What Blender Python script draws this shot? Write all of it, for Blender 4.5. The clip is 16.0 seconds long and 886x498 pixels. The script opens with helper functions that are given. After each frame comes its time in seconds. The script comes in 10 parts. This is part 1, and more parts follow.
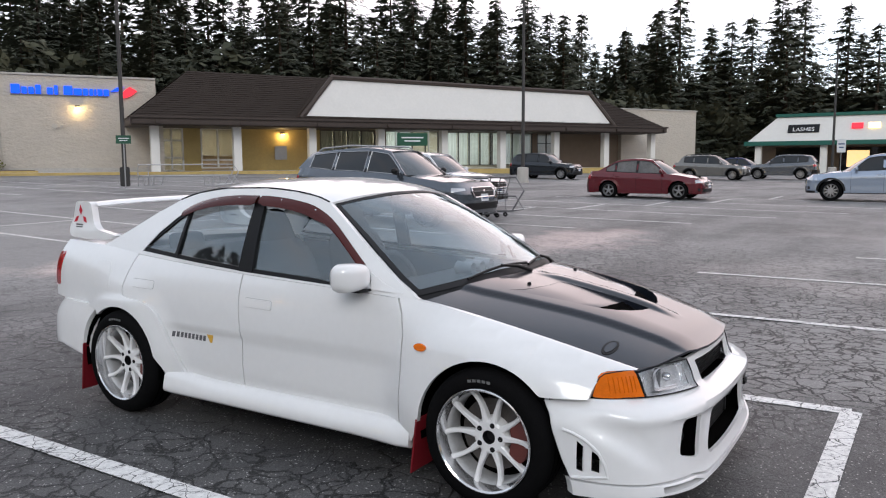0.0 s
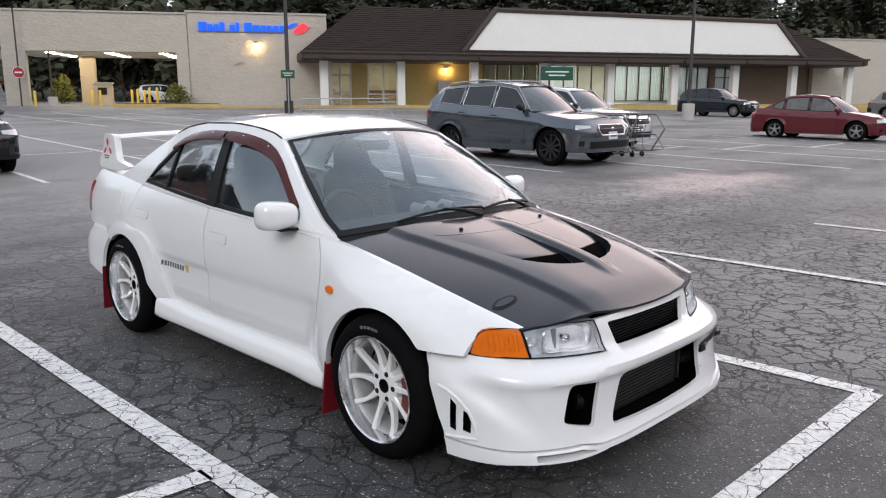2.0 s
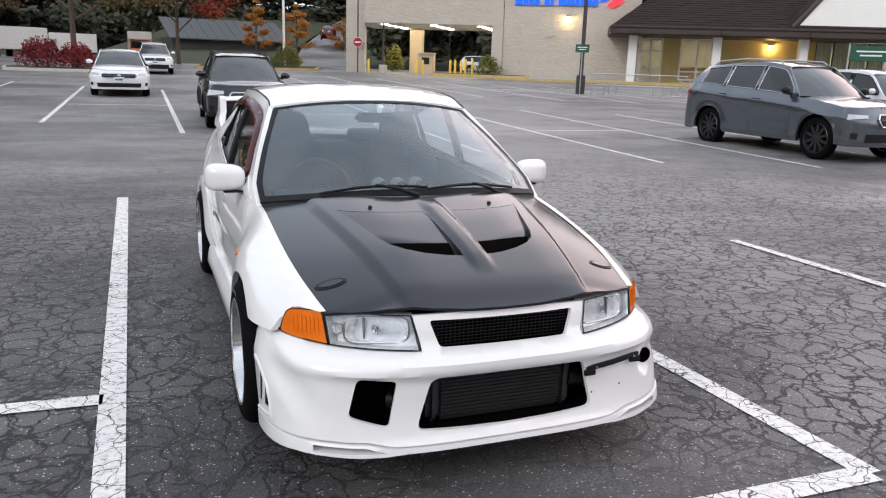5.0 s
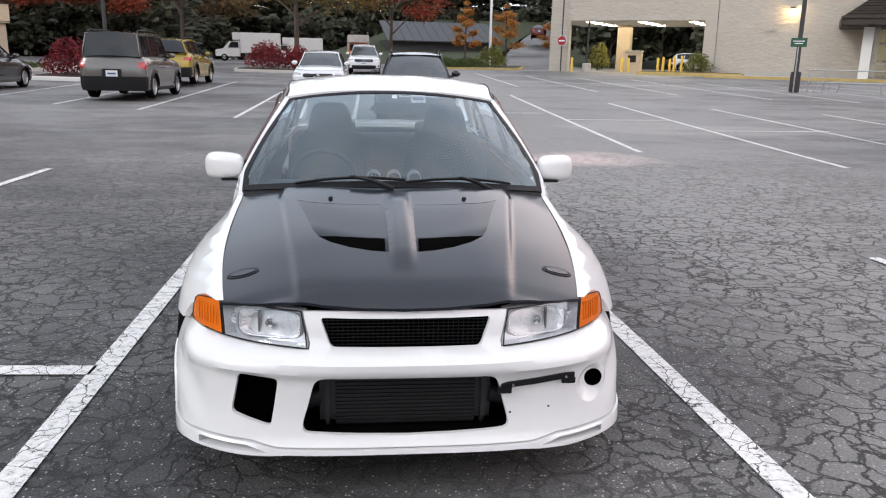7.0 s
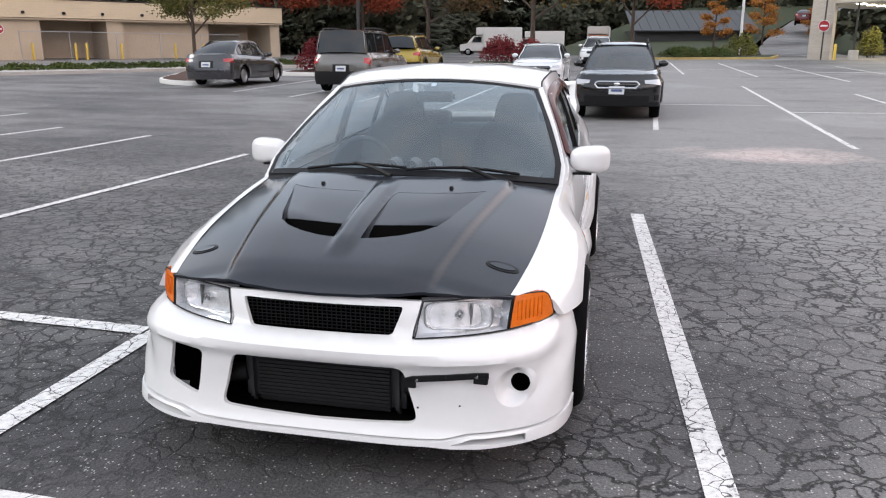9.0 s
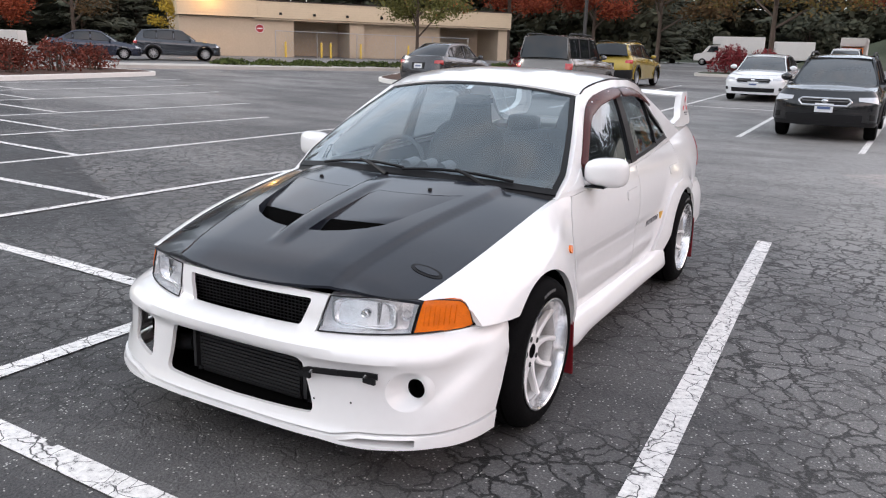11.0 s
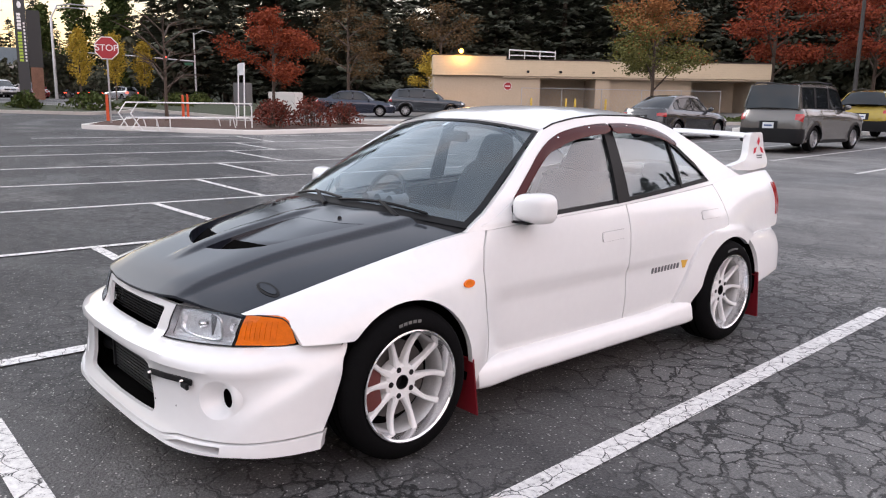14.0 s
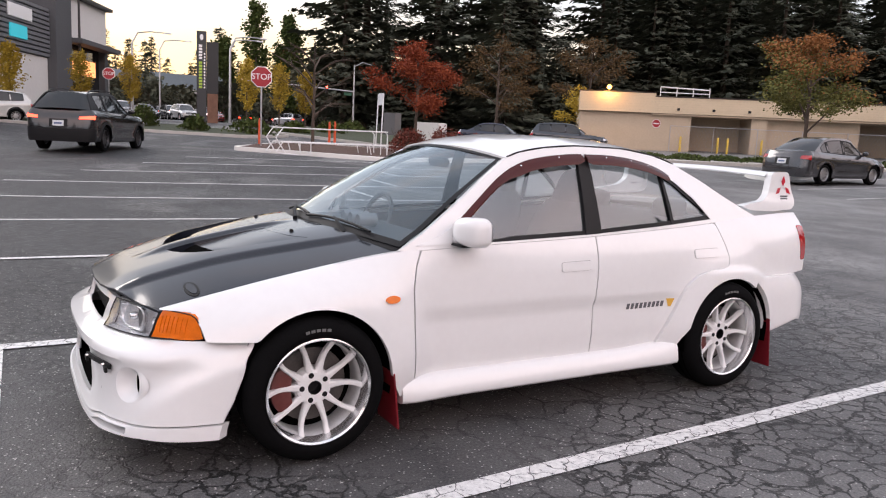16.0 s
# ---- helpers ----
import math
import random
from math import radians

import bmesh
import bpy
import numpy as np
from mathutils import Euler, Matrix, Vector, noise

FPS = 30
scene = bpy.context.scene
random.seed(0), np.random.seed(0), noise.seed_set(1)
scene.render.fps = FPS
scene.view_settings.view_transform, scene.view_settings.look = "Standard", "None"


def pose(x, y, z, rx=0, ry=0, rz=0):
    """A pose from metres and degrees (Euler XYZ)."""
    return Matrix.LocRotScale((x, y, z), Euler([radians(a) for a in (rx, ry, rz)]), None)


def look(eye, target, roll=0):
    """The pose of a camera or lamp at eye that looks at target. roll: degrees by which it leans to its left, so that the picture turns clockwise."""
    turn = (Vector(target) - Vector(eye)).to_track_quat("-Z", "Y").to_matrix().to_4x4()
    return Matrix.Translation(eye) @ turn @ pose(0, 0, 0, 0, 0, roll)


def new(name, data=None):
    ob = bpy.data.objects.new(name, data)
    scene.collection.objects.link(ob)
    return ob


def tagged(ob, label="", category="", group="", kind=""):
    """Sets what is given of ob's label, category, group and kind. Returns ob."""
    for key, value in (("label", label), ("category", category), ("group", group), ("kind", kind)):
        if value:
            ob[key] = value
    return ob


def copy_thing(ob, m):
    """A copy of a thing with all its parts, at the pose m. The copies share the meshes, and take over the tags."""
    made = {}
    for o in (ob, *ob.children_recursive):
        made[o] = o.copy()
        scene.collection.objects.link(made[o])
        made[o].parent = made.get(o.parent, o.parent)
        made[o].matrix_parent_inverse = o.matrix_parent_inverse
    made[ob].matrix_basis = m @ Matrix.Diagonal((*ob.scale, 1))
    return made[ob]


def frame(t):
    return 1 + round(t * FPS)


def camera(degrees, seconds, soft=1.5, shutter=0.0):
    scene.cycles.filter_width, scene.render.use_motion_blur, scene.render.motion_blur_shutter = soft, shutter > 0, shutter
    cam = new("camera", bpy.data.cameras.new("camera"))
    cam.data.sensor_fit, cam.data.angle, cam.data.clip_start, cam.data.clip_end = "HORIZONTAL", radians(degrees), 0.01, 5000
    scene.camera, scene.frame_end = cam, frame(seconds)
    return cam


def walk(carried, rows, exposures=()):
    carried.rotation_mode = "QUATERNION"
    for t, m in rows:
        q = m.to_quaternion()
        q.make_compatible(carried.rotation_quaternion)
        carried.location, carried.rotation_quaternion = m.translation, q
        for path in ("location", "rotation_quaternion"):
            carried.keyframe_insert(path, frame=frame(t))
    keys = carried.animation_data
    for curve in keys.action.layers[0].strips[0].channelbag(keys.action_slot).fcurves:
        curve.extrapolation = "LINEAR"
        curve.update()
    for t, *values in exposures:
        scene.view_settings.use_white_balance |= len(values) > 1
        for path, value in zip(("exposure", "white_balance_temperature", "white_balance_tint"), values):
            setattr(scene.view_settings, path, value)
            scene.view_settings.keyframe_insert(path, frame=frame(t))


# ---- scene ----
cam = camera(59.9, 16.0, 1.15)
PATH = [
    (0, (-3.607, -1.569, 1.489), (-1.933, -0.497, 1.265), -0.3),
    (0.5, (-3.441, -1.813, 1.487), (-1.837, -0.648, 1.222), -0.5),
    (1, (-3.269, -2.018, 1.503), (-1.732, -0.777, 1.192), -0.4),
    (1.5, (-2.99, -2.166, 1.497), (-1.533, -0.844, 1.137), -0.2),
    (2, (-2.763, -2.351, 1.493), (-1.39, -0.949, 1.107), 0.0),
    (2.5, (-2.542, -2.606, 1.515), (-1.257, -1.127, 1.119), 0.5),
    (3, (-2.265, -2.712, 1.495), (-1.071, -1.162, 1.08), 1.1),
    (3.5, (-1.991, -2.805, 1.512), (-0.9, -1.185, 1.078), 1.3),
    (4, (-1.721, -3.017, 1.508), (-0.759, -1.319, 1.072), 1.4),
    (4.2, (-1.61, -3.065, 1.521), (-0.702, -1.339, 1.081), 1.6),
    (6.3, (-0.462, -3.284, 1.491), (-0.109, -1.373, 1.021), 1.4),
    (6.5, (-0.349, -3.265, 1.486), (-0.049, -1.344, 1.017), 1.4),
    (7, (-0.084, -3.238, 1.487), (0.09, -1.303, 1.013), 1.2),
    (7.5, (0.235, -3.285, 1.482), (0.251, -1.342, 1.01), 0.7),
    (8, (0.469, -3.258, 1.484), (0.34, -1.321, 1.004), 0.5),
    (8.5, (0.733, -3.132, 1.47), (0.451, -1.214, 0.977), 0.4),
    (9, (1.007, -3.096, 1.467), (0.565, -1.21, 0.97), 0.0),
    (9.5, (1.304, -3.113, 1.499), (0.719, -1.265, 1.008), 0.1),
    (10, (1.506, -3.004, 1.473), (0.785, -1.204, 0.982), 0.8),
    (10.2, (1.603, -2.951, 1.482), (0.832, -1.173, 0.989), 1.2),
    (12.3, (2.474, -2.299, 1.407), (1.258, -0.778, 0.952), 0.7),
    (12.5, (2.559, -2.259, 1.403), (1.315, -0.758, 0.955), 0.6),
    (13, (2.837, -2.125, 1.402), (1.515, -0.685, 0.98), 0.1),
    (13.5, (3.003, -1.963, 1.385), (1.598, -0.596, 0.987), 0.1),
    (14, (3.137, -1.767, 1.395), (1.648, -0.484, 1.028), 0.8),
    (14.5, (3.367, -1.633, 1.403), (1.805, -0.428, 1.075), 1.8),
    (15, (3.582, -1.483, 1.41), (1.968, -0.344, 1.1), 2.5),
    (15.5, (3.656, -1.263, 1.377), (1.993, -0.196, 1.066), 2.7),
    (16, (3.774, -1.068, 1.384), (2.052, -0.094, 1.089), 2.7),
]
# the clip brightens a little on the way and turns warmer at the end
TONES = [(0, 0.54, 6000, 8), (3.5, 0.78, 6150, 8), (7.5, 0.90, 6150, 8), (10, 0.96, 6150, 8), (13, 0.94, 6150, 10), (16, 0.86, 6300, 13)]
walk(cam, [(t, look(eye, target, roll)) for t, eye, target, roll in PATH], TONES)

# ---- light ----
world = bpy.data.worlds.new("dusk_sky")
scene.world = world
world.use_nodes = True
wn = world.node_tree.nodes
wl = world.node_tree.links
wn.clear()


def node(tree, kind, **inputs):
    n = tree.nodes.new(kind)
    for key, value in inputs.items():
        k = int(key[1:]) if key[0] == "i" and key[1:].isdigit() else key.replace("_", " ")
        n.inputs[k].default_value = value
    return n


def ramp(tree, stops, interp="LINEAR"):
    n = tree.nodes.new("ShaderNodeValToRGB")
    n.color_ramp.interpolation = interp
    els = n.color_ramp.elements
    while len(els) < len(stops):
        els.new(0.5)
    for e, (p, c) in zip(els, stops):
        e.position, e.color = p, (*c, 1) if len(c) == 3 else c
    return n


def build_sky():
    t = world.node_tree
    sky = t.nodes.new("ShaderNodeTexSky")
    sky.sky_type, sky.sun_disc = "NISHITA", False
    sky.sun_elevation, sky.sun_rotation = radians(5.0), radians(-95.0)
    sky.air_density, sky.dust_density, sky.ozone_density = 1.0, 0.6, 1.5
    co = t.nodes.new("ShaderNodeTexCoord")
    sep = t.nodes.new("ShaderNodeSeparateXYZ")
    t.links.new(co.outputs["Generated"], sep.inputs[0])
    # cloud deck: pale grey overhead, peach towards the sunset low in the west (-x)
    mp = t.nodes.new("ShaderNodeMapping")
    mp.inputs["Scale"].default_value = (1.6, 1.6, 5.5)
    t.links.new(co.outputs["Generated"], mp.inputs[0])
    nz = node(t, "ShaderNodeTexNoise", Scale=1.7, Detail=7.0, Roughness=0.58, Distortion=0.4)
    t.links.new(mp.outputs[0], nz.inputs["Vector"])
    high = ramp(t, [(0.30, (0.62, 0.65, 0.73)), (0.50, (0.82, 0.83, 0.89)), (0.68, (1.04, 0.94, 0.92))])
    t.links.new(nz.outputs["Fac"], high.inputs[0])
    low = ramp(t, [(0.0, (0.50, 0.31, 0.17)), (0.10, (0.52, 0.37, 0.23)), (0.20, (0.46, 0.39, 0.34)), (0.5, (0.46, 0.47, 0.54))])
    t.links.new(sep.outputs["Z"], low.inputs[0])
    # weight of the sunset: west and low
    wx = node(t, "ShaderNodeMapRange", From_Min=0.1, From_Max=-0.9)
    t.links.new(sep.outputs["X"], wx.inputs["Value"])
    wz = node(t, "ShaderNodeMapRange", From_Min=0.21, From_Max=0.09)
    t.links.new(sep.outputs["Z"], wz.inputs["Value"])
    mul = t.nodes.new("ShaderNodeMath")
    mul.operation = "MULTIPLY"
    t.links.new(wx.outputs[0], mul.inputs[0])
    t.links.new(wz.outputs[0], mul.inputs[1])
    mix = t.nodes.new("ShaderNodeMix")
    mix.data_type = "RGBA"
    t.links.new(mul.outputs[0], mix.inputs["Factor"])
    # the deck is lighter in the east, over the wood
    we = node(t, "ShaderNodeMapRange", From_Min=-1.0, From_Max=1.0, To_Min=0.52, To_Max=1.14)
    t.links.new(sep.outputs["X"], we.inputs["Value"])
    hm = t.nodes.new("ShaderNodeVectorMath")
    hm.operation = "SCALE"
    t.links.new(high.outputs[0], hm.inputs[0])
    # and thinner, lighter towards the rim than overhead
    wr = node(t, "ShaderNodeMapRange", From_Min=0.25, From_Max=0.95, To_Min=1.14, To_Max=0.80)
    t.links.new(sep.outputs["Z"], wr.inputs["Value"])
    wp = t.nodes.new("ShaderNodeMath")
    wp.operation = "MULTIPLY"
    t.links.new(we.outputs[0], wp.inputs[0])
    t.links.new(wr.outputs[0], wp.inputs[1])
    t.links.new(wp.outputs[0], hm.inputs["Scale"])
    t.links.new(hm.outputs[0], mix.inputs["A"])
    t.links.new(low.outputs[0], mix.inputs["B"])
    # clouds over the wood catch a pink glow, opposite the sunset
    pe = node(t, "ShaderNodeMapRange", From_Min=0.0, From_Max=0.75)
    t.links.new(sep.outputs["X"], pe.inputs["Value"])
    p1 = node(t, "ShaderNodeMapRange", From_Min=0.12, From_Max=0.25)
    t.links.new(sep.outputs["Z"], p1.inputs["Value"])
    p2 = node(t, "ShaderNodeMapRange", From_Min=0.72, From_Max=0.45, To_Max=0.7)
    t.links.new(sep.outputs["Z"], p2.inputs["Value"])
    pk = t.nodes.new("ShaderNodeMath")
    pk.operation = "MULTIPLY"
    t.links.new(pe.outputs[0], pk.inputs[0])
    t.links.new(p1.outputs[0], pk.inputs[1])
    pk2 = t.nodes.new("ShaderNodeMath")
    pk2.operation = "MULTIPLY"
    t.links.new(pk.outputs[0], pk2.inputs[0])
    t.links.new(p2.outputs[0], pk2.inputs[1])
    pink = t.nodes.new("ShaderNodeMix")
    pink.data_type = "RGBA"
    pink.inputs["B"].default_value = (1.8, 1.25, 1.07, 1)
    t.links.new(pk2.outputs[0], pink.inputs["Factor"])
    t.links.new(mix.outputs["Result"], pink.inputs["A"])
    mix = pink
    bg1 = node(t, "ShaderNodeBackground", Strength=0.05)
    t.links.new(sky.outputs[0], bg1.inputs["Color"])
    bg2 = node(t, "ShaderNodeBackground", Strength=0.95)
    t.links.new(mix.outputs["Result"], bg2.inputs["Color"])
    add = t.nodes.new("ShaderNodeAddShader")
    t.links.new(bg1.outputs[0], add.inputs[0])
    t.links.new(bg2.outputs[0], add.inputs[1])
    out = t.nodes.new("ShaderNodeOutputWorld")
    t.links.new(add.outputs[0], out.inputs["Surface"])


build_sky()
sun_data = bpy.data.lights.new("sun", "SUN")
sun_data.energy, sun_data.angle, sun_data.color = 0.78, radians(22), (1.0, 0.92, 0.84)
sun = new("sun", sun_data)
sun.matrix_world = look((-26, -14, 18), (0, 0, 0))


# ---- materials ----
def mat(name, color, rough=0.5, metal=0.0, coat=0.0, coat_rough=0.04, vary=0.12, scale=6.0, bump=0.0, bump_scale=60.0, spec=0.5, rand=0.0, emit=None, strength=0.0, trans=0.0, stretch=None, bump_dist=0.02):
    m = bpy.data.materials.new(name)
    m.use_nodes = True
    t = m.node_tree
    b = t.nodes["Principled BSDF"]
    b.inputs["Roughness"].default_value = rough
    b.inputs["Metallic"].default_value = metal
    b.inputs["Coat Weight"].default_value = coat
    b.inputs["Coat Roughness"].default_value = coat_rough
    b.inputs["Specular IOR Level"].default_value = spec
    b.inputs["Transmission Weight"].default_value = trans
    b.inputs["Base Color"].default_value = (*color, 1)
    if emit:
        b.inputs["Emission Color"].default_value = (*emit, 1)
        b.inputs["Emission Strength"].default_value = strength
    co = t.nodes.new("ShaderNodeTexCoord")
    src = co.outputs["Object"]
    if stretch:
        mp = t.nodes.new("ShaderNodeMapping")
        mp.inputs["Scale"].default_value = stretch
        t.links.new(src, mp.inputs[0])
        src = mp.outputs[0]
    if vary > 0:
        n1 = node(t, "ShaderNodeTexNoise", Scale=scale, Detail=6.0, Roughness=0.6)
        n2 = node(t, "ShaderNodeTexNoise", Scale=scale * 9, Detail=3.0)
        t.links.new(src, n1.inputs["Vector"])
        t.links.new(src, n2.inputs["Vector"])
        a = t.nodes.new("ShaderNodeMath")
        a.operation = "ADD"
        t.links.new(n1.outputs["Fac"], a.inputs[0])
        t.links.new(n2.outputs["Fac"], a.inputs[1])
        val = a.outputs[0]
        if rand > 0:
            oi = t.nodes.new("ShaderNodeObjectInfo")
            mr = node(t, "ShaderNodeMath", i1=rand * 2)
            mr.operation = "MULTIPLY"
            t.links.new(oi.outputs["Random"], mr.inputs[0])
            a2 = t.nodes.new("ShaderNodeMath")
            a2.operation = "ADD"
            t.links.new(val, a2.inputs[0])
            t.links.new(mr.outputs[0], a2.inputs[1])
            val = a2.outputs[0]
        mr = node(t, "ShaderNodeMapRange", From_Min=0.6, From_Max=1.4 + rand * 2, To_Min=1 - vary, To_Max=1 + vary)
        t.links.new(val, mr.inputs["Value"])
        mx = t.nodes.new("ShaderNodeMix")
        mx.data_type, mx.blend_type = "RGBA", "MULTIPLY"
        mx.inputs["Factor"].default_value = 1.0
        mx.inputs["A"].default_value = (*color, 1)
        cmb = t.nodes.new("ShaderNodeCombineColor")
        for k in range(3):
            t.links.new(mr.outputs[0], cmb.inputs[k])
        t.links.new(cmb.outputs[0], mx.inputs["B"])
        t.links.new(mx.outputs["Result"], b.inputs["Base Color"])
    if bump > 0:
        n3 = node(t, "ShaderNodeTexNoise", Scale=bump_scale, Detail=5.0)
        t.links.new(src, n3.inputs["Vector"])
        bp = node(t, "ShaderNodeBump", Strength=bump, Distance=bump_dist)
        t.links.new(n3.outputs["Fac"], bp.inputs["Height"])
        t.links.new(bp.outputs[0], b.inputs["Normal"])
    return m


def glass_mat(name, tint, gloss_rough=0.0, f0=0.09):
    m = bpy.data.materials.new(name)
    m.use_nodes = True
    t = m.node_tree
    t.nodes.clear()
    tr = node(t, "ShaderNodeBsdfTransparent", Color=(*tint, 1))
    gl = node(t, "ShaderNodeBsdfGlossy", Roughness=gloss_rough, Color=(0.88, 0.96, 1.0, 1))
    lw = node(t, "ShaderNodeLayerWeight", Blend=0.5)
    pw = node(t, "ShaderNodeMath", i1=4.0)
    pw.operation = "POWER"
    t.links.new(lw.outputs["Facing"], pw.inputs[0])
    fr = node(t, "ShaderNodeMapRange", To_Min=f0, To_Max=1.0)
    t.links.new(pw.outputs[0], fr.inputs["Value"])
    mx = t.nodes.new("ShaderNodeMixShader")
    out = t.nodes.new("ShaderNodeOutputMaterial")
    t.links.new(fr.outputs[0], mx.inputs[0])
    t.links.new(tr.outputs[0], mx.inputs[1])
    t.links.new(gl.outputs[0], mx.inputs[2])
    t.links.new(mx.outputs[0], out.inputs[0])
    return m


def asphalt_mat():
    m = bpy.data.materials.new("asphalt")
    m.use_nodes = True
    t = m.node_tree
    b = t.nodes["Principled BSDF"]
    co = t.nodes.new("ShaderNodeTexCoord")
    src = co.outputs["Object"]
    big = node(t, "ShaderNodeTexNoise", Scale=0.16, Detail=5.0, Roughness=0.6)
    mid = node(t, "ShaderNodeTexNoise", Scale=1.4, Detail=5.0)
    fine = node(t, "ShaderNodeTexNoise", Scale=80.0, Detail=4.0, Roughness=0.75)
    stones = node(t, "ShaderNodeTexVoronoi", Scale=85.0)
    # alligator cracks: cell edges in warped space, two sizes
    warp = node(t, "ShaderNodeTexNoise", Scale=2.6, Detail=4.0)
    for n in (big, mid, fine, stones, warp):
        t.links.new(src, n.inputs["Vector"])
    vm = t.nodes.new("ShaderNodeVectorMath")
    vm.operation = "MULTIPLY_ADD"
    vm.inputs[1].default_value = (0.34, 0.34, 0.34)
    t.links.new(warp.outputs["Color"], vm.inputs[0])
    t.links.new(src, vm.inputs[2])
    warp2 = node(t, "ShaderNodeTexNoise", Scale=17.0, Detail=4.0, Roughness=0.65)
    t.links.new(src, warp2.inputs["Vector"])
    vm2 = t.nodes.new("ShaderNodeVectorMath")
    vm2.operation = "MULTIPLY_ADD"
    vm2.inputs[1].default_value = (0.075, 0.075, 0.075)
    t.links.new(warp2.outputs["Color"], vm2.inputs[0])
    t.links.new(vm.outputs[0], vm2.inputs[2])
    vm = vm2

    def cracks(scale, width):
        v = node(t, "ShaderNodeTexVoronoi", Scale=scale)
        v.feature = "DISTANCE_TO_EDGE"
        t.links.new(vm.outputs[0], v.inputs["Vector"])
        r = node(t, "ShaderNodeMapRange", From_Min=width, From_Max=width * 2.4, To_Min=1.0, To_Max=0.0)
        t.links.new(v.outputs["Distance"], r.inputs["Value"])
        return r.outputs[0]

    c1, c2 = cracks(3.4, 0.012), cracks(6.2, 0.024)
    where = node(t, "ShaderNodeTexNoise", Scale=0.33, Detail=4.0)
    t.links.new(src, where.inputs["Vector"])

    def math2(op, a, bb):
        n = t.nodes.new("ShaderNodeMath")
        n.operation = op
        for k, v in enumerate((a, bb)):
            if isinstance(v, float):
                n.inputs[k].default_value = v
            else:
                t.links.new(v, n.inputs[k])
        return n.outputs[0]

    # old, finely cracked surface beside the stalls; a younger one in front of them and in the lane
    sx = t.nodes.new("ShaderNodeSeparateXYZ")
    t.links.new(src, sx.inputs[0])
    side = node(t, "ShaderNodeMapRange", From_Min=0.6, From_Max=2.2, To_Min=-0.06, To_Max=0.20)
    t.links.new(math2("ABSOLUTE", sx.outputs["X"], 0.0), side.inputs["Value"])
    wsum = math2("ADD", where.outputs["Fac"], side.outputs[0])
    east = node(t, "ShaderNodeMapRange", From_Min=-5.0, From_Max=4.0, To_Min=-0.12, To_Max=0.06)
    t.links.new(sx.outputs["X"], east.inputs["Value"])
    w1 = node(t, "ShaderNodeMapRange", From_Min=0.36, From_Max=0.46)
    w2 = node(t, "ShaderNodeMapRange", From_Min=0.40, From_Max=0.50)
    t.links.new(where.outputs["Fac"], w1.inputs["Value"])
    t.links.new(wsum, w2.inputs["Value"])
    fade = node(t, "ShaderNodeMapRange", From_Min=0.40, From_Max=0.56, To_Min=0.75, To_Max=1.0)
    t.links.new(mid.outputs["Fac"], fade.inputs["Value"])
    crack = math2("MAXIMUM", math2("MULTIPLY", c1, w1.outputs[0]), math2("MULTIPLY", math2("MULTIPLY", c2, w2.outputs[0]), fade.outputs[0]))
    # the lane and the eastern rows are sounder
    sound = node(t, "ShaderNodeMapRange", From_Min=3.5, From_Max=10.0, To_Min=1.0, To_Max=0.2)
    t.links.new(sx.outputs["Y"], sound.inputs["Value"])
    sound2 = node(t, "ShaderNodeMapRange", From_Min=6.0, From_Max=12.0, To_Min=1.0, To_Max=0.25)
    t.links.new(sx.outputs["X"], sound2.inputs["Value"])
    whole = node(t, "ShaderNodeMapRange", From_Min=0.35, From_Max=0.85, To_Min=0.22, To_Max=1.0)
    nx = math2("MULTIPLY", math2("ABSOLUTE", math2("ADD", sx.outputs["X"], -0.1), 0.0), 0.48)
    ny = math2("MULTIPLY", math2("MAXIMUM", math2("ADD", sx.outputs["Y"], 1.0), 0.0), 0.8)
    t.links.new(math2("ADD", math2("ADD", nx, ny), math2("MULTIPLY", math2("ADD", where.outputs["Fac"], -0.5), 1.2)), whole.inputs["Value"])
    crack = math2("MULTIPLY", crack, math2("MULTIPLY", math2("MULTIPLY", sound.outputs[0], sound2.outputs[0]), whole.outputs[0]))
    base = ramp(t, [(0.40, (0.030, 0.030, 0.032)), (0.62, (0.091, 0.089, 0.089)), (0.86, (0.220, 0.216, 0.211))])
    s1 = math2("ADD", math2("MULTIPLY", big.outputs["Fac"], 0.78), -0.24)
    s2 = math2("MULTIPLY", mid.outputs["Fac"], 0.24)
    s3 = math2("MULTIPLY", fine.outputs["Fac"], 0.74)
    patch = node(t, "ShaderNodeTexNoise", Scale=0.22, Detail=2.0, Distortion=1.0)
    t.links.new(src, patch.inputs["Vector"])
    # darker sealed strip over the western stalls, with one long straight edge
    edge = math2("ADD", math2("MULTIPLY", sx.outputs["X"], 0.53), math2("ADD", sx.outputs["Y"], 0.3))
    cut = node(t, "ShaderNodeMapRange", From_Min=0.05, From_Max=-0.05)
    t.links.new(edge, cut.inputs["Value"])
    worn = node(t, "ShaderNodeMapRange", From_Min=0.43, From_Max=0.47)
    t.links.new(patch.outputs["Fac"], worn.inputs["Value"])
    west = node(t, "ShaderNodeMapRange", From_Min=-2.0, From_Max=-4.0)
    t.links.new(sx.outputs["X"], west.inputs["Value"])
    seal = node(t, "ShaderNodeMath", i1=-0.24)
    seal.operation = "MULTIPLY"
    t.links.new(math2("MULTIPLY", math2("MULTIPLY", cut.outputs[0], worn.outputs[0]), west.outputs[0]), seal.inputs[0])
    # the lane behind the stalls is paler and smoother, the stretch before the nose darker, with the car's shade painted
    # in
    lane = node(t, "ShaderNodeMapRange", From_Min=4.0, From_Max=9.0, To_Min=0.0, To_Max=0.12)
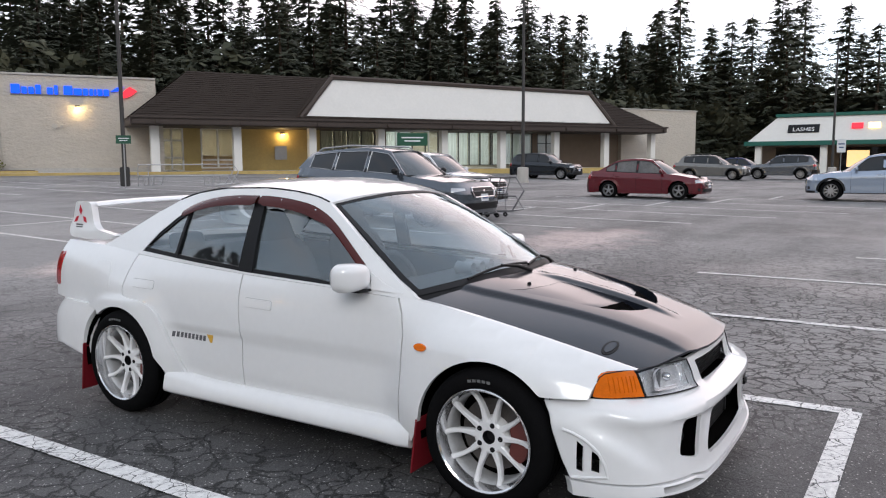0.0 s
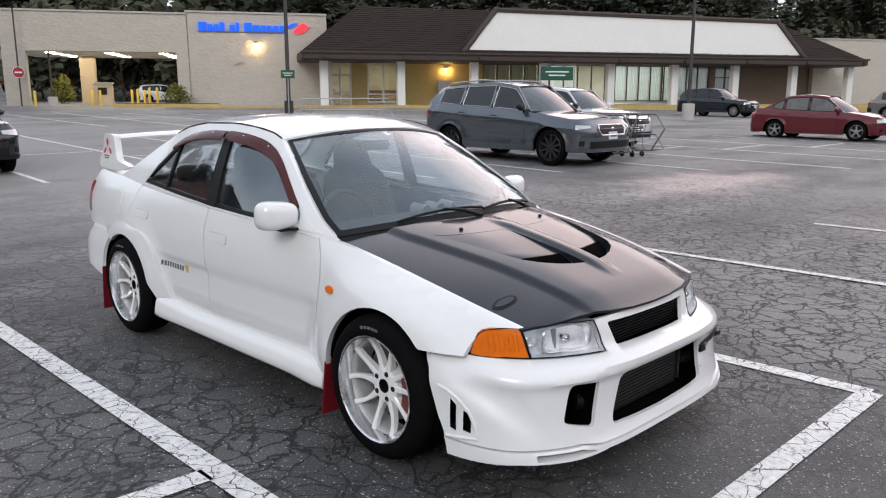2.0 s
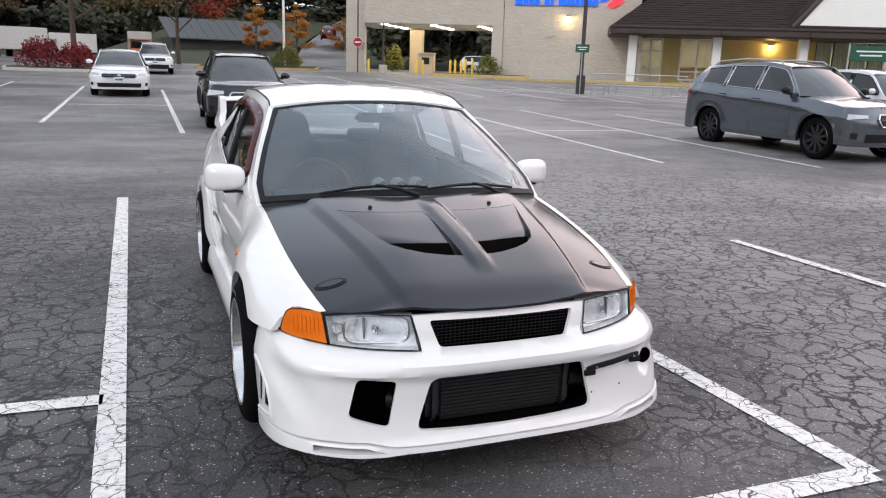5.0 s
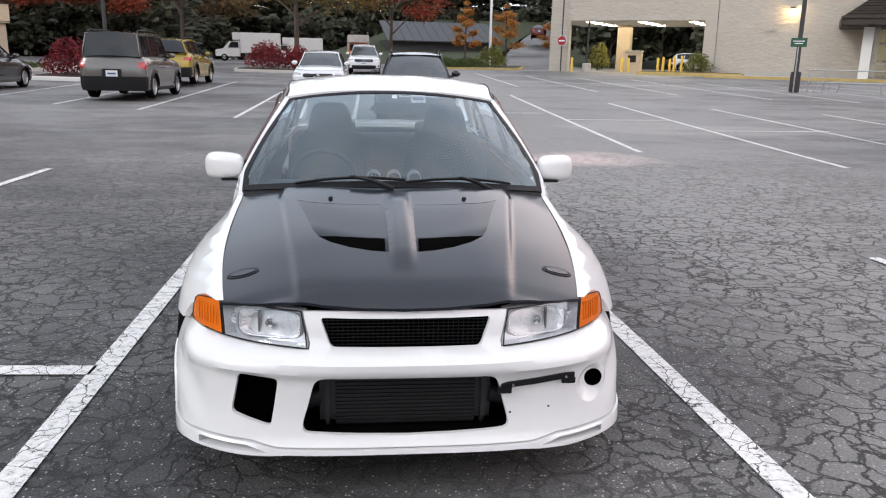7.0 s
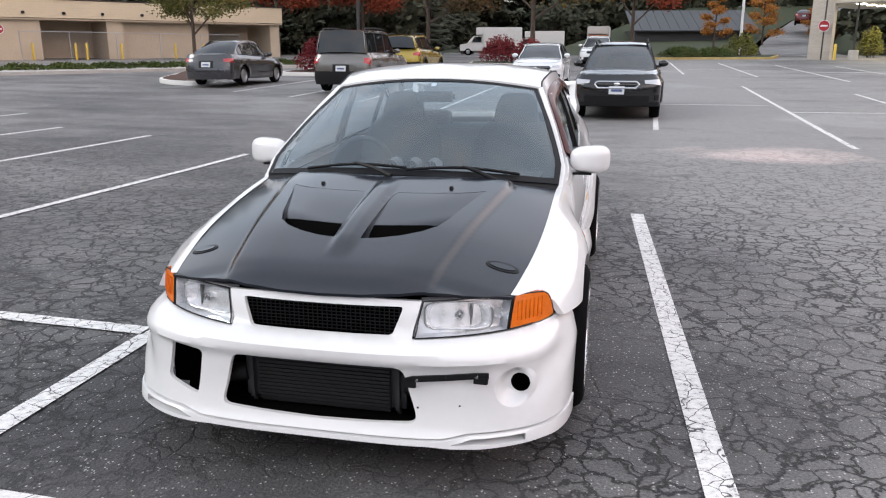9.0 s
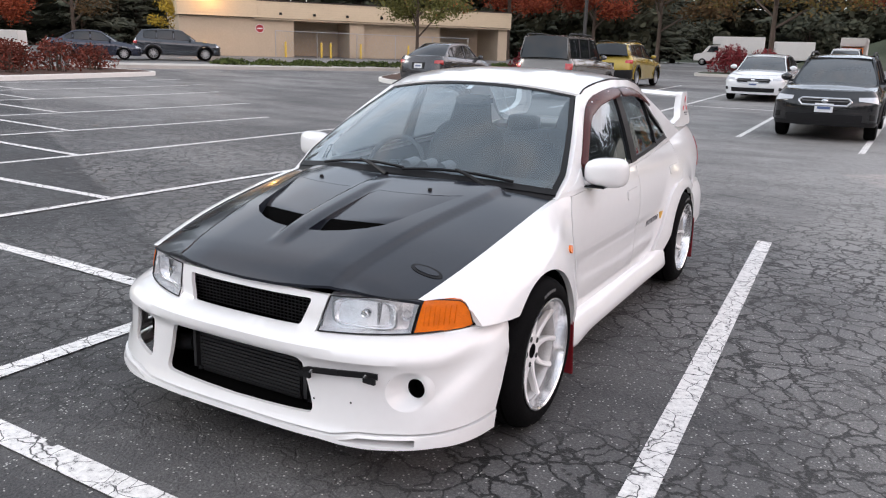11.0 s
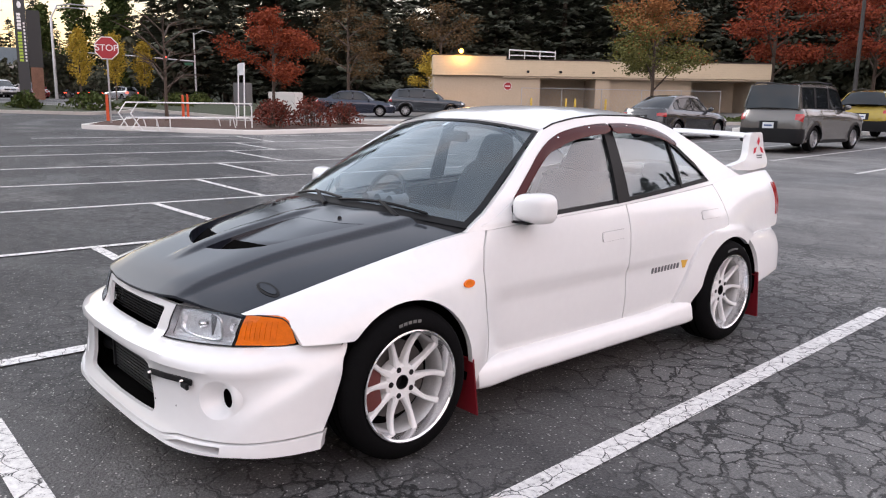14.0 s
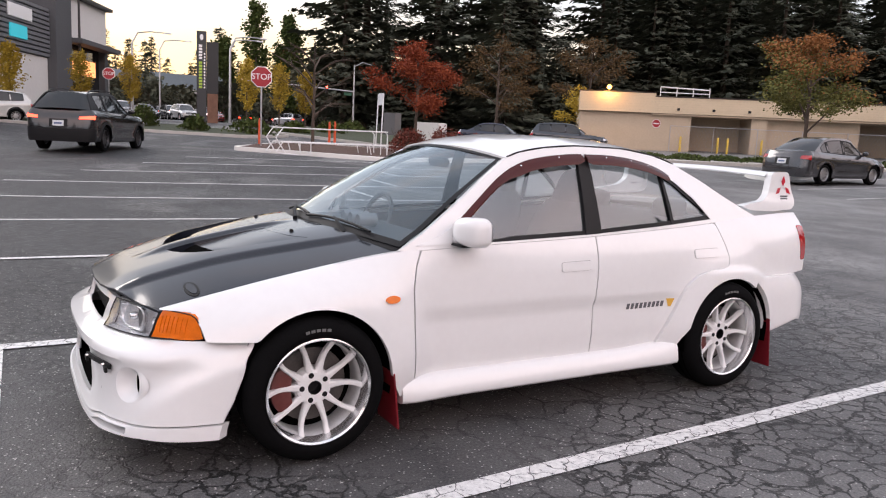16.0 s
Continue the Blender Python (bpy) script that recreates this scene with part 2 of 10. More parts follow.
    t.links.new(sx.outputs["Y"], lane.inputs["Value"])
    lanew = node(t, "ShaderNodeMapRange", From_Min=10.0, From_Max=5.0)
    t.links.new(sx.outputs["X"], lanew.inputs["Value"])
    nose_shade = node(t, "ShaderNodeMapRange", From_Min=0.9, From_Max=-1.0, To_Min=0.0, To_Max=-0.165)
    t.links.new(sx.outputs["Y"], nose_shade.inputs["Value"])
    # how far the painted shade reaches across x
    young = node(t, "ShaderNodeMapRange", From_Min=2.1, From_Max=1.2, To_Min=0.2, To_Max=1.0)
    t.links.new(sx.outputs["X"], young.inputs["Value"])
    zone = math2("ADD", math2("MULTIPLY", lane.outputs[0], lanew.outputs[0]), math2("ADD", math2("MULTIPLY", nose_shade.outputs[0], young.outputs[0]), math2("MULTIPLY", side.outputs[0], 0.3)))
    mpd = t.nodes.new("ShaderNodeMapping")
    mpd.inputs["Scale"].default_value = (0.22, 0.75, 1.0)
    mpd.inputs["Rotation"].default_value = (0, 0, 0.15)
    t.links.new(src, mpd.inputs[0])
    drift = node(t, "ShaderNodeTexNoise", Scale=1.0, Detail=5.0, Roughness=0.62, Distortion=0.7)
    t.links.new(mpd.outputs[0], drift.inputs["Vector"])
    s1 = math2("ADD", s1, math2("MULTIPLY", math2("ADD", drift.outputs["Fac"], -0.5), 0.55))
    pale = node(t, "ShaderNodeMapRange", From_Min=0.7, From_Max=3.0, To_Min=0.0, To_Max=0.14)
    t.links.new(sx.outputs["X"], pale.inputs["Value"])
    zone = math2("ADD", zone, pale.outputs[0])
    # darker again farther east, from x 3.2 on
    east_drop = node(t, "ShaderNodeMapRange", From_Min=3.2, From_Max=6.0, To_Min=0.0, To_Max=-0.15)
    t.links.new(sx.outputs["X"], east_drop.inputs["Value"])
    zone = math2("ADD", zone, east_drop.outputs[0])
    s4 = math2("ADD", math2("ADD", math2("ADD", s1, zone), s2), math2("ADD", east.outputs[0], seal.outputs[0]))
    t.links.new(math2("ADD", s4, s3), base.inputs[0])
    # light stone chips
    chip = node(t, "ShaderNodeMapRange", From_Min=0.87, From_Max=0.92)
    sepc = t.nodes.new("ShaderNodeSeparateColor")
    t.links.new(stones.outputs["Color"], sepc.inputs[0])
    t.links.new(sepc.outputs[0], chip.inputs["Value"])
    near = node(t, "ShaderNodeMapRange", From_Min=0.45, From_Max=0.25)
    t.links.new(stones.outputs["Distance"], near.inputs["Value"])
    mxc = t.nodes.new("ShaderNodeMix")
    mxc.data_type = "RGBA"
    mxc.inputs["B"].default_value = (0.46, 0.45, 0.43, 1)
    t.links.new(math2("MULTIPLY", chip.outputs[0], near.outputs[0]), mxc.inputs["Factor"])
    t.links.new(base.outputs[0], mxc.inputs["A"])
    # pale mineral stains that dried on the lane
    stain = None
    for cx, cy, rx, ry in ((10.2, 4.1, 2.6, 1.3), (3.1, 8.8, 1.5, 0.8)):
        mp = t.nodes.new("ShaderNodeMapping")
        mp.inputs["Location"].default_value = (-cx / rx, -cy / ry, 0)
        mp.inputs["Scale"].default_value = (1 / rx, 1 / ry, 0)
        t.links.new(src, mp.inputs[0])
        ln = t.nodes.new("ShaderNodeVectorMath")
        ln.operation = "LENGTH"
        t.links.new(mp.outputs[0], ln.inputs[0])
        wob = math2("ADD", ln.outputs["Value"], math2("MULTIPLY", mid.outputs["Fac"], 1.6))
        fr = node(t, "ShaderNodeMapRange", From_Min=1.9, From_Max=1.1)
        t.links.new(wob, fr.inputs["Value"])
        stain = fr.outputs[0] if stain is None else math2("MAXIMUM", stain, fr.outputs[0])
    mxs = t.nodes.new("ShaderNodeMix")
    mxs.data_type = "RGBA"
    mxs.inputs["B"].default_value = (0.62, 0.50, 0.47, 1)
    t.links.new(math2("MULTIPLY", stain, math2("MULTIPLY", fine.outputs["Fac"], 1.3)), mxs.inputs["Factor"])
    t.links.new(mxc.outputs["Result"], mxs.inputs["A"])
    mxc = mxs
    mx = t.nodes.new("ShaderNodeMix")
    mx.data_type = "RGBA"
    mx.inputs["B"].default_value = (0.012, 0.012, 0.012, 1)
    t.links.new(crack, mx.inputs["Factor"])
    t.links.new(mxc.outputs["Result"], mx.inputs["A"])
    t.links.new(mx.outputs["Result"], b.inputs["Base Color"])
    # damp patches are smoother
    wet = node(t, "ShaderNodeTexNoise", Scale=0.23, Detail=4.0, Distortion=0.8)
    t.links.new(src, wet.inputs["Vector"])
    rr = node(t, "ShaderNodeMapRange", From_Min=0.55, From_Max=0.66, To_Min=0.66, To_Max=0.5)
    t.links.new(wet.outputs["Fac"], rr.inputs["Value"])
    t.links.new(rr.outputs[0], b.inputs["Roughness"])
    h = math2("SUBTRACT", math2("MULTIPLY", fine.outputs["Fac"], 0.5), math2("MULTIPLY", crack, 1.4))
    h2 = math2("SUBTRACT", h, math2("MULTIPLY", stones.outputs["Distance"], 0.35))
    bp = node(t, "ShaderNodeBump", Strength=0.55, Distance=0.012)
    t.links.new(h2, bp.inputs["Height"])
    t.links.new(bp.outputs[0], b.inputs["Normal"])
    b.inputs["Specular IOR Level"].default_value = 0.45
    return m


def line_mat():
    m = bpy.data.materials.new("line_paint")
    m.use_nodes = True
    t = m.node_tree
    b = t.nodes["Principled BSDF"]
    co = t.nodes.new("ShaderNodeTexCoord")
    src = co.outputs["Object"]
    n1 = node(t, "ShaderNodeTexNoise", Scale=26.0, Detail=9.0, Roughness=0.8)
    warp = node(t, "ShaderNodeTexNoise", Scale=2.6, Detail=4.0)
    t.links.new(src, n1.inputs["Vector"])
    t.links.new(src, warp.inputs["Vector"])
    vm = t.nodes.new("ShaderNodeVectorMath")
    vm.operation = "MULTIPLY_ADD"
    vm.inputs[1].default_value = (0.34, 0.34, 0.34)
    t.links.new(warp.outputs["Color"], vm.inputs[0])
    t.links.new(src, vm.inputs[2])
    v = node(t, "ShaderNodeTexVoronoi", Scale=8.5)
    v.feature = "DISTANCE_TO_EDGE"
    t.links.new(vm.outputs[0], v.inputs["Vector"])
    r = node(t, "ShaderNodeMapRange", From_Min=0.008, From_Max=0.026)
    t.links.new(v.outputs["Distance"], r.inputs["Value"])
    c = ramp(t, [(0.385, (0.11, 0.11, 0.11)), (0.44, (0.60, 0.59, 0.58)), (0.62, (0.80, 0.79, 0.77))])
    t.links.new(n1.outputs["Fac"], c.inputs[0])
    mx = t.nodes.new("ShaderNodeMix")
    mx.data_type = "RGBA"
    mx.inputs["A"].default_value = (0.05, 0.05, 0.05, 1)
    t.links.new(r.outputs[0], mx.inputs["Factor"])
    t.links.new(c.outputs[0], mx.inputs["B"])
    t.links.new(mx.outputs["Result"], b.inputs["Base Color"])
    b.inputs["Roughness"].default_value = 0.7
    return m


M = {
    "asphalt": asphalt_mat(),
    "line": line_mat(),
    "stucco": mat("split_block", (0.45, 0.41, 0.355), 0.9, vary=0.10, scale=1.2, bump=1.0, bump_scale=3.2, stretch=(1, 1, 2.0), bump_dist=0.06),
    "stucco2": mat("tan_stucco", (0.47, 0.385, 0.285), 0.9, vary=0.08, scale=1.0, bump=0.3, bump_scale=25),
    "storewall": mat("ochre_plaster", (0.48, 0.36, 0.14), 0.8, vary=0.10, scale=0.8, bump=0.2),
    "shake": mat("wood_shake", (0.034, 0.027, 0.023), 0.95, vary=0.35, scale=2.0, bump=0.5, rand=0.6, spec=0.08),
    "fascia": mat("dark_fascia", (0.045, 0.032, 0.026), 0.7, vary=0.2, scale=2.0),
    "whitepanel": mat("white_panel", (0.62, 0.61, 0.585), 0.7, vary=0.05, scale=0.6),
    "whitecol": mat("white_column", (0.70, 0.69, 0.66), 0.7, vary=0.06, scale=2.0),
    "concrete": mat("concrete", (0.42, 0.40, 0.37), 0.9, vary=0.18, scale=2.5, bump=0.3),
    "kerbyellow": mat("yellow_kerb", (0.44, 0.33, 0.12), 0.8, vary=0.25, scale=3.0),
    "yellow": mat("yellow_paint", (0.62, 0.42, 0.05), 0.5, vary=0.12),
    "black": mat("black_plastic", (0.007, 0.007, 0.008), 0.5, spec=0.25, vary=0.15, scale=20),
    "rubber": mat("tyre_rubber", (0.0045, 0.0045, 0.0048), 0.8, spec=0.05, vary=0.2, scale=30, bump=0.15, bump_scale=120),
    # near-black: the shade of hollows and undersides put into the colour
    "shadow": mat("shade_black", (0.002, 0.002, 0.002), 0.95, vary=0, spec=0.02),
    "chrome": mat("chrome", (0.75, 0.75, 0.76), 0.12, 1.0, vary=0.04),
    "steel": mat("galvanised_steel", (0.42, 0.42, 0.43), 0.42, 0.9, vary=0.15, scale=10),
    "greysteel": mat("grey_painted_steel", (0.16, 0.16, 0.165), 0.45, 0.3, vary=0.15, scale=10),
    "whitesteel": mat("white_painted_steel", (0.72, 0.72, 0.72), 0.45, vary=0.1, scale=10),
    "pole": mat("dark_pole", (0.035, 0.033, 0.032), 0.55, vary=0.2, scale=3),
    "glass": glass_mat("clear_glass", (0.80, 0.84, 0.84)),
    "tint": mat("tinted_glass", (0.010, 0.012, 0.014), 0.04, vary=0.0, spec=0.6),
    # two opaque panes: their lifted base colour stands for the lit cabin behind
    "screen": mat("cabin_tone_windscreen", (0.040, 0.046, 0.050), 0.05, vary=0.2, scale=3, spec=1.0),
    "paletint": mat("cabin_tone_side_glass", (0.09, 0.085, 0.08), 0.05, vary=0.5, scale=3, spec=0.8),
    "headlamp": mat("lamp_lens", (0.50, 0.51, 0.53), 0.14, 0.40, coat=1.0, vary=0.2, scale=14),
    "tail": mat("tail_lens", (0.35, 0.012, 0.014), 0.15, coat=1.0, vary=0.15),
    "amber": mat("amber_lens", (0.70, 0.150, 0.003), 0.25, coat=0.25, vary=0.2, scale=30, spec=0.3),
    "plate": mat("plate_white", (0.6, 0.62, 0.64), 0.5, vary=0.1),
    "barblue": mat("plate_bar", (0.06, 0.09, 0.2), 0.5, vary=0),
    "alloy": mat("alloy", (0.42, 0.42, 0.43), 0.3, 0.8, vary=0.1),
    "darkalloy": mat("dark_alloy", (0.05, 0.05, 0.053), 0.35, 0.7, vary=0.1),
    "bark": mat("bark", (0.075, 0.055, 0.042), 0.95, vary=0.35, scale=4, bump=0.6, bump_scale=14),
    "mulch": mat("bark_mulch", (0.075, 0.04, 0.028), 0.95, vary=0.4, scale=5, bump=0.7, bump_scale=30),
    "grass": mat("grass", (0.036, 0.046, 0.021), 0.95, vary=0.3, scale=3, bump=0.4),
    "brownseat": mat("dark_cloth", (0.055, 0.058, 0.064), 0.9, vary=0.15, scale=20),
}


def leaf_mat(name, c1, c2):
    m = bpy.data.materials.new(name)
    m.use_nodes = True
    t = m.node_tree
    b = t.nodes["Principled BSDF"]
    geo = t.nodes.new("ShaderNodeNewGeometry")
    oi = t.nodes.new("ShaderNodeObjectInfo")
    r = ramp(t, [(0.0, c1), (1.0, c2)])
    add = node(t, "ShaderNodeMath")
    add.operation = "MULTIPLY_ADD"
    add.inputs[1].default_value = 0.3
    t.links.new(oi.outputs["Random"], add.inputs[0])
    sub = node(t, "ShaderNodeMath", i1=0.7)
    sub.operation = "MULTIPLY"
    t.links.new(geo.outputs["Random Per Island"], sub.inputs[0])
    t.links.new(sub.outputs[0], add.inputs[2])
    t.links.new(add.outputs[0], r.inputs[0])
    t.links.new(r.outputs[0], b.inputs["Base Color"])
    b.inputs["Roughness"].default_value = 0.8
    b.inputs["Specular IOR Level"].default_value = 0.15
    return m


M["conifer"] = leaf_mat("conifer_needles", (0.054, 0.063, 0.048), (0.112, 0.118, 0.084))
M["undergrowth"] = leaf_mat("undergrowth_leaves", (0.042, 0.049, 0.034), (0.092, 0.090, 0.058))
M["redleaf"] = leaf_mat("red_leaves", (0.13, 0.022, 0.016), (0.30, 0.075, 0.030))
M["duskred"] = leaf_mat("dull_red_leaves", (0.08, 0.026, 0.020), (0.21, 0.055, 0.036))
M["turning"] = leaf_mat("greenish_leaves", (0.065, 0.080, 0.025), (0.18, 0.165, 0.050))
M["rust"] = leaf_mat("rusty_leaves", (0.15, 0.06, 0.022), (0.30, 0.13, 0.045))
M["maple"] = leaf_mat("turning_leaves", (0.055, 0.075, 0.025), (0.20, 0.11, 0.035))
M["greenleaf"] = leaf_mat("green_leaves", (0.03, 0.05, 0.014), (0.09, 0.11, 0.03))
M["orangeleaf"] = leaf_mat("orange_leaves", (0.20, 0.075, 0.018), (0.40, 0.17, 0.035))
M["crimson"] = leaf_mat("crimson_leaves", (0.09, 0.012, 0.018), (0.20, 0.03, 0.032))
M["olive"] = leaf_mat("olive_leaves", (0.07, 0.08, 0.02), (0.19, 0.18, 0.045))
M["gold"] = leaf_mat("golden_leaves", (0.26, 0.18, 0.025), (0.50, 0.36, 0.05))
M["duskleaf"] = leaf_mat("brown_leaves", (0.05, 0.04, 0.02), (0.14, 0.08, 0.035))


# ---- mesh helpers ----
def mesh_ob(name, verts, faces, material, parent=None, label="", smooth=True, sharp=35):
    me = bpy.data.meshes.new(name)
    me.from_pydata([tuple(v) for v in verts], [], faces)
    me.materials.append(material)
    if smooth:
        me.polygons.foreach_set("use_smooth", [True] * len(me.polygons))
        me.set_sharp_from_angle(angle=radians(sharp))
    me.update()
    ob = new(name, me)
    if parent is not None:
        ob.parent = parent
    if label:
        ob["label"] = label
    return ob


def part(name, bm, material, parent, label="", smooth=True, sharp=35):
    me = bpy.data.meshes.new(name)
    bmesh.ops.recalc_face_normals(bm, faces=bm.faces)
    bm.to_mesh(me)
    bm.free()
    me.materials.append(material)
    if smooth:
        me.polygons.foreach_set("use_smooth", [True] * len(me.polygons))
        me.set_sharp_from_angle(angle=radians(sharp))
    ob = new(name, me)
    if parent is not None:
        ob.parent = parent
    if label:
        ob["label"] = label
    return ob


def thing(name, label, category, m=None, group="", kind=""):
    ob = new(name)
    if m is not None:
        ob.matrix_basis = m
    return tagged(ob, label, category, group, kind)


def box(bm, x0, x1, y0, y1, z0, z1, bevel=0.0, m=None):
    """Adds a box to a bmesh, bevelled, moved by m."""
    r = bmesh.ops.create_cube(bm, size=1.0)
    vs = r["verts"]
    for v in vs:
        v.co = Vector(((x0 + x1) / 2 + v.co.x * (x1 - x0), (y0 + y1) / 2 + v.co.y * (y1 - y0), (z0 + z1) / 2 + v.co.z * (z1 - z0)))
    fs = {f for v in vs for f in v.link_faces}
    if bevel > 0:
        es = list({e for f in fs for e in f.edges})
        rr = bmesh.ops.bevel(bm, geom=es, offset=bevel, segments=2, affect="EDGES")
        vs = list({v for f in rr["faces"] for v in f.verts} | {v for v in vs if v.is_valid})
    if m is not None:
        vs = [v for v in vs if v.is_valid]
        bmesh.ops.transform(bm, matrix=m, verts=vs)
    return bm


def boxpart(name, b, material, parent, bevel=0.004, label=""):
    bm = bmesh.new()
    box(bm, *b, bevel=bevel)
    return part(name, bm, material, parent, label)


def tube(bm, pts, r, sides=8, cap=True):
    """A round bar along pts; r may be a list."""
    pts = [Vector(p) for p in pts]
    rs = r if isinstance(r, (list, tuple)) else [r] * len(pts)
    rings = []
    up = None
    for i, p in enumerate(pts):
        d = (pts[min(i + 1, len(pts) - 1)] - pts[max(i - 1, 0)]).normalized()
        if up is None:
            up = d.orthogonal().normalized()
        up = (up - d * up.dot(d)).normalized()
        side = d.cross(up)
        rings.append([bm.verts.new(p + (up * math.cos(a) + side * math.sin(a)) * rs[i]) for a in (2 * math.pi * k / sides for k in range(sides))])
    for a, b in zip(rings, rings[1:]):
        for k in range(sides):
            bm.faces.new((a[k], a[(k + 1) % sides], b[(k + 1) % sides], b[k]))
    if cap:
        bm.faces.new(list(reversed(rings[0])))
        bm.faces.new(rings[-1])
    return bm


def lathe(bm, prof, sides=32, axis="x", centre=(0, 0, 0), closed=False):
    """Turns a profile of (along, radius) round an axis."""
    c = Vector(centre)
    rings = []
    for a, r in prof:
        ring = []
        for k in range(sides):
            w = 2 * math.pi * k / sides
            if axis == "x":
                p = (a, r * math.cos(w), r * math.sin(w))
            elif axis == "y":
                p = (r * math.cos(w), a, r * math.sin(w))
            else:
                p = (r * math.cos(w), r * math.sin(w), a)
            ring.append(bm.verts.new(c + Vector(p)))
        rings.append(ring)
    pairs = list(zip(rings, rings[1:]))
    if closed:
        pairs.append((rings[-1], rings[0]))
    for a, b in pairs:
        for k in range(sides):
            bm.faces.new((a[k], a[(k + 1) % sides], b[(k + 1) % sides], b[k]))
    return bm


def disc(bm, a, r, sides=32, centre=(0, 0, 0), axis="x"):
    c = Vector(centre)
    vs = []
    for k in range(sides):
        w = 2 * math.pi * k / sides
        p = (a, r * math.cos(w), r * math.sin(w)) if axis == "x" else (r * math.cos(w), r * math.sin(w), a) if axis == "z" else (r * math.cos(w), a, r * math.sin(w))
        vs.append(bm.verts.new(c + Vector(p)))
    bm.faces.new(vs)
    return bm


def spl(pts):
    """A smooth curve y(x) through (x, y) points (cubic Hermite, flattened at turns)."""
    xs = np.array([p[0] for p in pts], float)
    ys = np.array([p[1] for p in pts], float)
    d = np.diff(ys) / np.diff(xs)
    m = np.concatenate([[d[0]], [0 if a * b <= 0 else 2 * a * b / (a + b) for a, b in zip(d, d[1:])], [d[-1]]])

    def f(x):
        if x <= xs[0]:
            return float(ys[0])
        if x >= xs[-1]:
            return float(ys[-1])
        i = int(np.searchsorted(xs, x)) - 1
        i = max(0, min(i, len(xs) - 2))
        h = xs[i + 1] - xs[i]
        s = (x - xs[i]) / h
        return float((1 + 2 * s) * (1 - s) ** 2 * ys[i] + s * (1 - s) ** 2 * h * m[i] + s * s * (3 - 2 * s) * ys[i + 1] + s * s * (s - 1) * h * m[i + 1])

    return f


def sstep(a, b, x):
    t = max(0.0, min(1.0, (x - a) / (b - a)))
    return t * t * (3 - 2 * t)


def lerp(a, b, t):
    return a + (b - a) * t


def sheet(fn, nu, nv):
    """Verts and faces of a grid fn(u, v), u and v from 0 to 1."""
    vs = [fn(i / nu, j / nv) for j in range(nv + 1) for i in range(nu + 1)]
    fs = [(j * (nu + 1) + i, j * (nu + 1) + i + 1, (j + 1) * (nu + 1) + i + 1, (j + 1) * (nu + 1) + i) for j in range(nv) for i in range(nu)]
    return vs, fs


def rim(vs, fs, off):
    """Turns the free edges of a sheet inwards by off(v): a flange that gives the panel an edge."""
    cnt = {}
    for f in fs:
        for a, b in zip(f, f[1:] + f[:1]):
            cnt[(a, b)] = cnt.get((a, b), 0) + 1
    edges = [(a, b) for (a, b) in cnt if (b, a) not in cnt]
    vs = list(vs)
    fs = list(fs)
    idx = {}
    for a, b in edges:
        for k in (a, b):
            if k not in idx:
                idx[k] = len(vs)
                vs.append(off(Vector(vs[k])))
        fs.append((b, a, idx[a], idx[b]))
    return vs, fs


def inside(p, poly):
    x, y = p
    c = False
    for (x0, y0), (x1, y1) in zip(poly, poly[1:] + poly[:1]):
        if (y0 > y) != (y1 > y) and x < (x1 - x0) * (y - y0) / (y1 - y0) + x0:
            c = not c
    return c


def dense(poly, step):
    """The polygon with points added along its sides."""
    out = []
    for (x0, y0), (x1, y1) in zip(poly, poly[1:] + poly[:1]):
        n = max(1, int(round(math.hypot(x1 - x0, y1 - y0) / step)))
        out += [(lerp(x0, x1, k / n), lerp(y0, y1, k / n)) for k in range(n)]
    return out


def rounded(poly, r, n=4):
    """The polygon with its corners rounded."""
    out = []
    P = [Vector(p) for p in poly]
    for i, p in enumerate(P):
        a, b = P[i - 1] - p, P[(i + 1) % len(P)] - p
        d = min(r, a.length * 0.45, b.length * 0.45)
        s, e = p + a.normalized() * d, p + b.normalized() * d
        for k in range(n + 1):
            t = k / n
            out.append(tuple(s * (1 - t) ** 2 + p * 2 * t * (1 - t) + e * t * t))
    return out


def region(outline, holes, fn, step):
    """Fills a polygon with holes by even triangles and maps it by fn(u, v)."""
    from mathutils.geometry import delaunay_2d_cdt

    loops = [dense(outline, step)] + [dense(h, step) for h in holes]
    pts, edges = [], []
    for lp in loops:
        s = len(pts)
        pts += lp
        edges += [(s + k, s + (k + 1) % len(lp)) for k in range(len(lp))]
    xs = [p[0] for p in outline]
    ys = [p[1] for p in outline]
    bpts = np.array(pts)
    h = step * 0.9
    y, row = min(ys) + h * 0.5, 0
    while y < max(ys):
        x = min(xs) + h * (0.5 if row % 2 else 1.0)
        while x < max(xs):
            if inside((x, y), outline) and not any(inside((x, y), q) for q in holes) and np.min((bpts[:, 0] - x) ** 2 + (bpts[:, 1] - y) ** 2) > (0.45 * step) ** 2:
                pts.append((x, y))
            x += h
        y += h * 0.866
        row += 1
    vo, _, fo, _, _, _ = delaunay_2d_cdt([Vector(p) for p in pts], edges, [], 0, 1e-5)
    fs = []
    for f in fo:
        cx = sum(vo[k].x for k in f) / 3
        cy = sum(vo[k].y for k in f) / 3
        if inside((cx, cy), outline) and not any(inside((cx, cy), q) for q in holes):
            fs.append(tuple(f))
    return [fn(v.x, v.y) for v in vo], fs

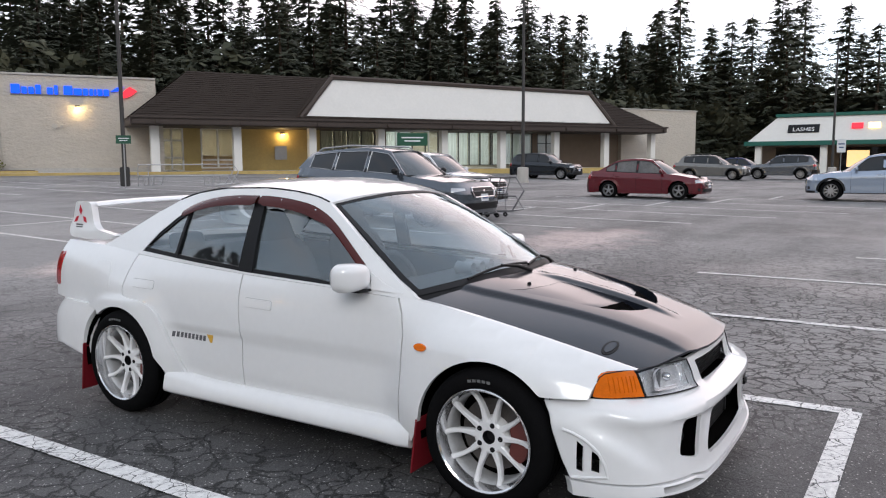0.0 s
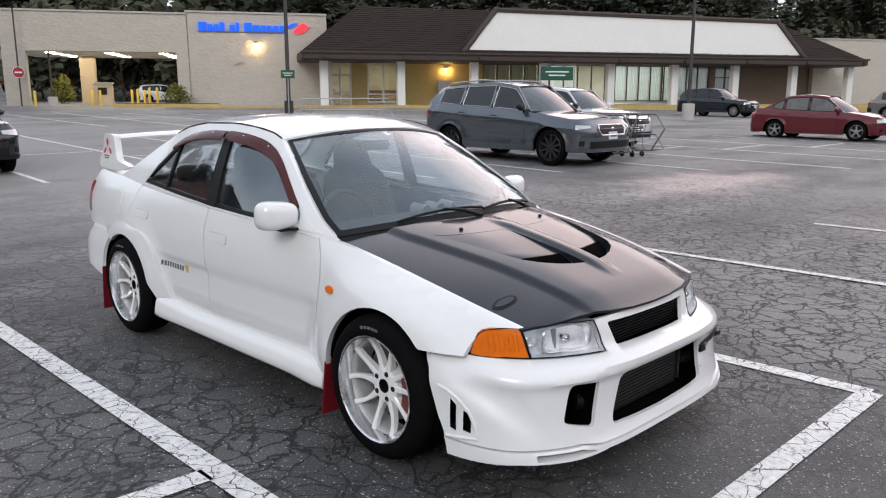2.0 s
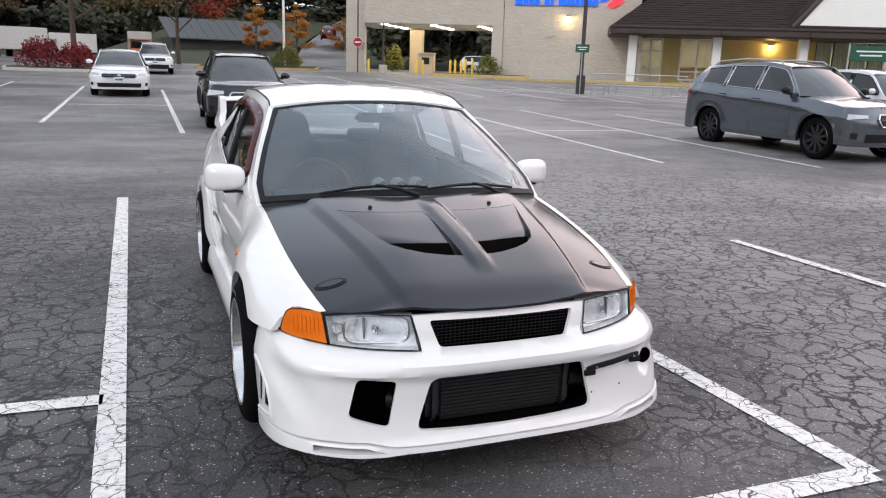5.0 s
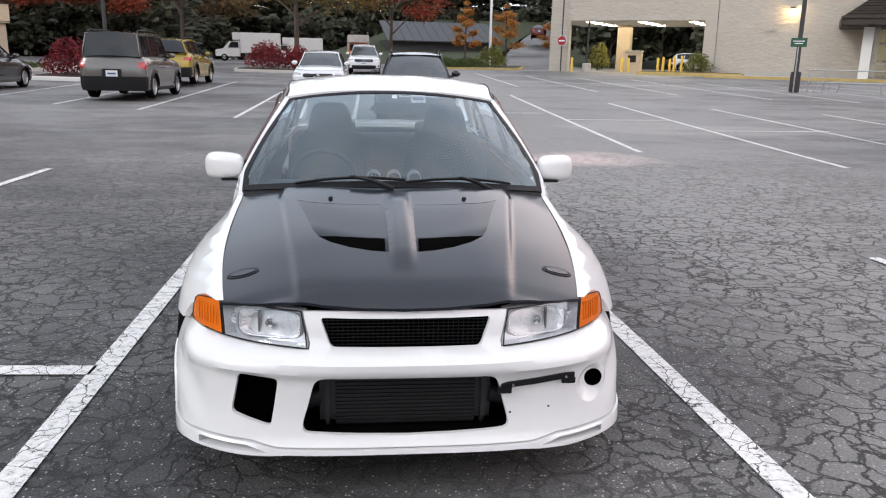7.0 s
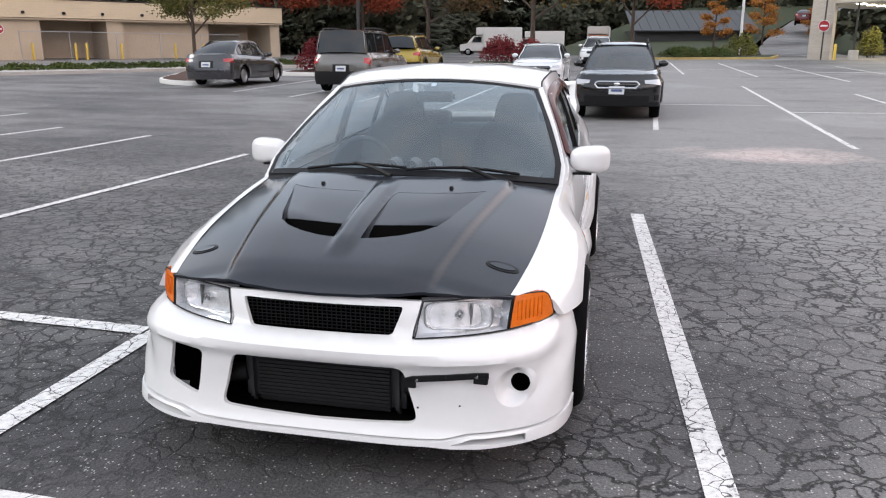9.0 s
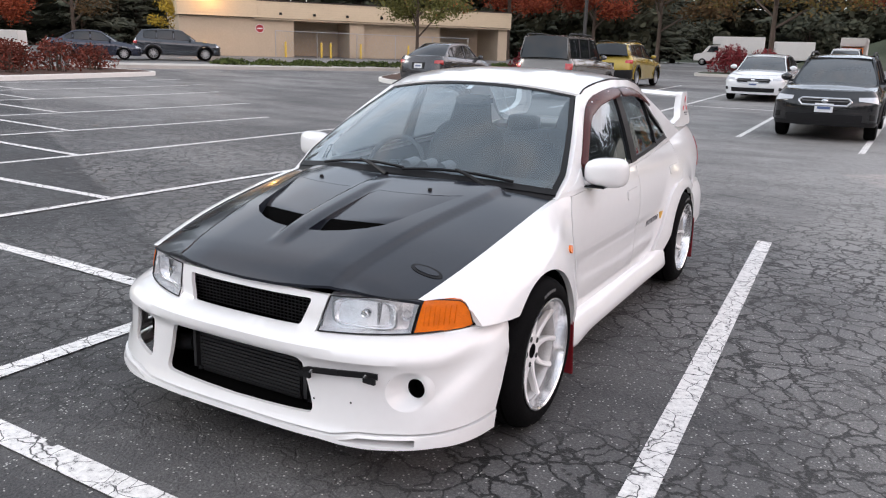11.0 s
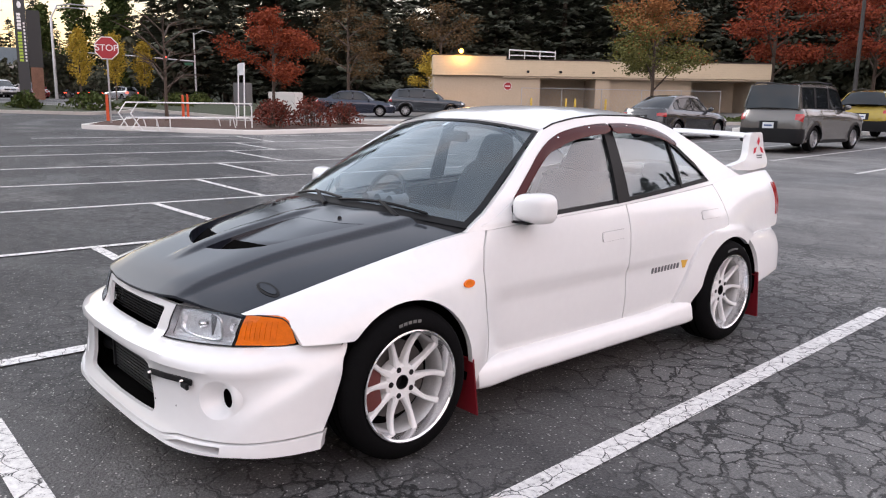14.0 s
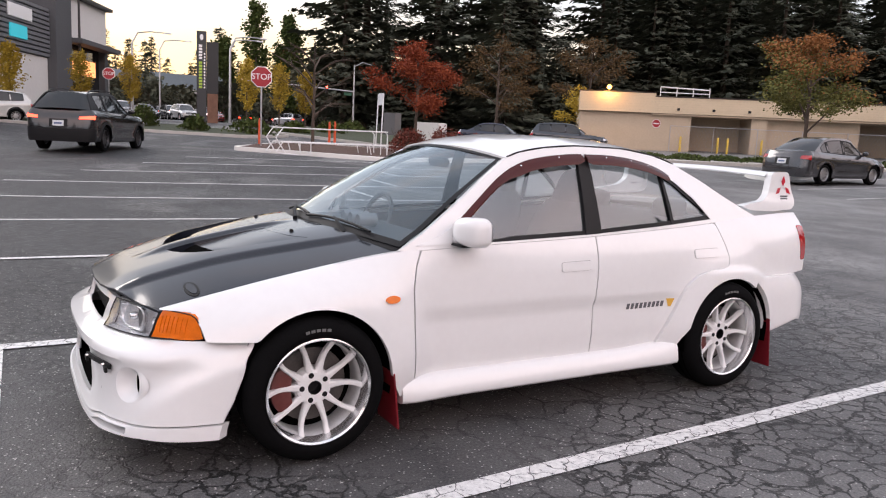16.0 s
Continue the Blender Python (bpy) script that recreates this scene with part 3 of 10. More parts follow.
# ---- ground ----
def gz(x, y):
    """Height of the lot: level round the white car, rising gently outwards."""
    r = math.hypot(x, y)
    az = math.degrees(math.atan2(y, x))
    if az < -120:
        az += 360
    a = sstep(-15, 62, az) * (1 + 0.35 * sstep(140, 172, az)) * (1 - sstep(185, 235, az))
    return 0.021 * min(max(r - 7, 0) ** 2 / (max(r - 7, 0) + 2.5), 54) * a


def build_ground():
    rs = [0.0] + [0.9 * 1.085**k for k in range(0, 92)]
    rs = [r for r in rs if r < 900] + [1500.0]
    n = 120
    vs, fs = [(0, 0, gz(0, 0))], []
    for r in rs[1:]:
        for k in range(n):
            a = 2 * math.pi * k / n
            x, y = r * math.cos(a), r * math.sin(a)
            vs.append((x, y, gz(x, y)))
    for k in range(n):
        fs.append((0, 1 + k, 1 + (k + 1) % n))
    for j in range(len(rs) - 2):
        for k in range(n):
            a, b = 1 + j * n + k, 1 + j * n + (k + 1) % n
            fs.append((a, a + n, b + n, b))
    return tagged(mesh_ob("ground", vs, fs, M["asphalt"]), "cracked grey asphalt car park", "ground", kind="structure")


ground = build_ground()


def stripe(name, p, q, w=0.10, lift=0.005):
    """A painted line on the asphalt from p to q."""
    p, q = Vector(p), Vector(q)
    d = q - p
    n = max(2, int(d.length / 0.7))
    s = Vector((-d.y, d.x)).normalized() * w / 2
    vs = []
    for k in range(n + 1):
        c = p + d * k / n
        for sg in (1, -1):
            x, y = c + s * sg
            vs.append((x, y, gz(x, y) + lift))
    fs = [(2 * k, 2 * k + 1, 2 * k + 3, 2 * k + 2) for k in range(n)]
    return mesh_ob(name, vs, fs, M["line"], ground, smooth=False)


def build_lines():
    n = [0]

    def line(x0, y0, x1, y1, w=0.10):
        n[0] += 1
        stripe("parking_line", (x0, y0), (x1, y1), w, 0.004 + 0.0012 * (n[0] % 5))

    # stalls either side of the white car
    line(1.43, -1.22, 1.165, 4.15, 0.115)
    line(1.43, -1.22, -1.37, -1.20, 0.115)
    line(-1.37, -1.25, -1.50, 5.9, 0.115)
    # rows beyond its right side; each stall end steps back 1.6 m
    for xa, xb, y0, y1, mid, xl in ((-4.75, -4.35, -4.8, 7.2, 0.45, -3.02), (-7.95, -7.0, -3.4, 8.8, 2.1, -4.55), (-10.65, -9.25, -1.9, 9.4, 3.75, -7.4), (-13.2, -11.8, -1.2, 11.5, 5.3, -9.9), (-15.6, -14.9, 0.3, 13.5, 6.85, -12.5), (-18.1, -17.3, 2.0, 15.1, 8.2, -15.2), (-20.7, -19.8, 3.6, 16.4, 9.5, -17.7)):
        line(xa, y0, xb, y1)
        line(lerp(xa, xb, (mid - y0) / (y1 - y0)), mid, xl, mid - 0.04 if xl > -3.1 else mid - 0.02)
    line(-3.02, 0.41, -1.44, 0.355, 0.11)
    line(4.05, -0.6, 3.95, 2.5)
    line(4.05, -0.6, 4.2, -6.0)
    line(1.43, -2.9, 4.05, -2.88)
    line(6.85, 1.06, 7.0, -7.5)
    line(4.05, -4.55, 6.95, -4.5)
    line(9.6, -0.6, 9.8, -9.0)
    # double row towards the shops
    for x, y0, y1 in ((1.75, 11.7, 24.4), (4.6, 9.6, 24.8), (7.2, 7.8, 21.4), (9.7, 6.8, 19.2), (12.2, 5.0, 17.6), (14.8, 3.2, 15.6), (17.6, 1.8, 13.6), (20.3, 0.4, 12.2), (23.1, -1.0, 10.6), (26.4, -2.4, 9.2)):
        line(x - 0.18, y0, x + 0.18, y1)
    for x, y in ((1.75, 17.4), (4.6, 15.6), (7.25, 13.1), (9.75, 11.5), (12.3, 9.9), (14.9, 8.7), (17.45, 7.45), (20.25, 6.15), (23.1, 4.8), (26.45, 3.55)):
        line(x, y, x + 2.65, y - 0.03)
    line(-0.58, 12.9, -0.7, 27.4)
    line(-3.3, 20.05, -0.64, 20.05)
    # row nearest the shops
    for x, y0, y1 in ((3.4, 33.0, 48.0), (6.15, 31.0, 47.0), (8.8, 27.7, 43.4), (11.5, 26.0, 42.0), (14.1, 23.8, 39.7), (16.6, 22.4, 37.0), (19.3, 20.8, 35.4), (22.0, 19.2, 33.8)):
        line(x, y0, x + 0.1, y1)
    for x, y in ((3.2, 38.2), (6.05, 36.6), (8.8, 35.0), (11.5, 33.4), (14.1, 31.8), (16.6, 30.2)):
        line(x, y, x + 2.65, y)
    # row behind the car towards the tan building
    for x, y0, y1 in ((-3.3, 14.9, 28.8), (-5.9, 16.5, 30.9), (-8.3, 17.5, 31.5), (-10.8, 19.0, 32.5), (-13.7, 21.0, 33.5)):
        line(x, y0, x - 0.1, y1)


build_lines()

# ---- shops ----
SHOP = Matrix(((0.868, 0.497, 0, 28.5), (-0.497, 0.868, 0, 41.5), (0, 0, 1, 1.0), (0, 0, 0, 1)))  # x along the front, y back from it
M["signblue"] = mat("blue_sign_plastic", (0.01, 0.04, 0.45), 0.4, vary=0, emit=(0.0, 0.08, 1.0), strength=0.9)
M["signred"] = mat("red_sign_plastic", (0.5, 0.01, 0.02), 0.4, vary=0, emit=(1.0, 0.03, 0.05), strength=0.8)
M["lampglow"] = mat("lamp_glow", (1, 0.9, 0.7), 0.5, vary=0, emit=(1.0, 0.66, 0.26), strength=1.6)
M["tubeglow"] = mat("ceiling_lamp_glow", (1, 1, 0.9), 0.5, vary=0, emit=(1.0, 0.86, 0.62), strength=5.0)
M["blind"] = mat("cream_blind", (0.62, 0.58, 0.42), 0.8, vary=0.06, scale=2)
M["whiteblind"] = mat("white_blind", (0.70, 0.74, 0.75), 0.8, vary=0.06, scale=2, stretch=(3, 1, 0.2))


def let_through(m, k):
    """Lets light through thin cloth or slats."""
    t = m.node_tree
    b = t.nodes["Principled BSDF"]
    tr = node(t, "ShaderNodeBsdfTranslucent", Color=(0.8, 0.84, 0.84, 1))
    mx = node(t, "ShaderNodeMixShader", Fac=k)
    t.links.new(b.outputs[0], mx.inputs[1])
    t.links.new(tr.outputs[0], mx.inputs[2])
    t.links.new(mx.outputs[0], t.nodes["Material Output"].inputs[0])


let_through(M["whiteblind"], 0.5)
M["hallwall"] = mat("pale_hall_wall", (0.46, 0.42, 0.34), 0.8, vary=0.06)
M["greensign"] = mat("green_sign", (0.012, 0.075, 0.04), 0.45, vary=0.05)
M["signwhite"] = mat("white_lettering", (0.75, 0.75, 0.75), 0.5, vary=0)
M["brick2"] = mat("brown_infill", (0.20, 0.15, 0.11), 0.85, vary=0.15, scale=2)
M["paleglass"] = glass_mat("shop_glass", (0.85, 0.88, 0.88))
M["siding"] = mat("cream_metal_siding", (0.58, 0.475, 0.33), 0.6, vary=0.06, scale=1.0)


def lamp(name, kind, energy, m, color=(1, 0.72, 0.38), size=0.3):
    d = bpy.data.lights.new(name, kind)
    d.energy, d.color = energy, color
    if kind == "AREA":
        d.shape, d.size, d.size_y = "RECTANGLE", size if isinstance(size, float) else size[0], size if isinstance(size, float) else size[1]
    else:
        d.shadow_soft_size = size
    ob = new(name, d)
    ob.matrix_world = m
    return ob


def build_shops():
    w = thing("wall_bank", "cream split-face block wall of the bank", "wall", SHOP, kind="structure")
    boxpart("wall_face", (-8.5, 0.9, 3.0, 3.4, -0.6, 6.15), M["stucco"], w, 0.02)
    boxpart("coping", (-8.6, 0.9, 2.92, 3.45, 6.15, 6.28), M["concrete"], w, 0.01)
    boxpart("plinth", (-8.5, 0.9, 2.95, 3.0, -0.6, 0.25), M["concrete"], w, 0.01)
    for x0, x1 in ((-9.3, -8.5), (-20.0, -18.6)):
        boxpart("pier", (x0, x1, 2.9, 3.5, -0.6, 3.5), M["stucco"], w, 0.02)
    boxpart("lintel", (-20.0, -8.52, 2.93, 3.4, 3.5, 6.0), M["stucco"], w, 0.02)
    boxpart("coping", (-20.1, -8.52, 2.85, 3.45, 6.0, 6.12), M["concrete"], w, 0.01)
    boxpart("canopy_ceiling", (-20.0, -8.5, 3.4, 12.0, 3.5, 3.7), M["whitepanel"], w, 0.01)
    boxpart("pier", (-16.6, -15.6, 9.5, 10.5, -0.6, 3.5), M["stucco2"], w, 0.02)
    boxpart("side_wall", (-8.9, -8.5, 3.4, 12.0, -0.6, 6.0), M["stucco"], w, 0.02)
    boxpart("side_wall", (0.62, 0.9, 0.2, 3.0, -0.6, 2.95), M["stucco"], w, 0.02)
    for gx in (-17.4, -13.7, -10.2):
        for k in range(4):
            bm = bmesh.new()
            lathe(bm, [(3.5, 0.30), (3.44, 0.30), (3.42, 0.26), (3.42, 0.01)], 18, axis="z", centre=(gx + 0.15 * k, 4.2 + 1.7 * k, 0))
            part("ceiling_lamp", bm, M["tubeglow"], w)
    lamp("canopy_light", "AREA", 320, SHOP @ pose(-14.0, 7.5, 3.35), (1, 0.82, 0.55), (9.0, 6.0))
    # sign: a row of plain blue blocks and a red and blue flag shape
    sg = thing("bank_sign", "lit blue and red sign on the cream wall", "sign", SHOP)
    widths = [0.55, 0.36, 0.36, 0.36, 0.0, 0.38, 0.26, 0.0, 0.55, 0.52, 0.34, 0.26, 0.16, 0.34, 0.36]
    x = -7.75
    for k, wd in enumerate(widths):
        if wd == 0:
            x += 0.26
            continue
        tall = k in (0, 3, 6, 8)
        bm = bmesh.new()
        box(bm, x, x + wd - 0.05, 2.86, 3.0, 4.98, 5.55 if tall else 5.40, 0.02)
        part("block", bm, M["signblue"], sg)
        x += wd + 0.035
    boxpart("raceway", (-7.8, -2.1, 2.94, 3.0, 4.88, 4.96), M["greysteel"], sg, 0.01)
    for pts, mt in (([(-1.95, 5.28), (-1.55, 5.55), (-1.1, 5.60), (-1.5, 5.30)], "signblue"), ([(-1.45, 5.02), (-1.0, 5.45), (-0.75, 5.62), (-0.3, 5.35), (-0.65, 5.05), (-1.1, 4.86)], "signred")):
        n = len(pts)
        vs = [(a, 2.86, b) for a, b in pts] + [(a, 3.0, b) for a, b in pts]
        mesh_ob("flag", vs, [tuple(range(n))] + [(k, k + n, (k + 1) % n + n, (k + 1) % n) for k in range(n)], M[mt], sg, smooth=False)
    for x, z, yw, e in ((-4.0, 4.2, 3.0, 60), (9.6, 2.62, 3.0, 70)):
        l = thing("wall_lamp", "small wall lamp with a warm glow", "wall lamp", SHOP @ pose(x, yw, z))
        boxpart("housing", (-0.16, 0.16, -0.26, 0.0, 0.0, 0.12), M["pole"], l, 0.02)
        boxpart("lens", (-0.13, 0.13, -0.24, -0.05, -0.03, -0.002), M["lampglow"], l, 0.005)
        lamp("wall_lamp_light", "POINT", 0.6 * e, SHOP @ pose(x, yw - 0.28, z - 0.12), (1, 0.66, 0.25), 0.1)
    for x, z, r in ((-5.4, 2.95, 0.17), (-5.0, 2.93, 0.10)):
        bm = bmesh.new()
        lathe(bm, [(2.86, 0.02), (2.86, r), (3.0, r)], 16, axis="y", centre=(x, 0, z))
        bellt = thing("alarm_bell", "round grey alarm bell on the wall", "alarm bell", SHOP)
        part("bell", bm, M["concrete"], bellt)
    # shop front with openings
    f = thing("wall_shop", "ochre shop front wall under the eaves", "wall", SHOP, kind="structure")
    spans = [(0.9, 1.0), (2.55, 3.75), (6.1, 12.5), (17.0, 17.9), (22.6, 23.4), (31.8, 32.3), (34.3, 50.5)]
    for a, b in spans:
        boxpart("wall_face", (a, b, 3.0, 3.25, -0.6, 3.3), M["storewall"] if a < 17 else M["brick2"], f, 0.01)
    boxpart("header", (0.9, 34.3, 3.02, 3.2, 2.95, 3.4), M["fascia"], f, 0.01)
    boxpart("end_wall", (41.3, 50.6, 2.5, 2.98, -0.6, 5.25), M["stucco"], f, 0.02)
    boxpart("coping", (41.2, 50.7, 2.42, 3.02, 5.25, 5.36), M["concrete"], f, 0.01)
    boxpart("back_wall", (0.9, 41.0, 9.0, 9.2, -0.6, 3.4), M["hallwall"], f, 0)
    boxpart("floor_inside", (0.9, 41.0, 3.25, 9.0, -0.2, 0.03), M["concrete"], f, 0)
    boxpart("ceiling_inside", (0.9, 41.0, 3.25, 9.0, 3.35, 3.5), M["whitepanel"], f, 0)
    boxpart("partition", (12.2, 12.4, 3.25, 9.0, 0.0, 3.35), M["storewall"], f, 0)
    lamp("bank_hall_light", "AREA", 130, SHOP @ pose(5.0, 6.0, 3.2), (1, 0.86, 0.60), (8.0, 3.5))
    lamp("shop_light", "AREA", 420, SHOP @ pose(21.0, 5.6, 3.2), (0.95, 0.95, 0.8), (16.0, 3.0))
    wins = [("door", 1.0, 2.55, 0.0, 2.95, 2), ("window", 3.75, 6.1, 0.2, 2.95, 2), ("window", 12.5, 17.0, 0.25, 2.95, 4), ("window", 17.9, 22.6, 0.25, 2.95, 4), ("window", 23.4, 27.6, 0.25, 2.95, 4), ("window", 27.7, 31.8, 0.25, 2.95, 4), ("door", 32.3, 34.3, 0.0, 2.95, 2)]
    for k, (nm, a, b, z0, z1, n) in enumerate(wins):
        fm = M["whitecol"] if a < 7 else M["pole"]
        wd = thing(f"{nm}_{k + 1}", "framed glass shop " + ("door in the front wall" if nm == "door" else "window in the front wall"), nm, SHOP, kind="structure")
        for i in range(n + 1):
            x = lerp(a + 0.03, b - 0.03, i / n)
            mw = 0.055 if a < 7 else 0.035
            boxpart("mullion", (x - mw, x + mw, 3.02 if a > 7 else 2.97, 3.14, z0, z1), fm, wd, 0.005)
        for z in ([z0, z1] + ([2.1, 0.9] if nm == "door" else [0.75] if a < 7 else [])):
            boxpart("rail", (a, b, 3.03 if a > 7 else 2.98, 3.13, z - mw, z + mw), fm, wd, 0.005)
        for i in range(n):
            x0, x1 = lerp(a + 0.03, b - 0.03, i / n), lerp(a + 0.03, b - 0.03, (i + 1) / n)
            p = mesh_ob("pane", [(x0, 3.09, z0), (x1, 3.09, z0), (x1, 3.09, z1), (x0, 3.09, z1)], [(0, 1, 2, 3)], M["paleglass"], wd, smooth=False)
            if a > 12 and nm == "window" and not (20 < x0 < 21.6):
                mt = M["blind"] if a < 17 else M["whiteblind"]
                nb = 14
                vs, fs = sheet(lambda u, v: (lerp(x0 + 0.04, x1 - 0.04, u), 3.32 + 0.025 * math.sin(u * nb * math.pi), lerp(z0, z1, v)), nb * 3, 1)
                mesh_ob("blind", vs, fs, mt, wd)
        if nm == "door" and a < 7:
            boxpart("door_handle", (1.74, 1.80, 2.94, 3.0, 0.9, 1.25), M["steel"], wd, 0.01)
    # counters seen inside the bank
    desk = thing("bank_counter", "pale wooden counter inside the lit bank", "counter", SHOP)
    boxpart("front", (3.4, 8.5, 6.2, 6.5, 0.03, 1.05), mat("pale_wood", (0.42, 0.30, 0.17), 0.5, vary=0.15), desk, 0.01)
    boxpart("top", (3.3, 8.6, 6.0, 6.7, 1.05, 1.10), M["concrete"], desk, 0.01)
    box_ = thing("notice_case", "grey metal notice case on the ochre wall", "notice case", SHOP)
    boxpart("case", (9.0, 9.9, 2.88, 3.0, 0.75, 1.75), M["steel"], box_, 0.02)
    # pavement and kerb
    pv = thing("pavement_shop", "concrete pavement along the shops with yellow kerb", "pavement", SHOP, kind="structure")
    boxpart("slab", (-8.5, 50.0, -1.4, 3.0, -0.6, -0.02), M["concrete"], pv, 0.01)
    boxpart("kerb", (-8.5, 50.0, -1.6, -1.4, -0.6, -0.015), M["kerbyellow"], pv, 0.02)
    for k in range(9):
        c = thing("column", "white square column carrying the eaves", "column", SHOP @ pose(0.3 + 5.29 * k, 0, 0), "columns along the shops", "structure")
        boxpart("shaft", (-0.27, 0.27, -0.27, 0.27, -0.1, 2.98), M["whitecol"], c, 0.02)
    # roof: shake courses on a hipped slope, white signboard with dark frame in front
    r = thing("roof_shop", "dark wooden shake roof with a framed white signboard", "roof", SHOP, kind="structure")
    rnd = random.Random(4)

    def slope(a, b, c, d, courses, wide, nm):
        """Shakes laid in courses over a four-sided slope: a, b along the eaves, d, c along the top."""
        a, b, c, d = (Vector(p) for p in (a, b, c, d))
        nrm = (b - a).cross(d - a).normalized()
        if nrm.z < 0:
            nrm = -nrm
        vs, fs = [a, b, c, d], [(0, 1, 2, 3)]
        for i in range(courses):
            v0, v1 = i / courses, (i + 1.25) / courses
            l0, l1 = a.lerp(d, v0), b.lerp(c, v0)
            m0, m1 = a.lerp(d, min(1, v1)), b.lerp(c, min(1, v1))
            n = max(2, int((l1 - l0).length / wide))
            u = 0.0
            while u < 1:
                du = (0.6 + 0.8 * rnd.random()) / n
                u1 = min(1, u + du * 0.96)
                lift = 0.035 + 0.03 * rnd.random()
                q = [l0.lerp(l1, u), l0.lerp(l1, u1), m0.lerp(m1, u1), m0.lerp(m1, u)]
                s = len(vs)
                vs += [q[0] + nrm * lift, q[1] + nrm * lift, q[2] + nrm * 0.012, q[3] + nrm * 0.012, q[0], q[1]]
                fs += [(s, s + 1, s + 2, s + 3), (s + 4, s + 5, s + 1, s)]
                u += du
        ob = mesh_ob(nm, vs, fs, M["shake"], r, smooth=False)
        ob["kind"] = "stuff"

    slope((-1.2, -1.5, 3.45), (43.0, -1.5, 3.35), (38.5, 5.0, 6.95), (3.4, 5.0, 7.1), 22, 0.28, "shake_slope")
    slope((-1.2, 11.0, 3.45), (-1.2, -1.5, 3.45), (3.4, 5.0, 7.1), (3.4, 5.0, 7.1), 22, 0.28, "shake_hip")
    slope((43.0, -1.5, 3.35), (43.0, 11.0, 3.35), (38.5, 5.0, 6.95), (38.5, 5.0, 6.95), 22, 0.28, "shake_hip")
    boxpart("fascia", (-1.2, 43.0, -1.55, -1.3, 2.98, 3.42), M["fascia"], r, 0.03)
    boxpart("gutter", (-1.3, 43.1, -1.66, -1.5, 3.36, 3.5), M["fascia"], r, 0.03)
    boxpart("soffit", (-1.2, 43.0, -1.3, 2.98, 2.94, 3.0), M["fascia"], r, 0.0)
    boxpart("fascia", (-1.25, -1.0, -1.3, 3.0, 2.98, 3.42), M["fascia"], r, 0.02)
    for k in range(9):
        boxpart("beam_end", (0.2 + 5.29 * k, 0.42 + 5.29 * k, -1.72, -1.2, 3.02, 3.26), M["fascia"], r, 0.02)
    A, B, C, D = (9.9, -1.0, 3.68), (37.4, -1.0, 3.52), (35.6, 0.1, 6.25), (12.5, 0.1, 6.52)
    vs = [A, B, C, D] + [(p[0], p[1] + 0.2, p[2]) for p in (A, B, C, D)]
    mesh_ob("signboard", vs, [(0, 1, 2, 3), (4, 5, 6, 7), (0, 4, 5, 1), (1, 5, 6, 2), (2, 6, 7, 3), (3, 7, 4, 0)], M["whitepanel"], r, smooth=False)
    slope((9.3, -1.2, 3.6), (10.1, -1.05, 3.6), (12.6, 0.0, 6.6), (12.0, 0.9, 6.6), 12, 0.25, "shake_return")
    for p, q in ((D, C), (A, D), (B, C)):
        bm = bmesh.new()
        p, q = Vector(p), Vector(q)
        d = (q - p).normalized()
        tube(bm, [p - d * 0.2 + Vector((0, -0.06, 0.05)), q + d * 0.2 + Vector((0, -0.06, 0.05))], 0.17, 6)
        part("board_frame", bm, M["fascia"], r)
    # drive-through furniture
    for k, (x, y, h) in enumerate(((-12.6, 5.4, 1.05), (-12.2, 5.2, 1.1), (-11.8, 5.6, 1.0), (-11.4, 5.0, 1.15), (-10.9, 5.2, 1.2), (-15.2, 5.4, 1.0), (-14.6, 4.8, 1.0), (-18.2, 2.6, 0.95))):
        b = thing("bollard", "yellow steel bollard by the drive-through", "bollard", SHOP @ pose(x, y, 0), "bollards at the drive-through")
        bm = bmesh.new()
        lathe(bm, [(-0.3, 0.09), (h - 0.05, 0.09), (h, 0.06), (h + 0.02, 0.005)], 14, axis="z")
        part("post", bm, M["yellow"], b)
    atm = thing("teller_kiosk", "tan drive-through teller kiosk", "kiosk", SHOP @ pose(-14.6, 6.4, 0))
    boxpart("cabinet", (-0.6, 0.6, -0.5, 0.5, -0.3, 1.45), M["stucco2"], atm, 0.04)
    boxpart("cap", (-0.66, 0.66, -0.56, 0.56, 1.45, 1.56), M["concrete"], atm, 0.02)
    boxpart("panel", (-0.3, 0.3, -0.53, -0.5, 0.7, 1.2), M["black"], atm, 0.01)
    isl = thing("kerb_island", "kerb island beside the bank corner, yellow edge", "kerb", SHOP, kind="structure")
    boxpart("kerb", (-13.2, -6.5, 0.6, 2.6, -0.4, 0.10), M["kerbyellow"], isl, 0.03)
    boxpart("soil", (-13.0, -6.7, 0.75, 2.5, 0.0, 0.13), M["mulch"], isl, 0.01)


build_shops()

# ---- vehicles ----
def paint(name, color, metal=0.0, rough=0.24):
    return mat(name, color, rough, metal, coat=1.0, vary=0.05, scale=2.0, spec=0.3)


M["taillit"] = mat("lit_tail_lens", (0.5, 0.02, 0.02), 0.3, vary=0, emit=(1.0, 0.05, 0.02), strength=4.0)


def superell(a, n):
    """Point of a quarter superellipse at angle a."""
    return math.sin(a) ** (2 / n), math.cos(a) ** (2 / n)


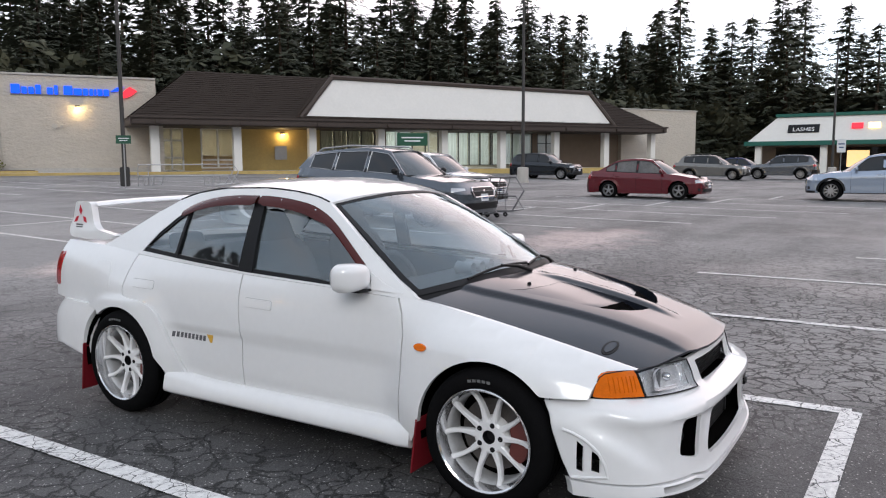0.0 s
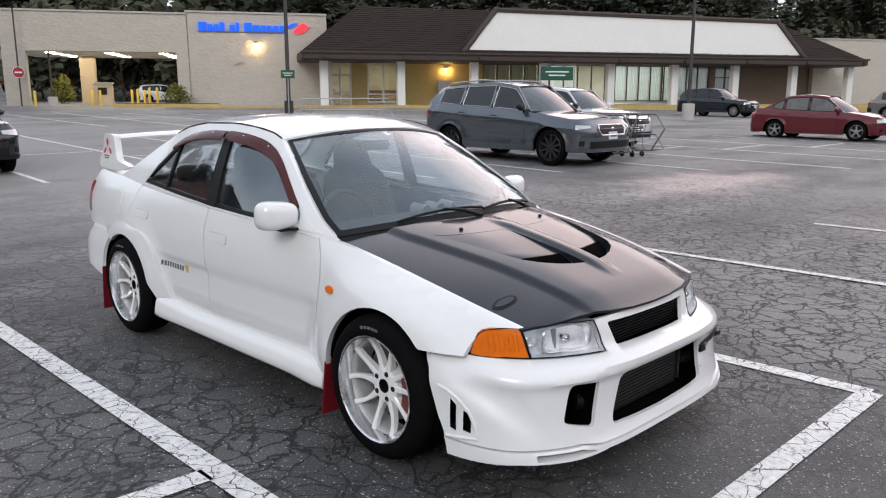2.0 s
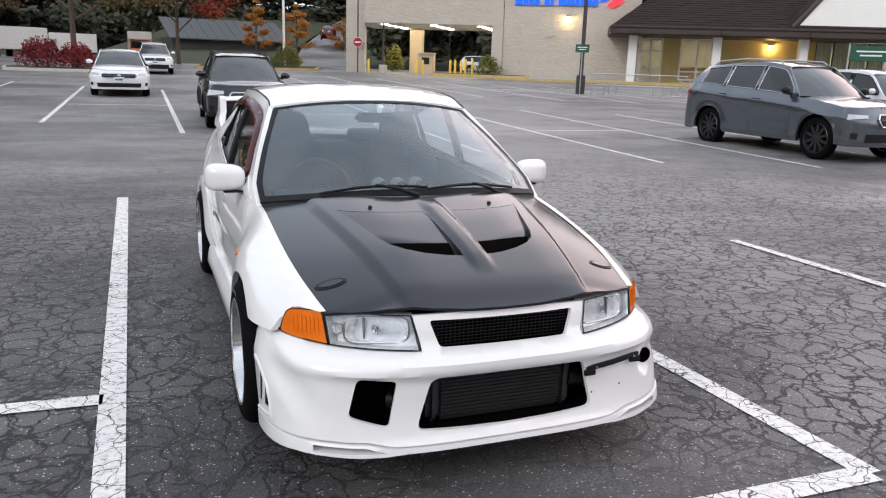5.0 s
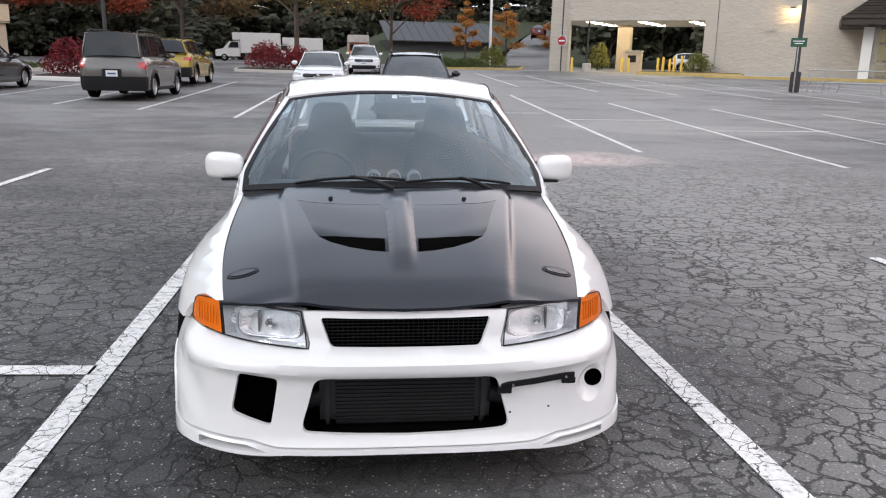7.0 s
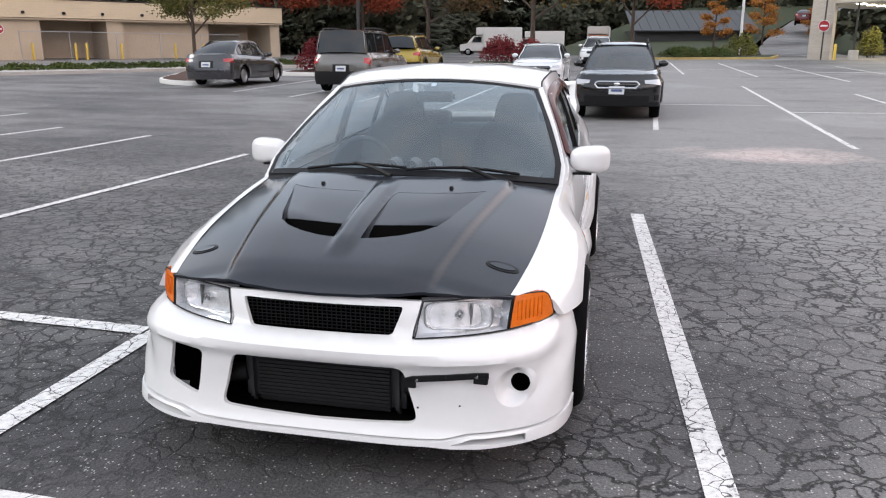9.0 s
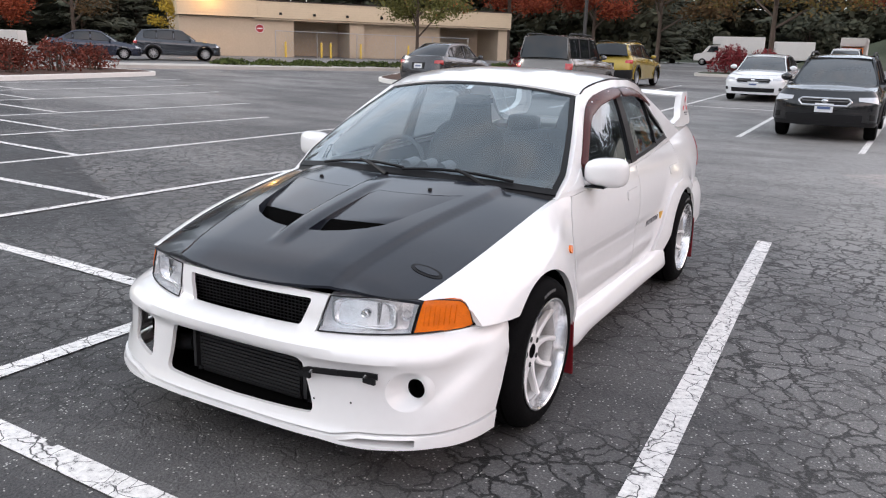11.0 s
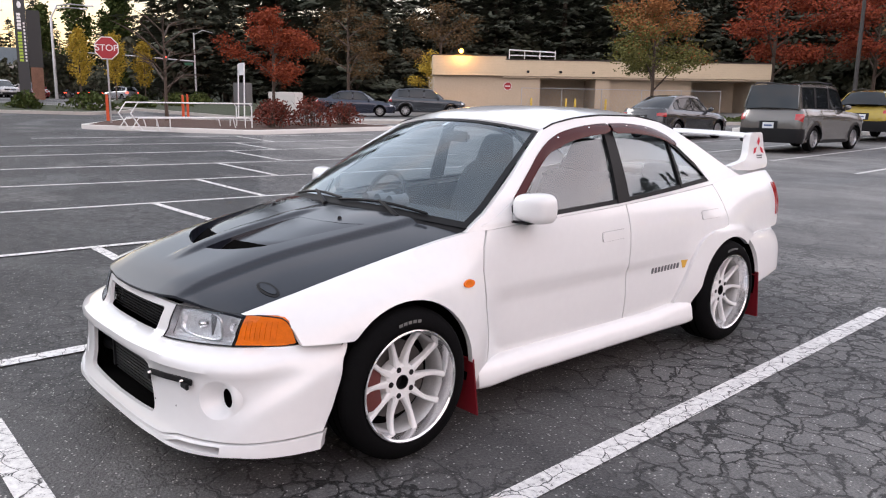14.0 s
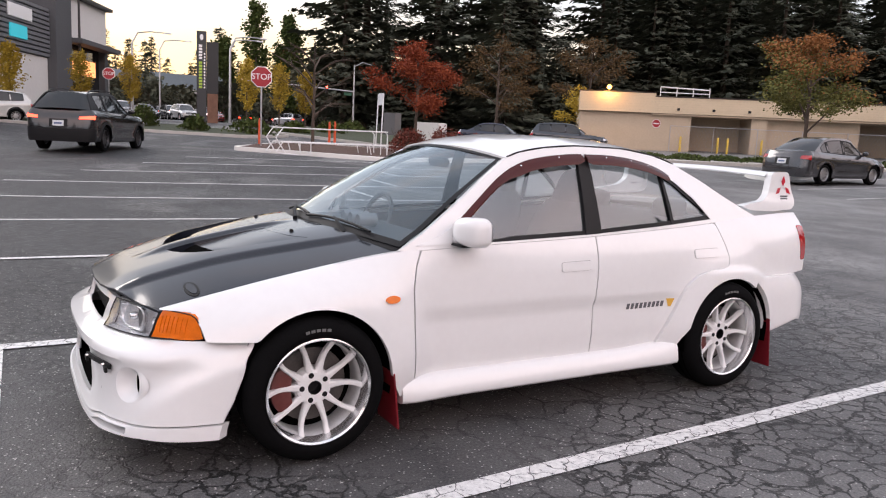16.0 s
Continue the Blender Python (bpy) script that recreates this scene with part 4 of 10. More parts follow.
def wheel(parent, x, y, R, rimR, width, spokes, rim_mat, side):
    """A wheel with tyre, rim, spokes and hub, outer face towards side."""
    s = side
    wh = thing("wheel", "", "")
    for key in list(wh.keys()):
        del wh[key]
    wh.parent = parent
    wh.matrix_basis = pose(x, y, R)
    bm = bmesh.new()
    h = width / 2
    lathe(bm, [(-h * 0.8, rimR), (-h, rimR + 0.02), (-h, R - 0.04), (-h * 0.8, R - 0.008), (0, R), (h * 0.8, R - 0.008), (h, R - 0.04), (h, rimR + 0.02), (h * 0.8, rimR)], 28, closed=False)
    part("tyre", bm, M["rubber"], wh)
    bm = bmesh.new()
    lathe(bm, [(s * h * 0.85, rimR + 0.004), (s * h * 0.95, rimR - 0.006), (s * h * 0.7, rimR - 0.02), (-s * h * 0.6, rimR - 0.03)], 28)
    lathe(bm, [(s * h * 0.62, 0.001), (s * h * 0.66, 0.035), (s * h * 0.6, 0.06), (s * h * 0.3, 0.065)], 12)
    for k in range(spokes):
        a = 2 * math.pi * k / spokes
        m = Matrix.Rotation(a, 4, "X")
        box(bm, min(s * h * 0.35, s * h * 0.6), max(s * h * 0.35, s * h * 0.6), -0.024, 0.024, 0.04, rimR - 0.012, m=m)
    part("rim", bm, rim_mat, wh)
    bm = bmesh.new()
    disc(bm, -s * h * 0.2, rimR - 0.03, 20)
    part("brake_disc", bm, M["black"], wh)
    return wh


def vehicle(name, label, P, m, body_mat):
    """A parked vehicle. y runs back from the front axle, z up; m places the middle of the front axle."""
    car = thing(name, label, P.get("cat", "car"), m)
    W, wb, R = P["W"] / 2, P["wb"], P["R"]
    yf, yr = -P["fo"], P["L"] - P["fo"]
    sill = P["sill"]
    top = spl(P["top"])  # shoulder line: bonnet edge, belt, deck
    roof = spl(P["roof"])
    yA0, yA1, yC1, yC0 = P["glass"]
    zb = P.get("bump", 0.5)

    def side_x(y, z):
        t = top(y)
        e = sstep(yf, yf + 0.7, y) * 0.05 + 0.95
        e *= 1 - 0.05 * sstep(yr - 0.7, yr, y)
        x = W * e
        x -= 0.05 * max(0, (0.45 - z) / 0.25) ** 2
        x += 0.016 * math.exp(-(((z - t + 0.20) / 0.045) ** 2)) - 0.020 * math.exp(-(((z - sill - 0.22) / 0.09) ** 2)) * sstep(0.3, 0.7, y) * (1 - sstep(wb - 0.7, wb - 0.3, y))
        k = max(0, (z - (t - 0.22)) / 0.22)
        x -= 0.10 * k**2.2
        for yc in (0, wb):
            rho = math.hypot(y - yc, z - R)
            x += 0.022 * (1 - sstep(R + 0.04, R + 0.16, rho)) * (1 if z > R * 0.6 else 0)
        return x

    def arch(y):
        b = sill
        Ra = R + 0.055
        for yc in (0, wb):
            if abs(y - yc) < Ra:
                b = max(b, R + math.sqrt(Ra * Ra - (y - yc) ** 2))
        return b

    roll = P.get("roll", 0.13)
    ye, yk = yf + 0.42, yr - 0.42
    nf, nr = P.get("nf", 2.9), P.get("nr", 3.4)
    seams = [ye, P["doors"][0], P["doors"][1], P["doors"][2], yk]
    names = ["fender", "front_door", "rear_door", "quarter_panel"]
    for s in (1, -1):
        for y0, y1, pn in zip(seams, seams[1:], names):
            ys = sorted(set([y0 + 0.003, y1 - 0.003] + [y0 + 0.003 + (y1 - y0 - 0.006) * k / 9 for k in range(10)] + [yc + (R + 0.055) * math.cos(a * math.pi / 14) * q for yc in (0, wb) for a in range(0, 15) for q in (1,) if y0 < yc + (R + 0.055) * math.cos(a * math.pi / 14) < y1]))

            def fn(u, v, ys=ys):
                y = ys[int(round(u * (len(ys) - 1)))]
                z = lerp(arch(y), top(y), v)
                return (s * side_x(y, z), y, z)

            vs, fs = sheet(fn, len(ys) - 1, 8)
            if s < 0:
                fs = [tuple(reversed(f)) for f in fs]
            vs, fs = rim(vs, fs, lambda p: Vector((p.x - s * 0.05, p.y, p.z)))
            pn_ob = mesh_ob(pn, vs, fs, body_mat, car)
            if "door" in pn:
                zh = top((y0 + y1) / 2) - 0.13
                boxpart("door_handle", (s * side_x(y1 - 0.15, zh) - 0.012, s * side_x(y1 - 0.15, zh) + 0.018 * 1, y1 - 0.24, y1 - 0.06, zh - 0.012, zh + 0.014), P.get("handle", body_mat), pn_ob, 0.004)

    # ends wrap round from side to side
    def wrap(front):
        n = nf if front else nr
        ya = ye if front else yk
        yb = yf if front else yr
        zt = P["front_top"] if front else P["rear_top"]

        def fn(u, v):
            a = (u * 2 - 1) * math.pi / 2
            sx = 1 if a >= 0 else -1
            cx, cy = superell(abs(a), n)
            zz = lerp(sill - 0.02, lerp(zt, top(ya), sstep(0.5, 1.0, cx)), v)
            bulge = 0.05 * (1 - ((zz - zb) / 0.4) ** 2) if front else 0.04 * (1 - ((zz - zb) / 0.45) ** 2)
            slope = P.get("rake", 0.10) * max(0, (zz - zb)) if front else P.get("rake_r", 0.12) * max(0, zz - zb)
            depth = abs(yb - ya) - slope - (0.05 - max(0, bulge)) - (roll if front else roll * 0.5) * sstep(0.66, 1.0, v) ** 1.5
            y = ya + (-depth if front else depth) * cy
            return (sx * cx * side_x(ya, zz), y, zz)

        vs, fs = sheet(fn, 36, 12)
        if front:
            fs = [tuple(reversed(f)) for f in fs]
        mesh_ob("front_bumper" if front else "rear_bumper", *rim(vs, fs, lambda p: Vector((p.x * 0.96, p.y + (0.05 if front else -0.05), p.z))), body_mat, car)
        return fn

    ffn, rfn = wrap(True), wrap(False)

    def on(fn, u0, u1, v0, v1, out, nm, material, nu=6, nv=3, parent=car, taper=0.0, lift=0.0):
        """A patch laid a little proud of an end."""
        c = fn(0.5, 0.5)
        sgn = -1 if c[1] < 1 else 1

        def g(u, v):
            k = 1 - u if u0 >= 0.5 else u
            a, b = v0 + taper * k * (v1 - v0), v1 - lift * k * (v1 - v0)
            p = Vector(fn(lerp(u0, u1, u), lerp(a, b, v)))
            q = p - Vector((0, wb / 2, p.z))
            return p + q.normalized() * out

        vs, fs = sheet(g, nu, nv)
        if sgn < 0:
            fs = [tuple(reversed(f)) for f in fs]
        vs, fs = rim(vs, fs, lambda p: p - (p - Vector((0, wb / 2, p.z))).normalized() * (out + 0.02))
        return mesh_ob(nm, vs, fs, material, parent)

    for s in (0, 1):
        h0, h1, hz0, hz1 = P.get("head", (0.07, 0.32, 0.68, 0.87))
        u0, u1 = (h0, h1) if s == 0 else (1 - h1, 1 - h0)
        on(ffn, u0, u1, hz0, hz1, 0.012, "headlight", M["headlamp"], 8, 3, car, 0.38, 0.10)
        t0, t1, tz0, tz1 = P.get("tail", (0.05, 0.32, 0.66, 0.84))
        u0, u1 = (t0, t1) if s == 0 else (1 - t1, 1 - t0)
        on(rfn, u0, u1, tz0, tz1, 0.012, "tail_light", M["taillit"] if P.get("tailglow") else M["tail"], 6, 3, car, 0.30, 0.05)
    g = P.get("grille", (0.36, 0.64, 0.62, 0.84))
    on(ffn, *g, 0.010, "grille", M["black"], 10, 4)
    if P.get("grille_frame", True):
        def face(u, v, out=0.016):
            p = Vector(ffn(u, v))
            return p + (p - Vector((0, wb / 2, p.z))).normalized() * out

        def run(a, b, n=8):
            return [face(lerp(a[0], b[0], k / n), lerp(a[1], b[1], k / n)) for k in range(n)]

        zm = lerp(g[2], g[3], 0.60)
        hexa = [(g[0] - 0.012, zm), (g[0] + 0.006, g[3]), (g[1] - 0.006, g[3]), (g[1] + 0.012, zm), (g[1] - 0.012, g[2] - 0.01), (g[0] + 0.012, g[2] - 0.01)]
        loop = [p for a, b in zip(hexa, hexa[1:] + hexa[:1]) for p in run(a, b)]
        bm = bmesh.new()
        tube(bm, loop + loop[:1], P.get("trim_r", 0.012), 6, cap=False)
        part("grille_trim", bm, M["chrome"], car)
        bm = bmesh.new()
        tube(bm, run((g[0] + 0.01, zm), (g[1] - 0.01, zm), 10) + [face(g[1] - 0.01, zm)], 0.009, 6)
        part("grille_bar", bm, M["greysteel"], car)
        bm = bmesh.new()
        c = face(0.5, zm, 0.02)
        bmesh.ops.create_uvsphere(bm, u_segments=14, v_segments=8, radius=1.0)
        for v in bm.verts:
            v.co = Vector((v.co.x * 0.062, c.y + v.co.y * 0.012, c.z + v.co.z * 0.034))
        part("emblem", bm, M["chrome"], car)
    on(ffn, 0.28, 0.72, 0.12, 0.34, 0.008, "lower_grille", M["black"], 10, 3)
    on(ffn, 0.12, 0.2, 0.2, 0.36, 0.008, "fog_lamp", M["black"], 4, 3)
    on(ffn, 0.8, 0.88, 0.2, 0.36, 0.008, "fog_lamp", M["black"], 4, 3)
    if P.get("clad"):
        on(ffn, 0.01, 0.99, 0.0, 0.13, 0.012, "lower_cladding", M["black"], 24, 2)
        on(rfn, 0.01, 0.99, 0.0, 0.42, 0.012, "lower_cladding", M["black"], 24, 3)
    def across(x, n):
        """Share of the wrap from its middle out to half width x."""
        return math.asin(min(1.0, (x / W) ** (n / 2))) / math.pi

    for fn, n, v0, hgt in ((ffn, nf, 0.39, P["front_top"] - sill), (rfn, nr, P.get("plate_v", 0.50), P["rear_top"] - sill)):
        dv, du, db = 0.155 / hgt, across(0.155, n), across(0.11, n)
        if fn is rfn:
            on(fn, 0.5 - across(0.26, n), 0.5 + across(0.26, n), v0 - 0.15 * dv, v0 + 1.25 * dv, 0.006, "plate_recess", M["black"], 4, 1)
        pl = on(fn, 0.5 - du, 0.5 + du, v0, v0 + dv, 0.02, "number_plate", M["plate"], 3, 1)
        on(fn, 0.5 - db, 0.5 + db, v0 + 0.34 * dv, v0 + 0.62 * dv, 0.024, "plate_bar", M["barblue"], 3, 1, pl)
    if P.get("tailglow"):
        yb = yC1 - 0.02
        boxpart("brake_light", (-0.16, 0.16, yb, yb + 0.05, roof(yC1) - 0.05, roof(yC1) - 0.015), M["taillit"], car, 0.01)

    # bonnet, roof, glass
    crown = P.get("crown", 0.05)

    def xt(y):
        return side_x(max(min(y, yk), ye), top(max(min(y, yk), ye)))

    def hood(u, v):
        a = u * 2 - 1
        cx, cy = superell(abs(a) * math.pi / 2 * 0.999, nf)
        xx = (1 if a > 0 else -1) * cx
        yfront = ye - (abs(yf - ye) - 0.05 - roll - P.get("rake", 0.10) * max(0, P["front_top"] - zb)) * cy
        yback = yA0 + 0.22 * abs(xx) ** 2
        y = lerp(yfront, yback, v)
        zt = lerp(P["front_top"], top(ye), sstep(0.5, 1.0, abs(xx)))
        zedge = lerp(zt, top(max(y, ye)), sstep(0, 0.45, v)) if y < ye + 0.3 else top(y)
        return (xx * (xt(y) - 0.004), y, zedge + crown * (1 - xx * xx) * sstep(0, 0.5, v) + 0.004)

    vs, fs = sheet(hood, 30, 14)
    mesh_ob("bonnet", *rim(vs, fs, lambda p: p - Vector((0, 0, 0.02))), body_mat, car)

    rw = P.get("roofw", 0.60)

    def gside(y, z):
        b, r = top(y), roof(y)
        k = max(0, min(1, (z - b) / max(0.05, r - b)))
        return lerp(xt(y) - 0.01, rw, k**1.12)

    def ws(u, v):
        a = u * 2 - 1
        y0 = yA0 + 0.22 * a * a
        y1 = yA1 + 0.08 * a * a
        y = lerp(y0, y1, v)
        z = lerp(top(yA0) + crown * (1 - a * a), roof(yA1) - 0.03 * a * a, v) + 0.03 * math.sin(math.pi * v)
        return (a * lerp(xt(yA0 + 0.2) - 0.03, rw - 0.02, v), y, z)

    vs, fs = sheet(ws, 14, 8)
    mesh_ob("windscreen", vs, fs, M["screen"], car)

    def rf(u, v):
        a = u * 2 - 1
        y = lerp(yA1 + 0.08 * a * a, yC1 - 0.05 * a * a, v)
        return (a * (rw - 0.005), y, roof(y) + 0.02 - 0.05 * a**4)

    vs, fs = sheet(rf, 14, 12)
    mesh_ob("roof", *rim(vs, fs, lambda p: p - Vector((0, 0, 0.03))), body_mat, car)

    def bl(u, v):
        a = u * 2 - 1
        y = lerp(yC1 - 0.05 * a * a, yC0 - 0.08 * a * a, v)
        z = lerp(roof(yC1) + 0.02 - 0.05 * a**4, top(min(yC0, yk)) + 0.03 * (1 - a * a), v) + P.get("bow", 0.03) * math.sin(math.pi * v)
        return (a * lerp(rw - 0.02, xt(min(yC0, yk)) - 0.05, v), y, z)

    vs, fs = sheet(bl, 12, 8)
    mesh_ob("rear_window", vs, fs, M["tint"], car)

    def deck(u, v):
        a = u * 2 - 1
        cx, cy = superell(abs(a) * math.pi / 2 * 0.999, nr)
        xx = (1 if a > 0 else -1) * cx
        ydep = (yr - yk) - 0.05 - roll * 0.5 - P.get("rake_r", 0.12) * max(0, P["rear_top"] - zb)
        y = lerp(min(yC0, yk) - 0.08 * xx * xx, yk + ydep * cy, v)
        zt = lerp(P["rear_top"], top(yk), sstep(0.5, 1.0, abs(xx)))
        return (xx * (xt(y) - 0.004), y, lerp(top(min(yC0, yk)) + 0.03 * (1 - xx * xx), zt, v) + 0.003)

    vs, fs = sheet(deck, 24, 6)
    mesh_ob("boot_lid", *rim(vs, fs, lambda p: p - Vector((0, 0, 0.02))), body_mat, car)

    # side frames and side windows
    def edge(y):
        """Height of the glasshouse outline over y."""
        if y < yA1:
            return lerp(top(yA0 + 0.22), roof(yA1), (y - yA0 - 0.2) / (yA1 + 0.05 - yA0 - 0.2)) if y > yA0 + 0.2 else top(y)
        if y > yC1:
            return lerp(roof(yC1), top(min(yC0, yk)), (y - yC1) / max(0.05, (yC0 - 0.06 - yC1)))
        return roof(y)

    ys = [lerp(yA0 + 0.2, yC0 - 0.08, k / 26) for k in range(27)]
    outer = [(y, max(top(y) + 0.0, edge(y))) for y in ys] + [(y, top(y) - 0.005) for y in reversed(ys)]
    wins = []
    for y0, y1 in P["windows"]:
        yy = [lerp(y0, y1, k / 8) for k in range(9)]
        w = [(y, max(top(y) + 0.03, min(edge(y) - 0.055, roof(y) - 0.075))) for y in yy] + [(y, top(y) + 0.02) for y in reversed(yy)]
        wins.append(w)
    frame_mat = P.get("frame_mat") or body_mat
    for s in (1, -1):
        vs, fs = region(outer, wins, lambda y, z: (s * gside(y, z), y, z), 0.14)
        mesh_ob("pillar_frame", *rim(vs, fs, lambda p: Vector((p.x - s * 0.03, p.y, p.z))), frame_mat, car, sharp=60)
        for w in wins:
            vs, fs = region(w, [], lambda y, z: (s * (gside(y, z) - 0.008), y, z), 0.2)
            sw = mesh_ob("side_window", vs, fs, P.get("side_glass", M["tint"]), car)
            bm = bmesh.new()
            tube(bm, [(s * (gside(y, z) + 0.001), y, z) for y, z in w + w[:1]], 0.011, 5, cap=False)
            part("window_trim", bm, P.get("trim", M["black"]), sw)
        for wa, wc in zip(P["windows"], P["windows"][1:]):
            y0, y1 = wa[1] + 0.008, wc[0] - 0.008
            if y1 - y0 < 0.2:
                zt = min(edge(y0) - 0.055, roof(y0) - 0.075)
                poly = [(y0, top(y0) + 0.015), (y1, top(y1) + 0.015), (y1, min(zt, edge(y1) - 0.055)), (y0, zt)]
                mesh_ob("door_pillar", [(s * (gside(y, z) + 0.004), y, z) for y, z in poly], [(0, 1, 2, 3)], M["black"], car, smooth=False)
        # mirror
        mm = yA0 + 0.42
        bm = bmesh.new()
        bmesh.ops.create_icosphere(bm, subdivisions=2, radius=1.0)
        for v in bm.verts:
            v.co = Vector((s * (xt(mm) + 0.13) + v.co.x * 0.11, mm + v.co.y * 0.06, top(mm) + 0.10 + v.co.z * 0.075))
        part("door_mirror", bm, P.get("mirror", body_mat), car)
        boxpart("mirror_arm", (min(s * (xt(mm) - 0.02), s * (xt(mm) + 0.08)), max(s * (xt(mm) - 0.02), s * (xt(mm) + 0.08)), mm - 0.03, mm + 0.03, top(mm) + 0.01, top(mm) + 0.06), M["black"], car)
        if P.get("rails"):
            bm = bmesh.new()
            x = s * (rw - 0.03)
            tube(bm, [(x, yA1 + 0.25, roof(yA1 + 0.25) + 0.01), (x, yA1 + 0.35, roof(yA1 + 0.35) + 0.06), (x, (yA1 + yC1) / 2, roof((yA1 + yC1) / 2) + 0.07), (x, yC1 - 0.3, roof(yC1 - 0.3) + 0.06), (x, yC1 - 0.15, roof(yC1 - 0.15) + 0.01)], 0.018)
            part("roof_rail", bm, P.get("railmat", M["black"]), car)
        # sill, wheel housings
        boxpart("sill", (min(s * (W - 0.10), s * (W - 0.02)), max(s * (W - 0.10), s * (W - 0.02)), R + 0.06, wb - R - 0.06, sill - 0.03, sill + (0.10 if P.get("clad") else 0.03)), M["black"] if P.get("clad") else body_mat, car, 0.01)
        if P.get("clad"):
            for yc in (0, wb):
                bm = bmesh.new()
                n = 18
                Ra = R + 0.055
                ring = []
                for k in range(n + 1):
                    a = math.pi * k / n
                    row = []
                    for rr, o in ((Ra - 0.012, -0.03), (Ra - 0.012, 0.016), (Ra + 0.055, 0.012), (Ra + 0.06, -0.01)):
                        y, z = yc + rr * math.cos(a), R + rr * math.sin(a)
                        row.append(bm.verts.new((s * (side_x(y, z) + o), y, z)))
                    ring.append(row)
                for a, b in zip(ring, ring[1:]):
                    for k in range(3):
                        bm.faces.new((a[k], a[k + 1], b[k + 1], b[k]))
                part("arch_trim", bm, M["black"], car)
        for yc in (0, wb):
            wheel(car, s * (W - 0.115), yc, R, P.get("rimR", R * 0.68), 0.21, P.get("spokes", 10), P.get("rim", M["alloy"]), s)
    # underside, cabin floor and wheel wells as near-black boxes, their shade in the colour
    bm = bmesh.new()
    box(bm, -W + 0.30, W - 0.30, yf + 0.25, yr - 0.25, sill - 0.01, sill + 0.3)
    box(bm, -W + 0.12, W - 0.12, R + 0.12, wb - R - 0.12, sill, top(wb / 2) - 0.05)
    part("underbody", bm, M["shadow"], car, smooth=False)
    return car


SEDAN = dict(L=4.5, W=1.74, wb=2.62, fo=0.88, R=0.315, sill=0.23, top=[(-0.9, 0.67), (-0.4, 0.79), (0.3, 0.90), (1.5, 0.94), (2.6, 0.99), (3.3, 1.02), (3.7, 0.99)],
             roof=[(0.8, 1.30), (1.05, 1.42), (1.6, 1.475), (2.1, 1.455), (2.6, 1.35)], glass=(0.22, 1.0, 2.38, 3.14), doors=(0.60, 1.56, 2.42), windows=[(0.66, 1.52), (1.60, 2.34), (2.42, 2.74)],
             front_top=0.73, rear_top=1.0, bump=0.48, roofw=0.565, frame_mat=None)
SUV = dict(L=4.6, W=1.84, wb=2.70, fo=0.88, R=0.36, sill=0.30, top=[(-0.9, 0.86), (-0.4, 0.94), (0.5, 1.03), (1.5, 1.07), (2.6, 1.11), (3.4, 1.16), (3.8, 1.14)],
           roof=[(0.9, 1.48), (1.2, 1.60), (1.8, 1.66), (2.6, 1.64), (3.4, 1.56)], glass=(0.35, 1.05, 3.25, 3.62), doors=(0.62, 1.62, 2.5), windows=[(0.72, 1.57), (1.66, 2.46), (2.54, 3.15)],
           front_top=0.93, rear_top=1.10, bump=0.6, clad=True, rails=True, nr=4.0, rake_r=0.05)


def variant(base, **kw):
    d = dict(base)
    d.update(kw)
    return d


def park(x, y, heading, z=None):
    """Place of a vehicle whose front axle stands at x, y and whose nose points to heading (degrees from +x)."""
    return pose(x, y, gz(x, y) if z is None else z, 0, 0, heading + 90)



# ---- the white sports sedan ----
M["white"] = mat("white_paint", (0.75, 0.75, 0.75), 0.28, coat=0.9, vary=0.02, scale=3)
M["hood"] = mat("matt_black_wrap", (0.009, 0.011, 0.017), 0.36, coat=1.0, coat_rough=0.13, vary=0.10, scale=5, spec=0.15)
M["hood"].node_tree.nodes["Principled BSDF"].inputs["Coat IOR"].default_value = 1.46
M["redflap"] = mat("red_plastic", (0.20, 0.008, 0.016), 0.5, vary=0.1)
M["visor"] = mat("smoked_brown_acrylic", (0.060, 0.012, 0.011), 0.25, coat=0.1, vary=0.05, spec=0.2)
M["rimwhite"] = mat("white_wheel_paint", (0.74, 0.74, 0.74), 0.3, coat=0.5, vary=0.04)
M["lip"] = mat("polished_lip", (0.72, 0.72, 0.73), 0.16, 0.9, vary=0.05)
M["caliper"] = mat("red_caliper", (0.11, 0.026, 0.022), 0.5, vary=0.2, scale=20)
M["rotor"] = mat("brake_iron", (0.10, 0.09, 0.085), 0.5, 0.6, vary=0.25, scale=14)
M["core"] = mat("intercooler_core", (0.010, 0.010, 0.011), 0.5, 0.2, vary=0.2, scale=30)
M["housing"] = mat("lamp_housing", (0.66, 0.67, 0.69), 0.25, 0.35, vary=0.35, scale=22)
M["reflector"] = mat("lamp_reflector", (0.86, 0.86, 0.88), 0.16, 0.70, vary=0.15, scale=30, bump=0.5, bump_scale=45)
M["decalred"] = mat("decal_red", (0.50, 0.01, 0.03), 0.4, vary=0)
M["decalgrey"] = mat("decal_grey", (0.10, 0.10, 0.11), 0.4, vary=0)
M["decalgold"] = mat("decal_gold", (0.62, 0.36, 0.05), 0.4, vary=0)
M["lens"] = glass_mat("lamp_glass", (0.97, 0.975, 0.98), f0=0.06)
M["screenglass"] = glass_mat("windscreen_glass", (0.80, 0.90, 0.94), f0=0.13)
M["carglass"] = glass_mat("car_glass", (0.80, 0.84, 0.85), f0=0.14)
M["sidemark"] = mat("faded_sidewall_print", (0.13, 0.13, 0.13), 0.7, vary=0.3, scale=60)
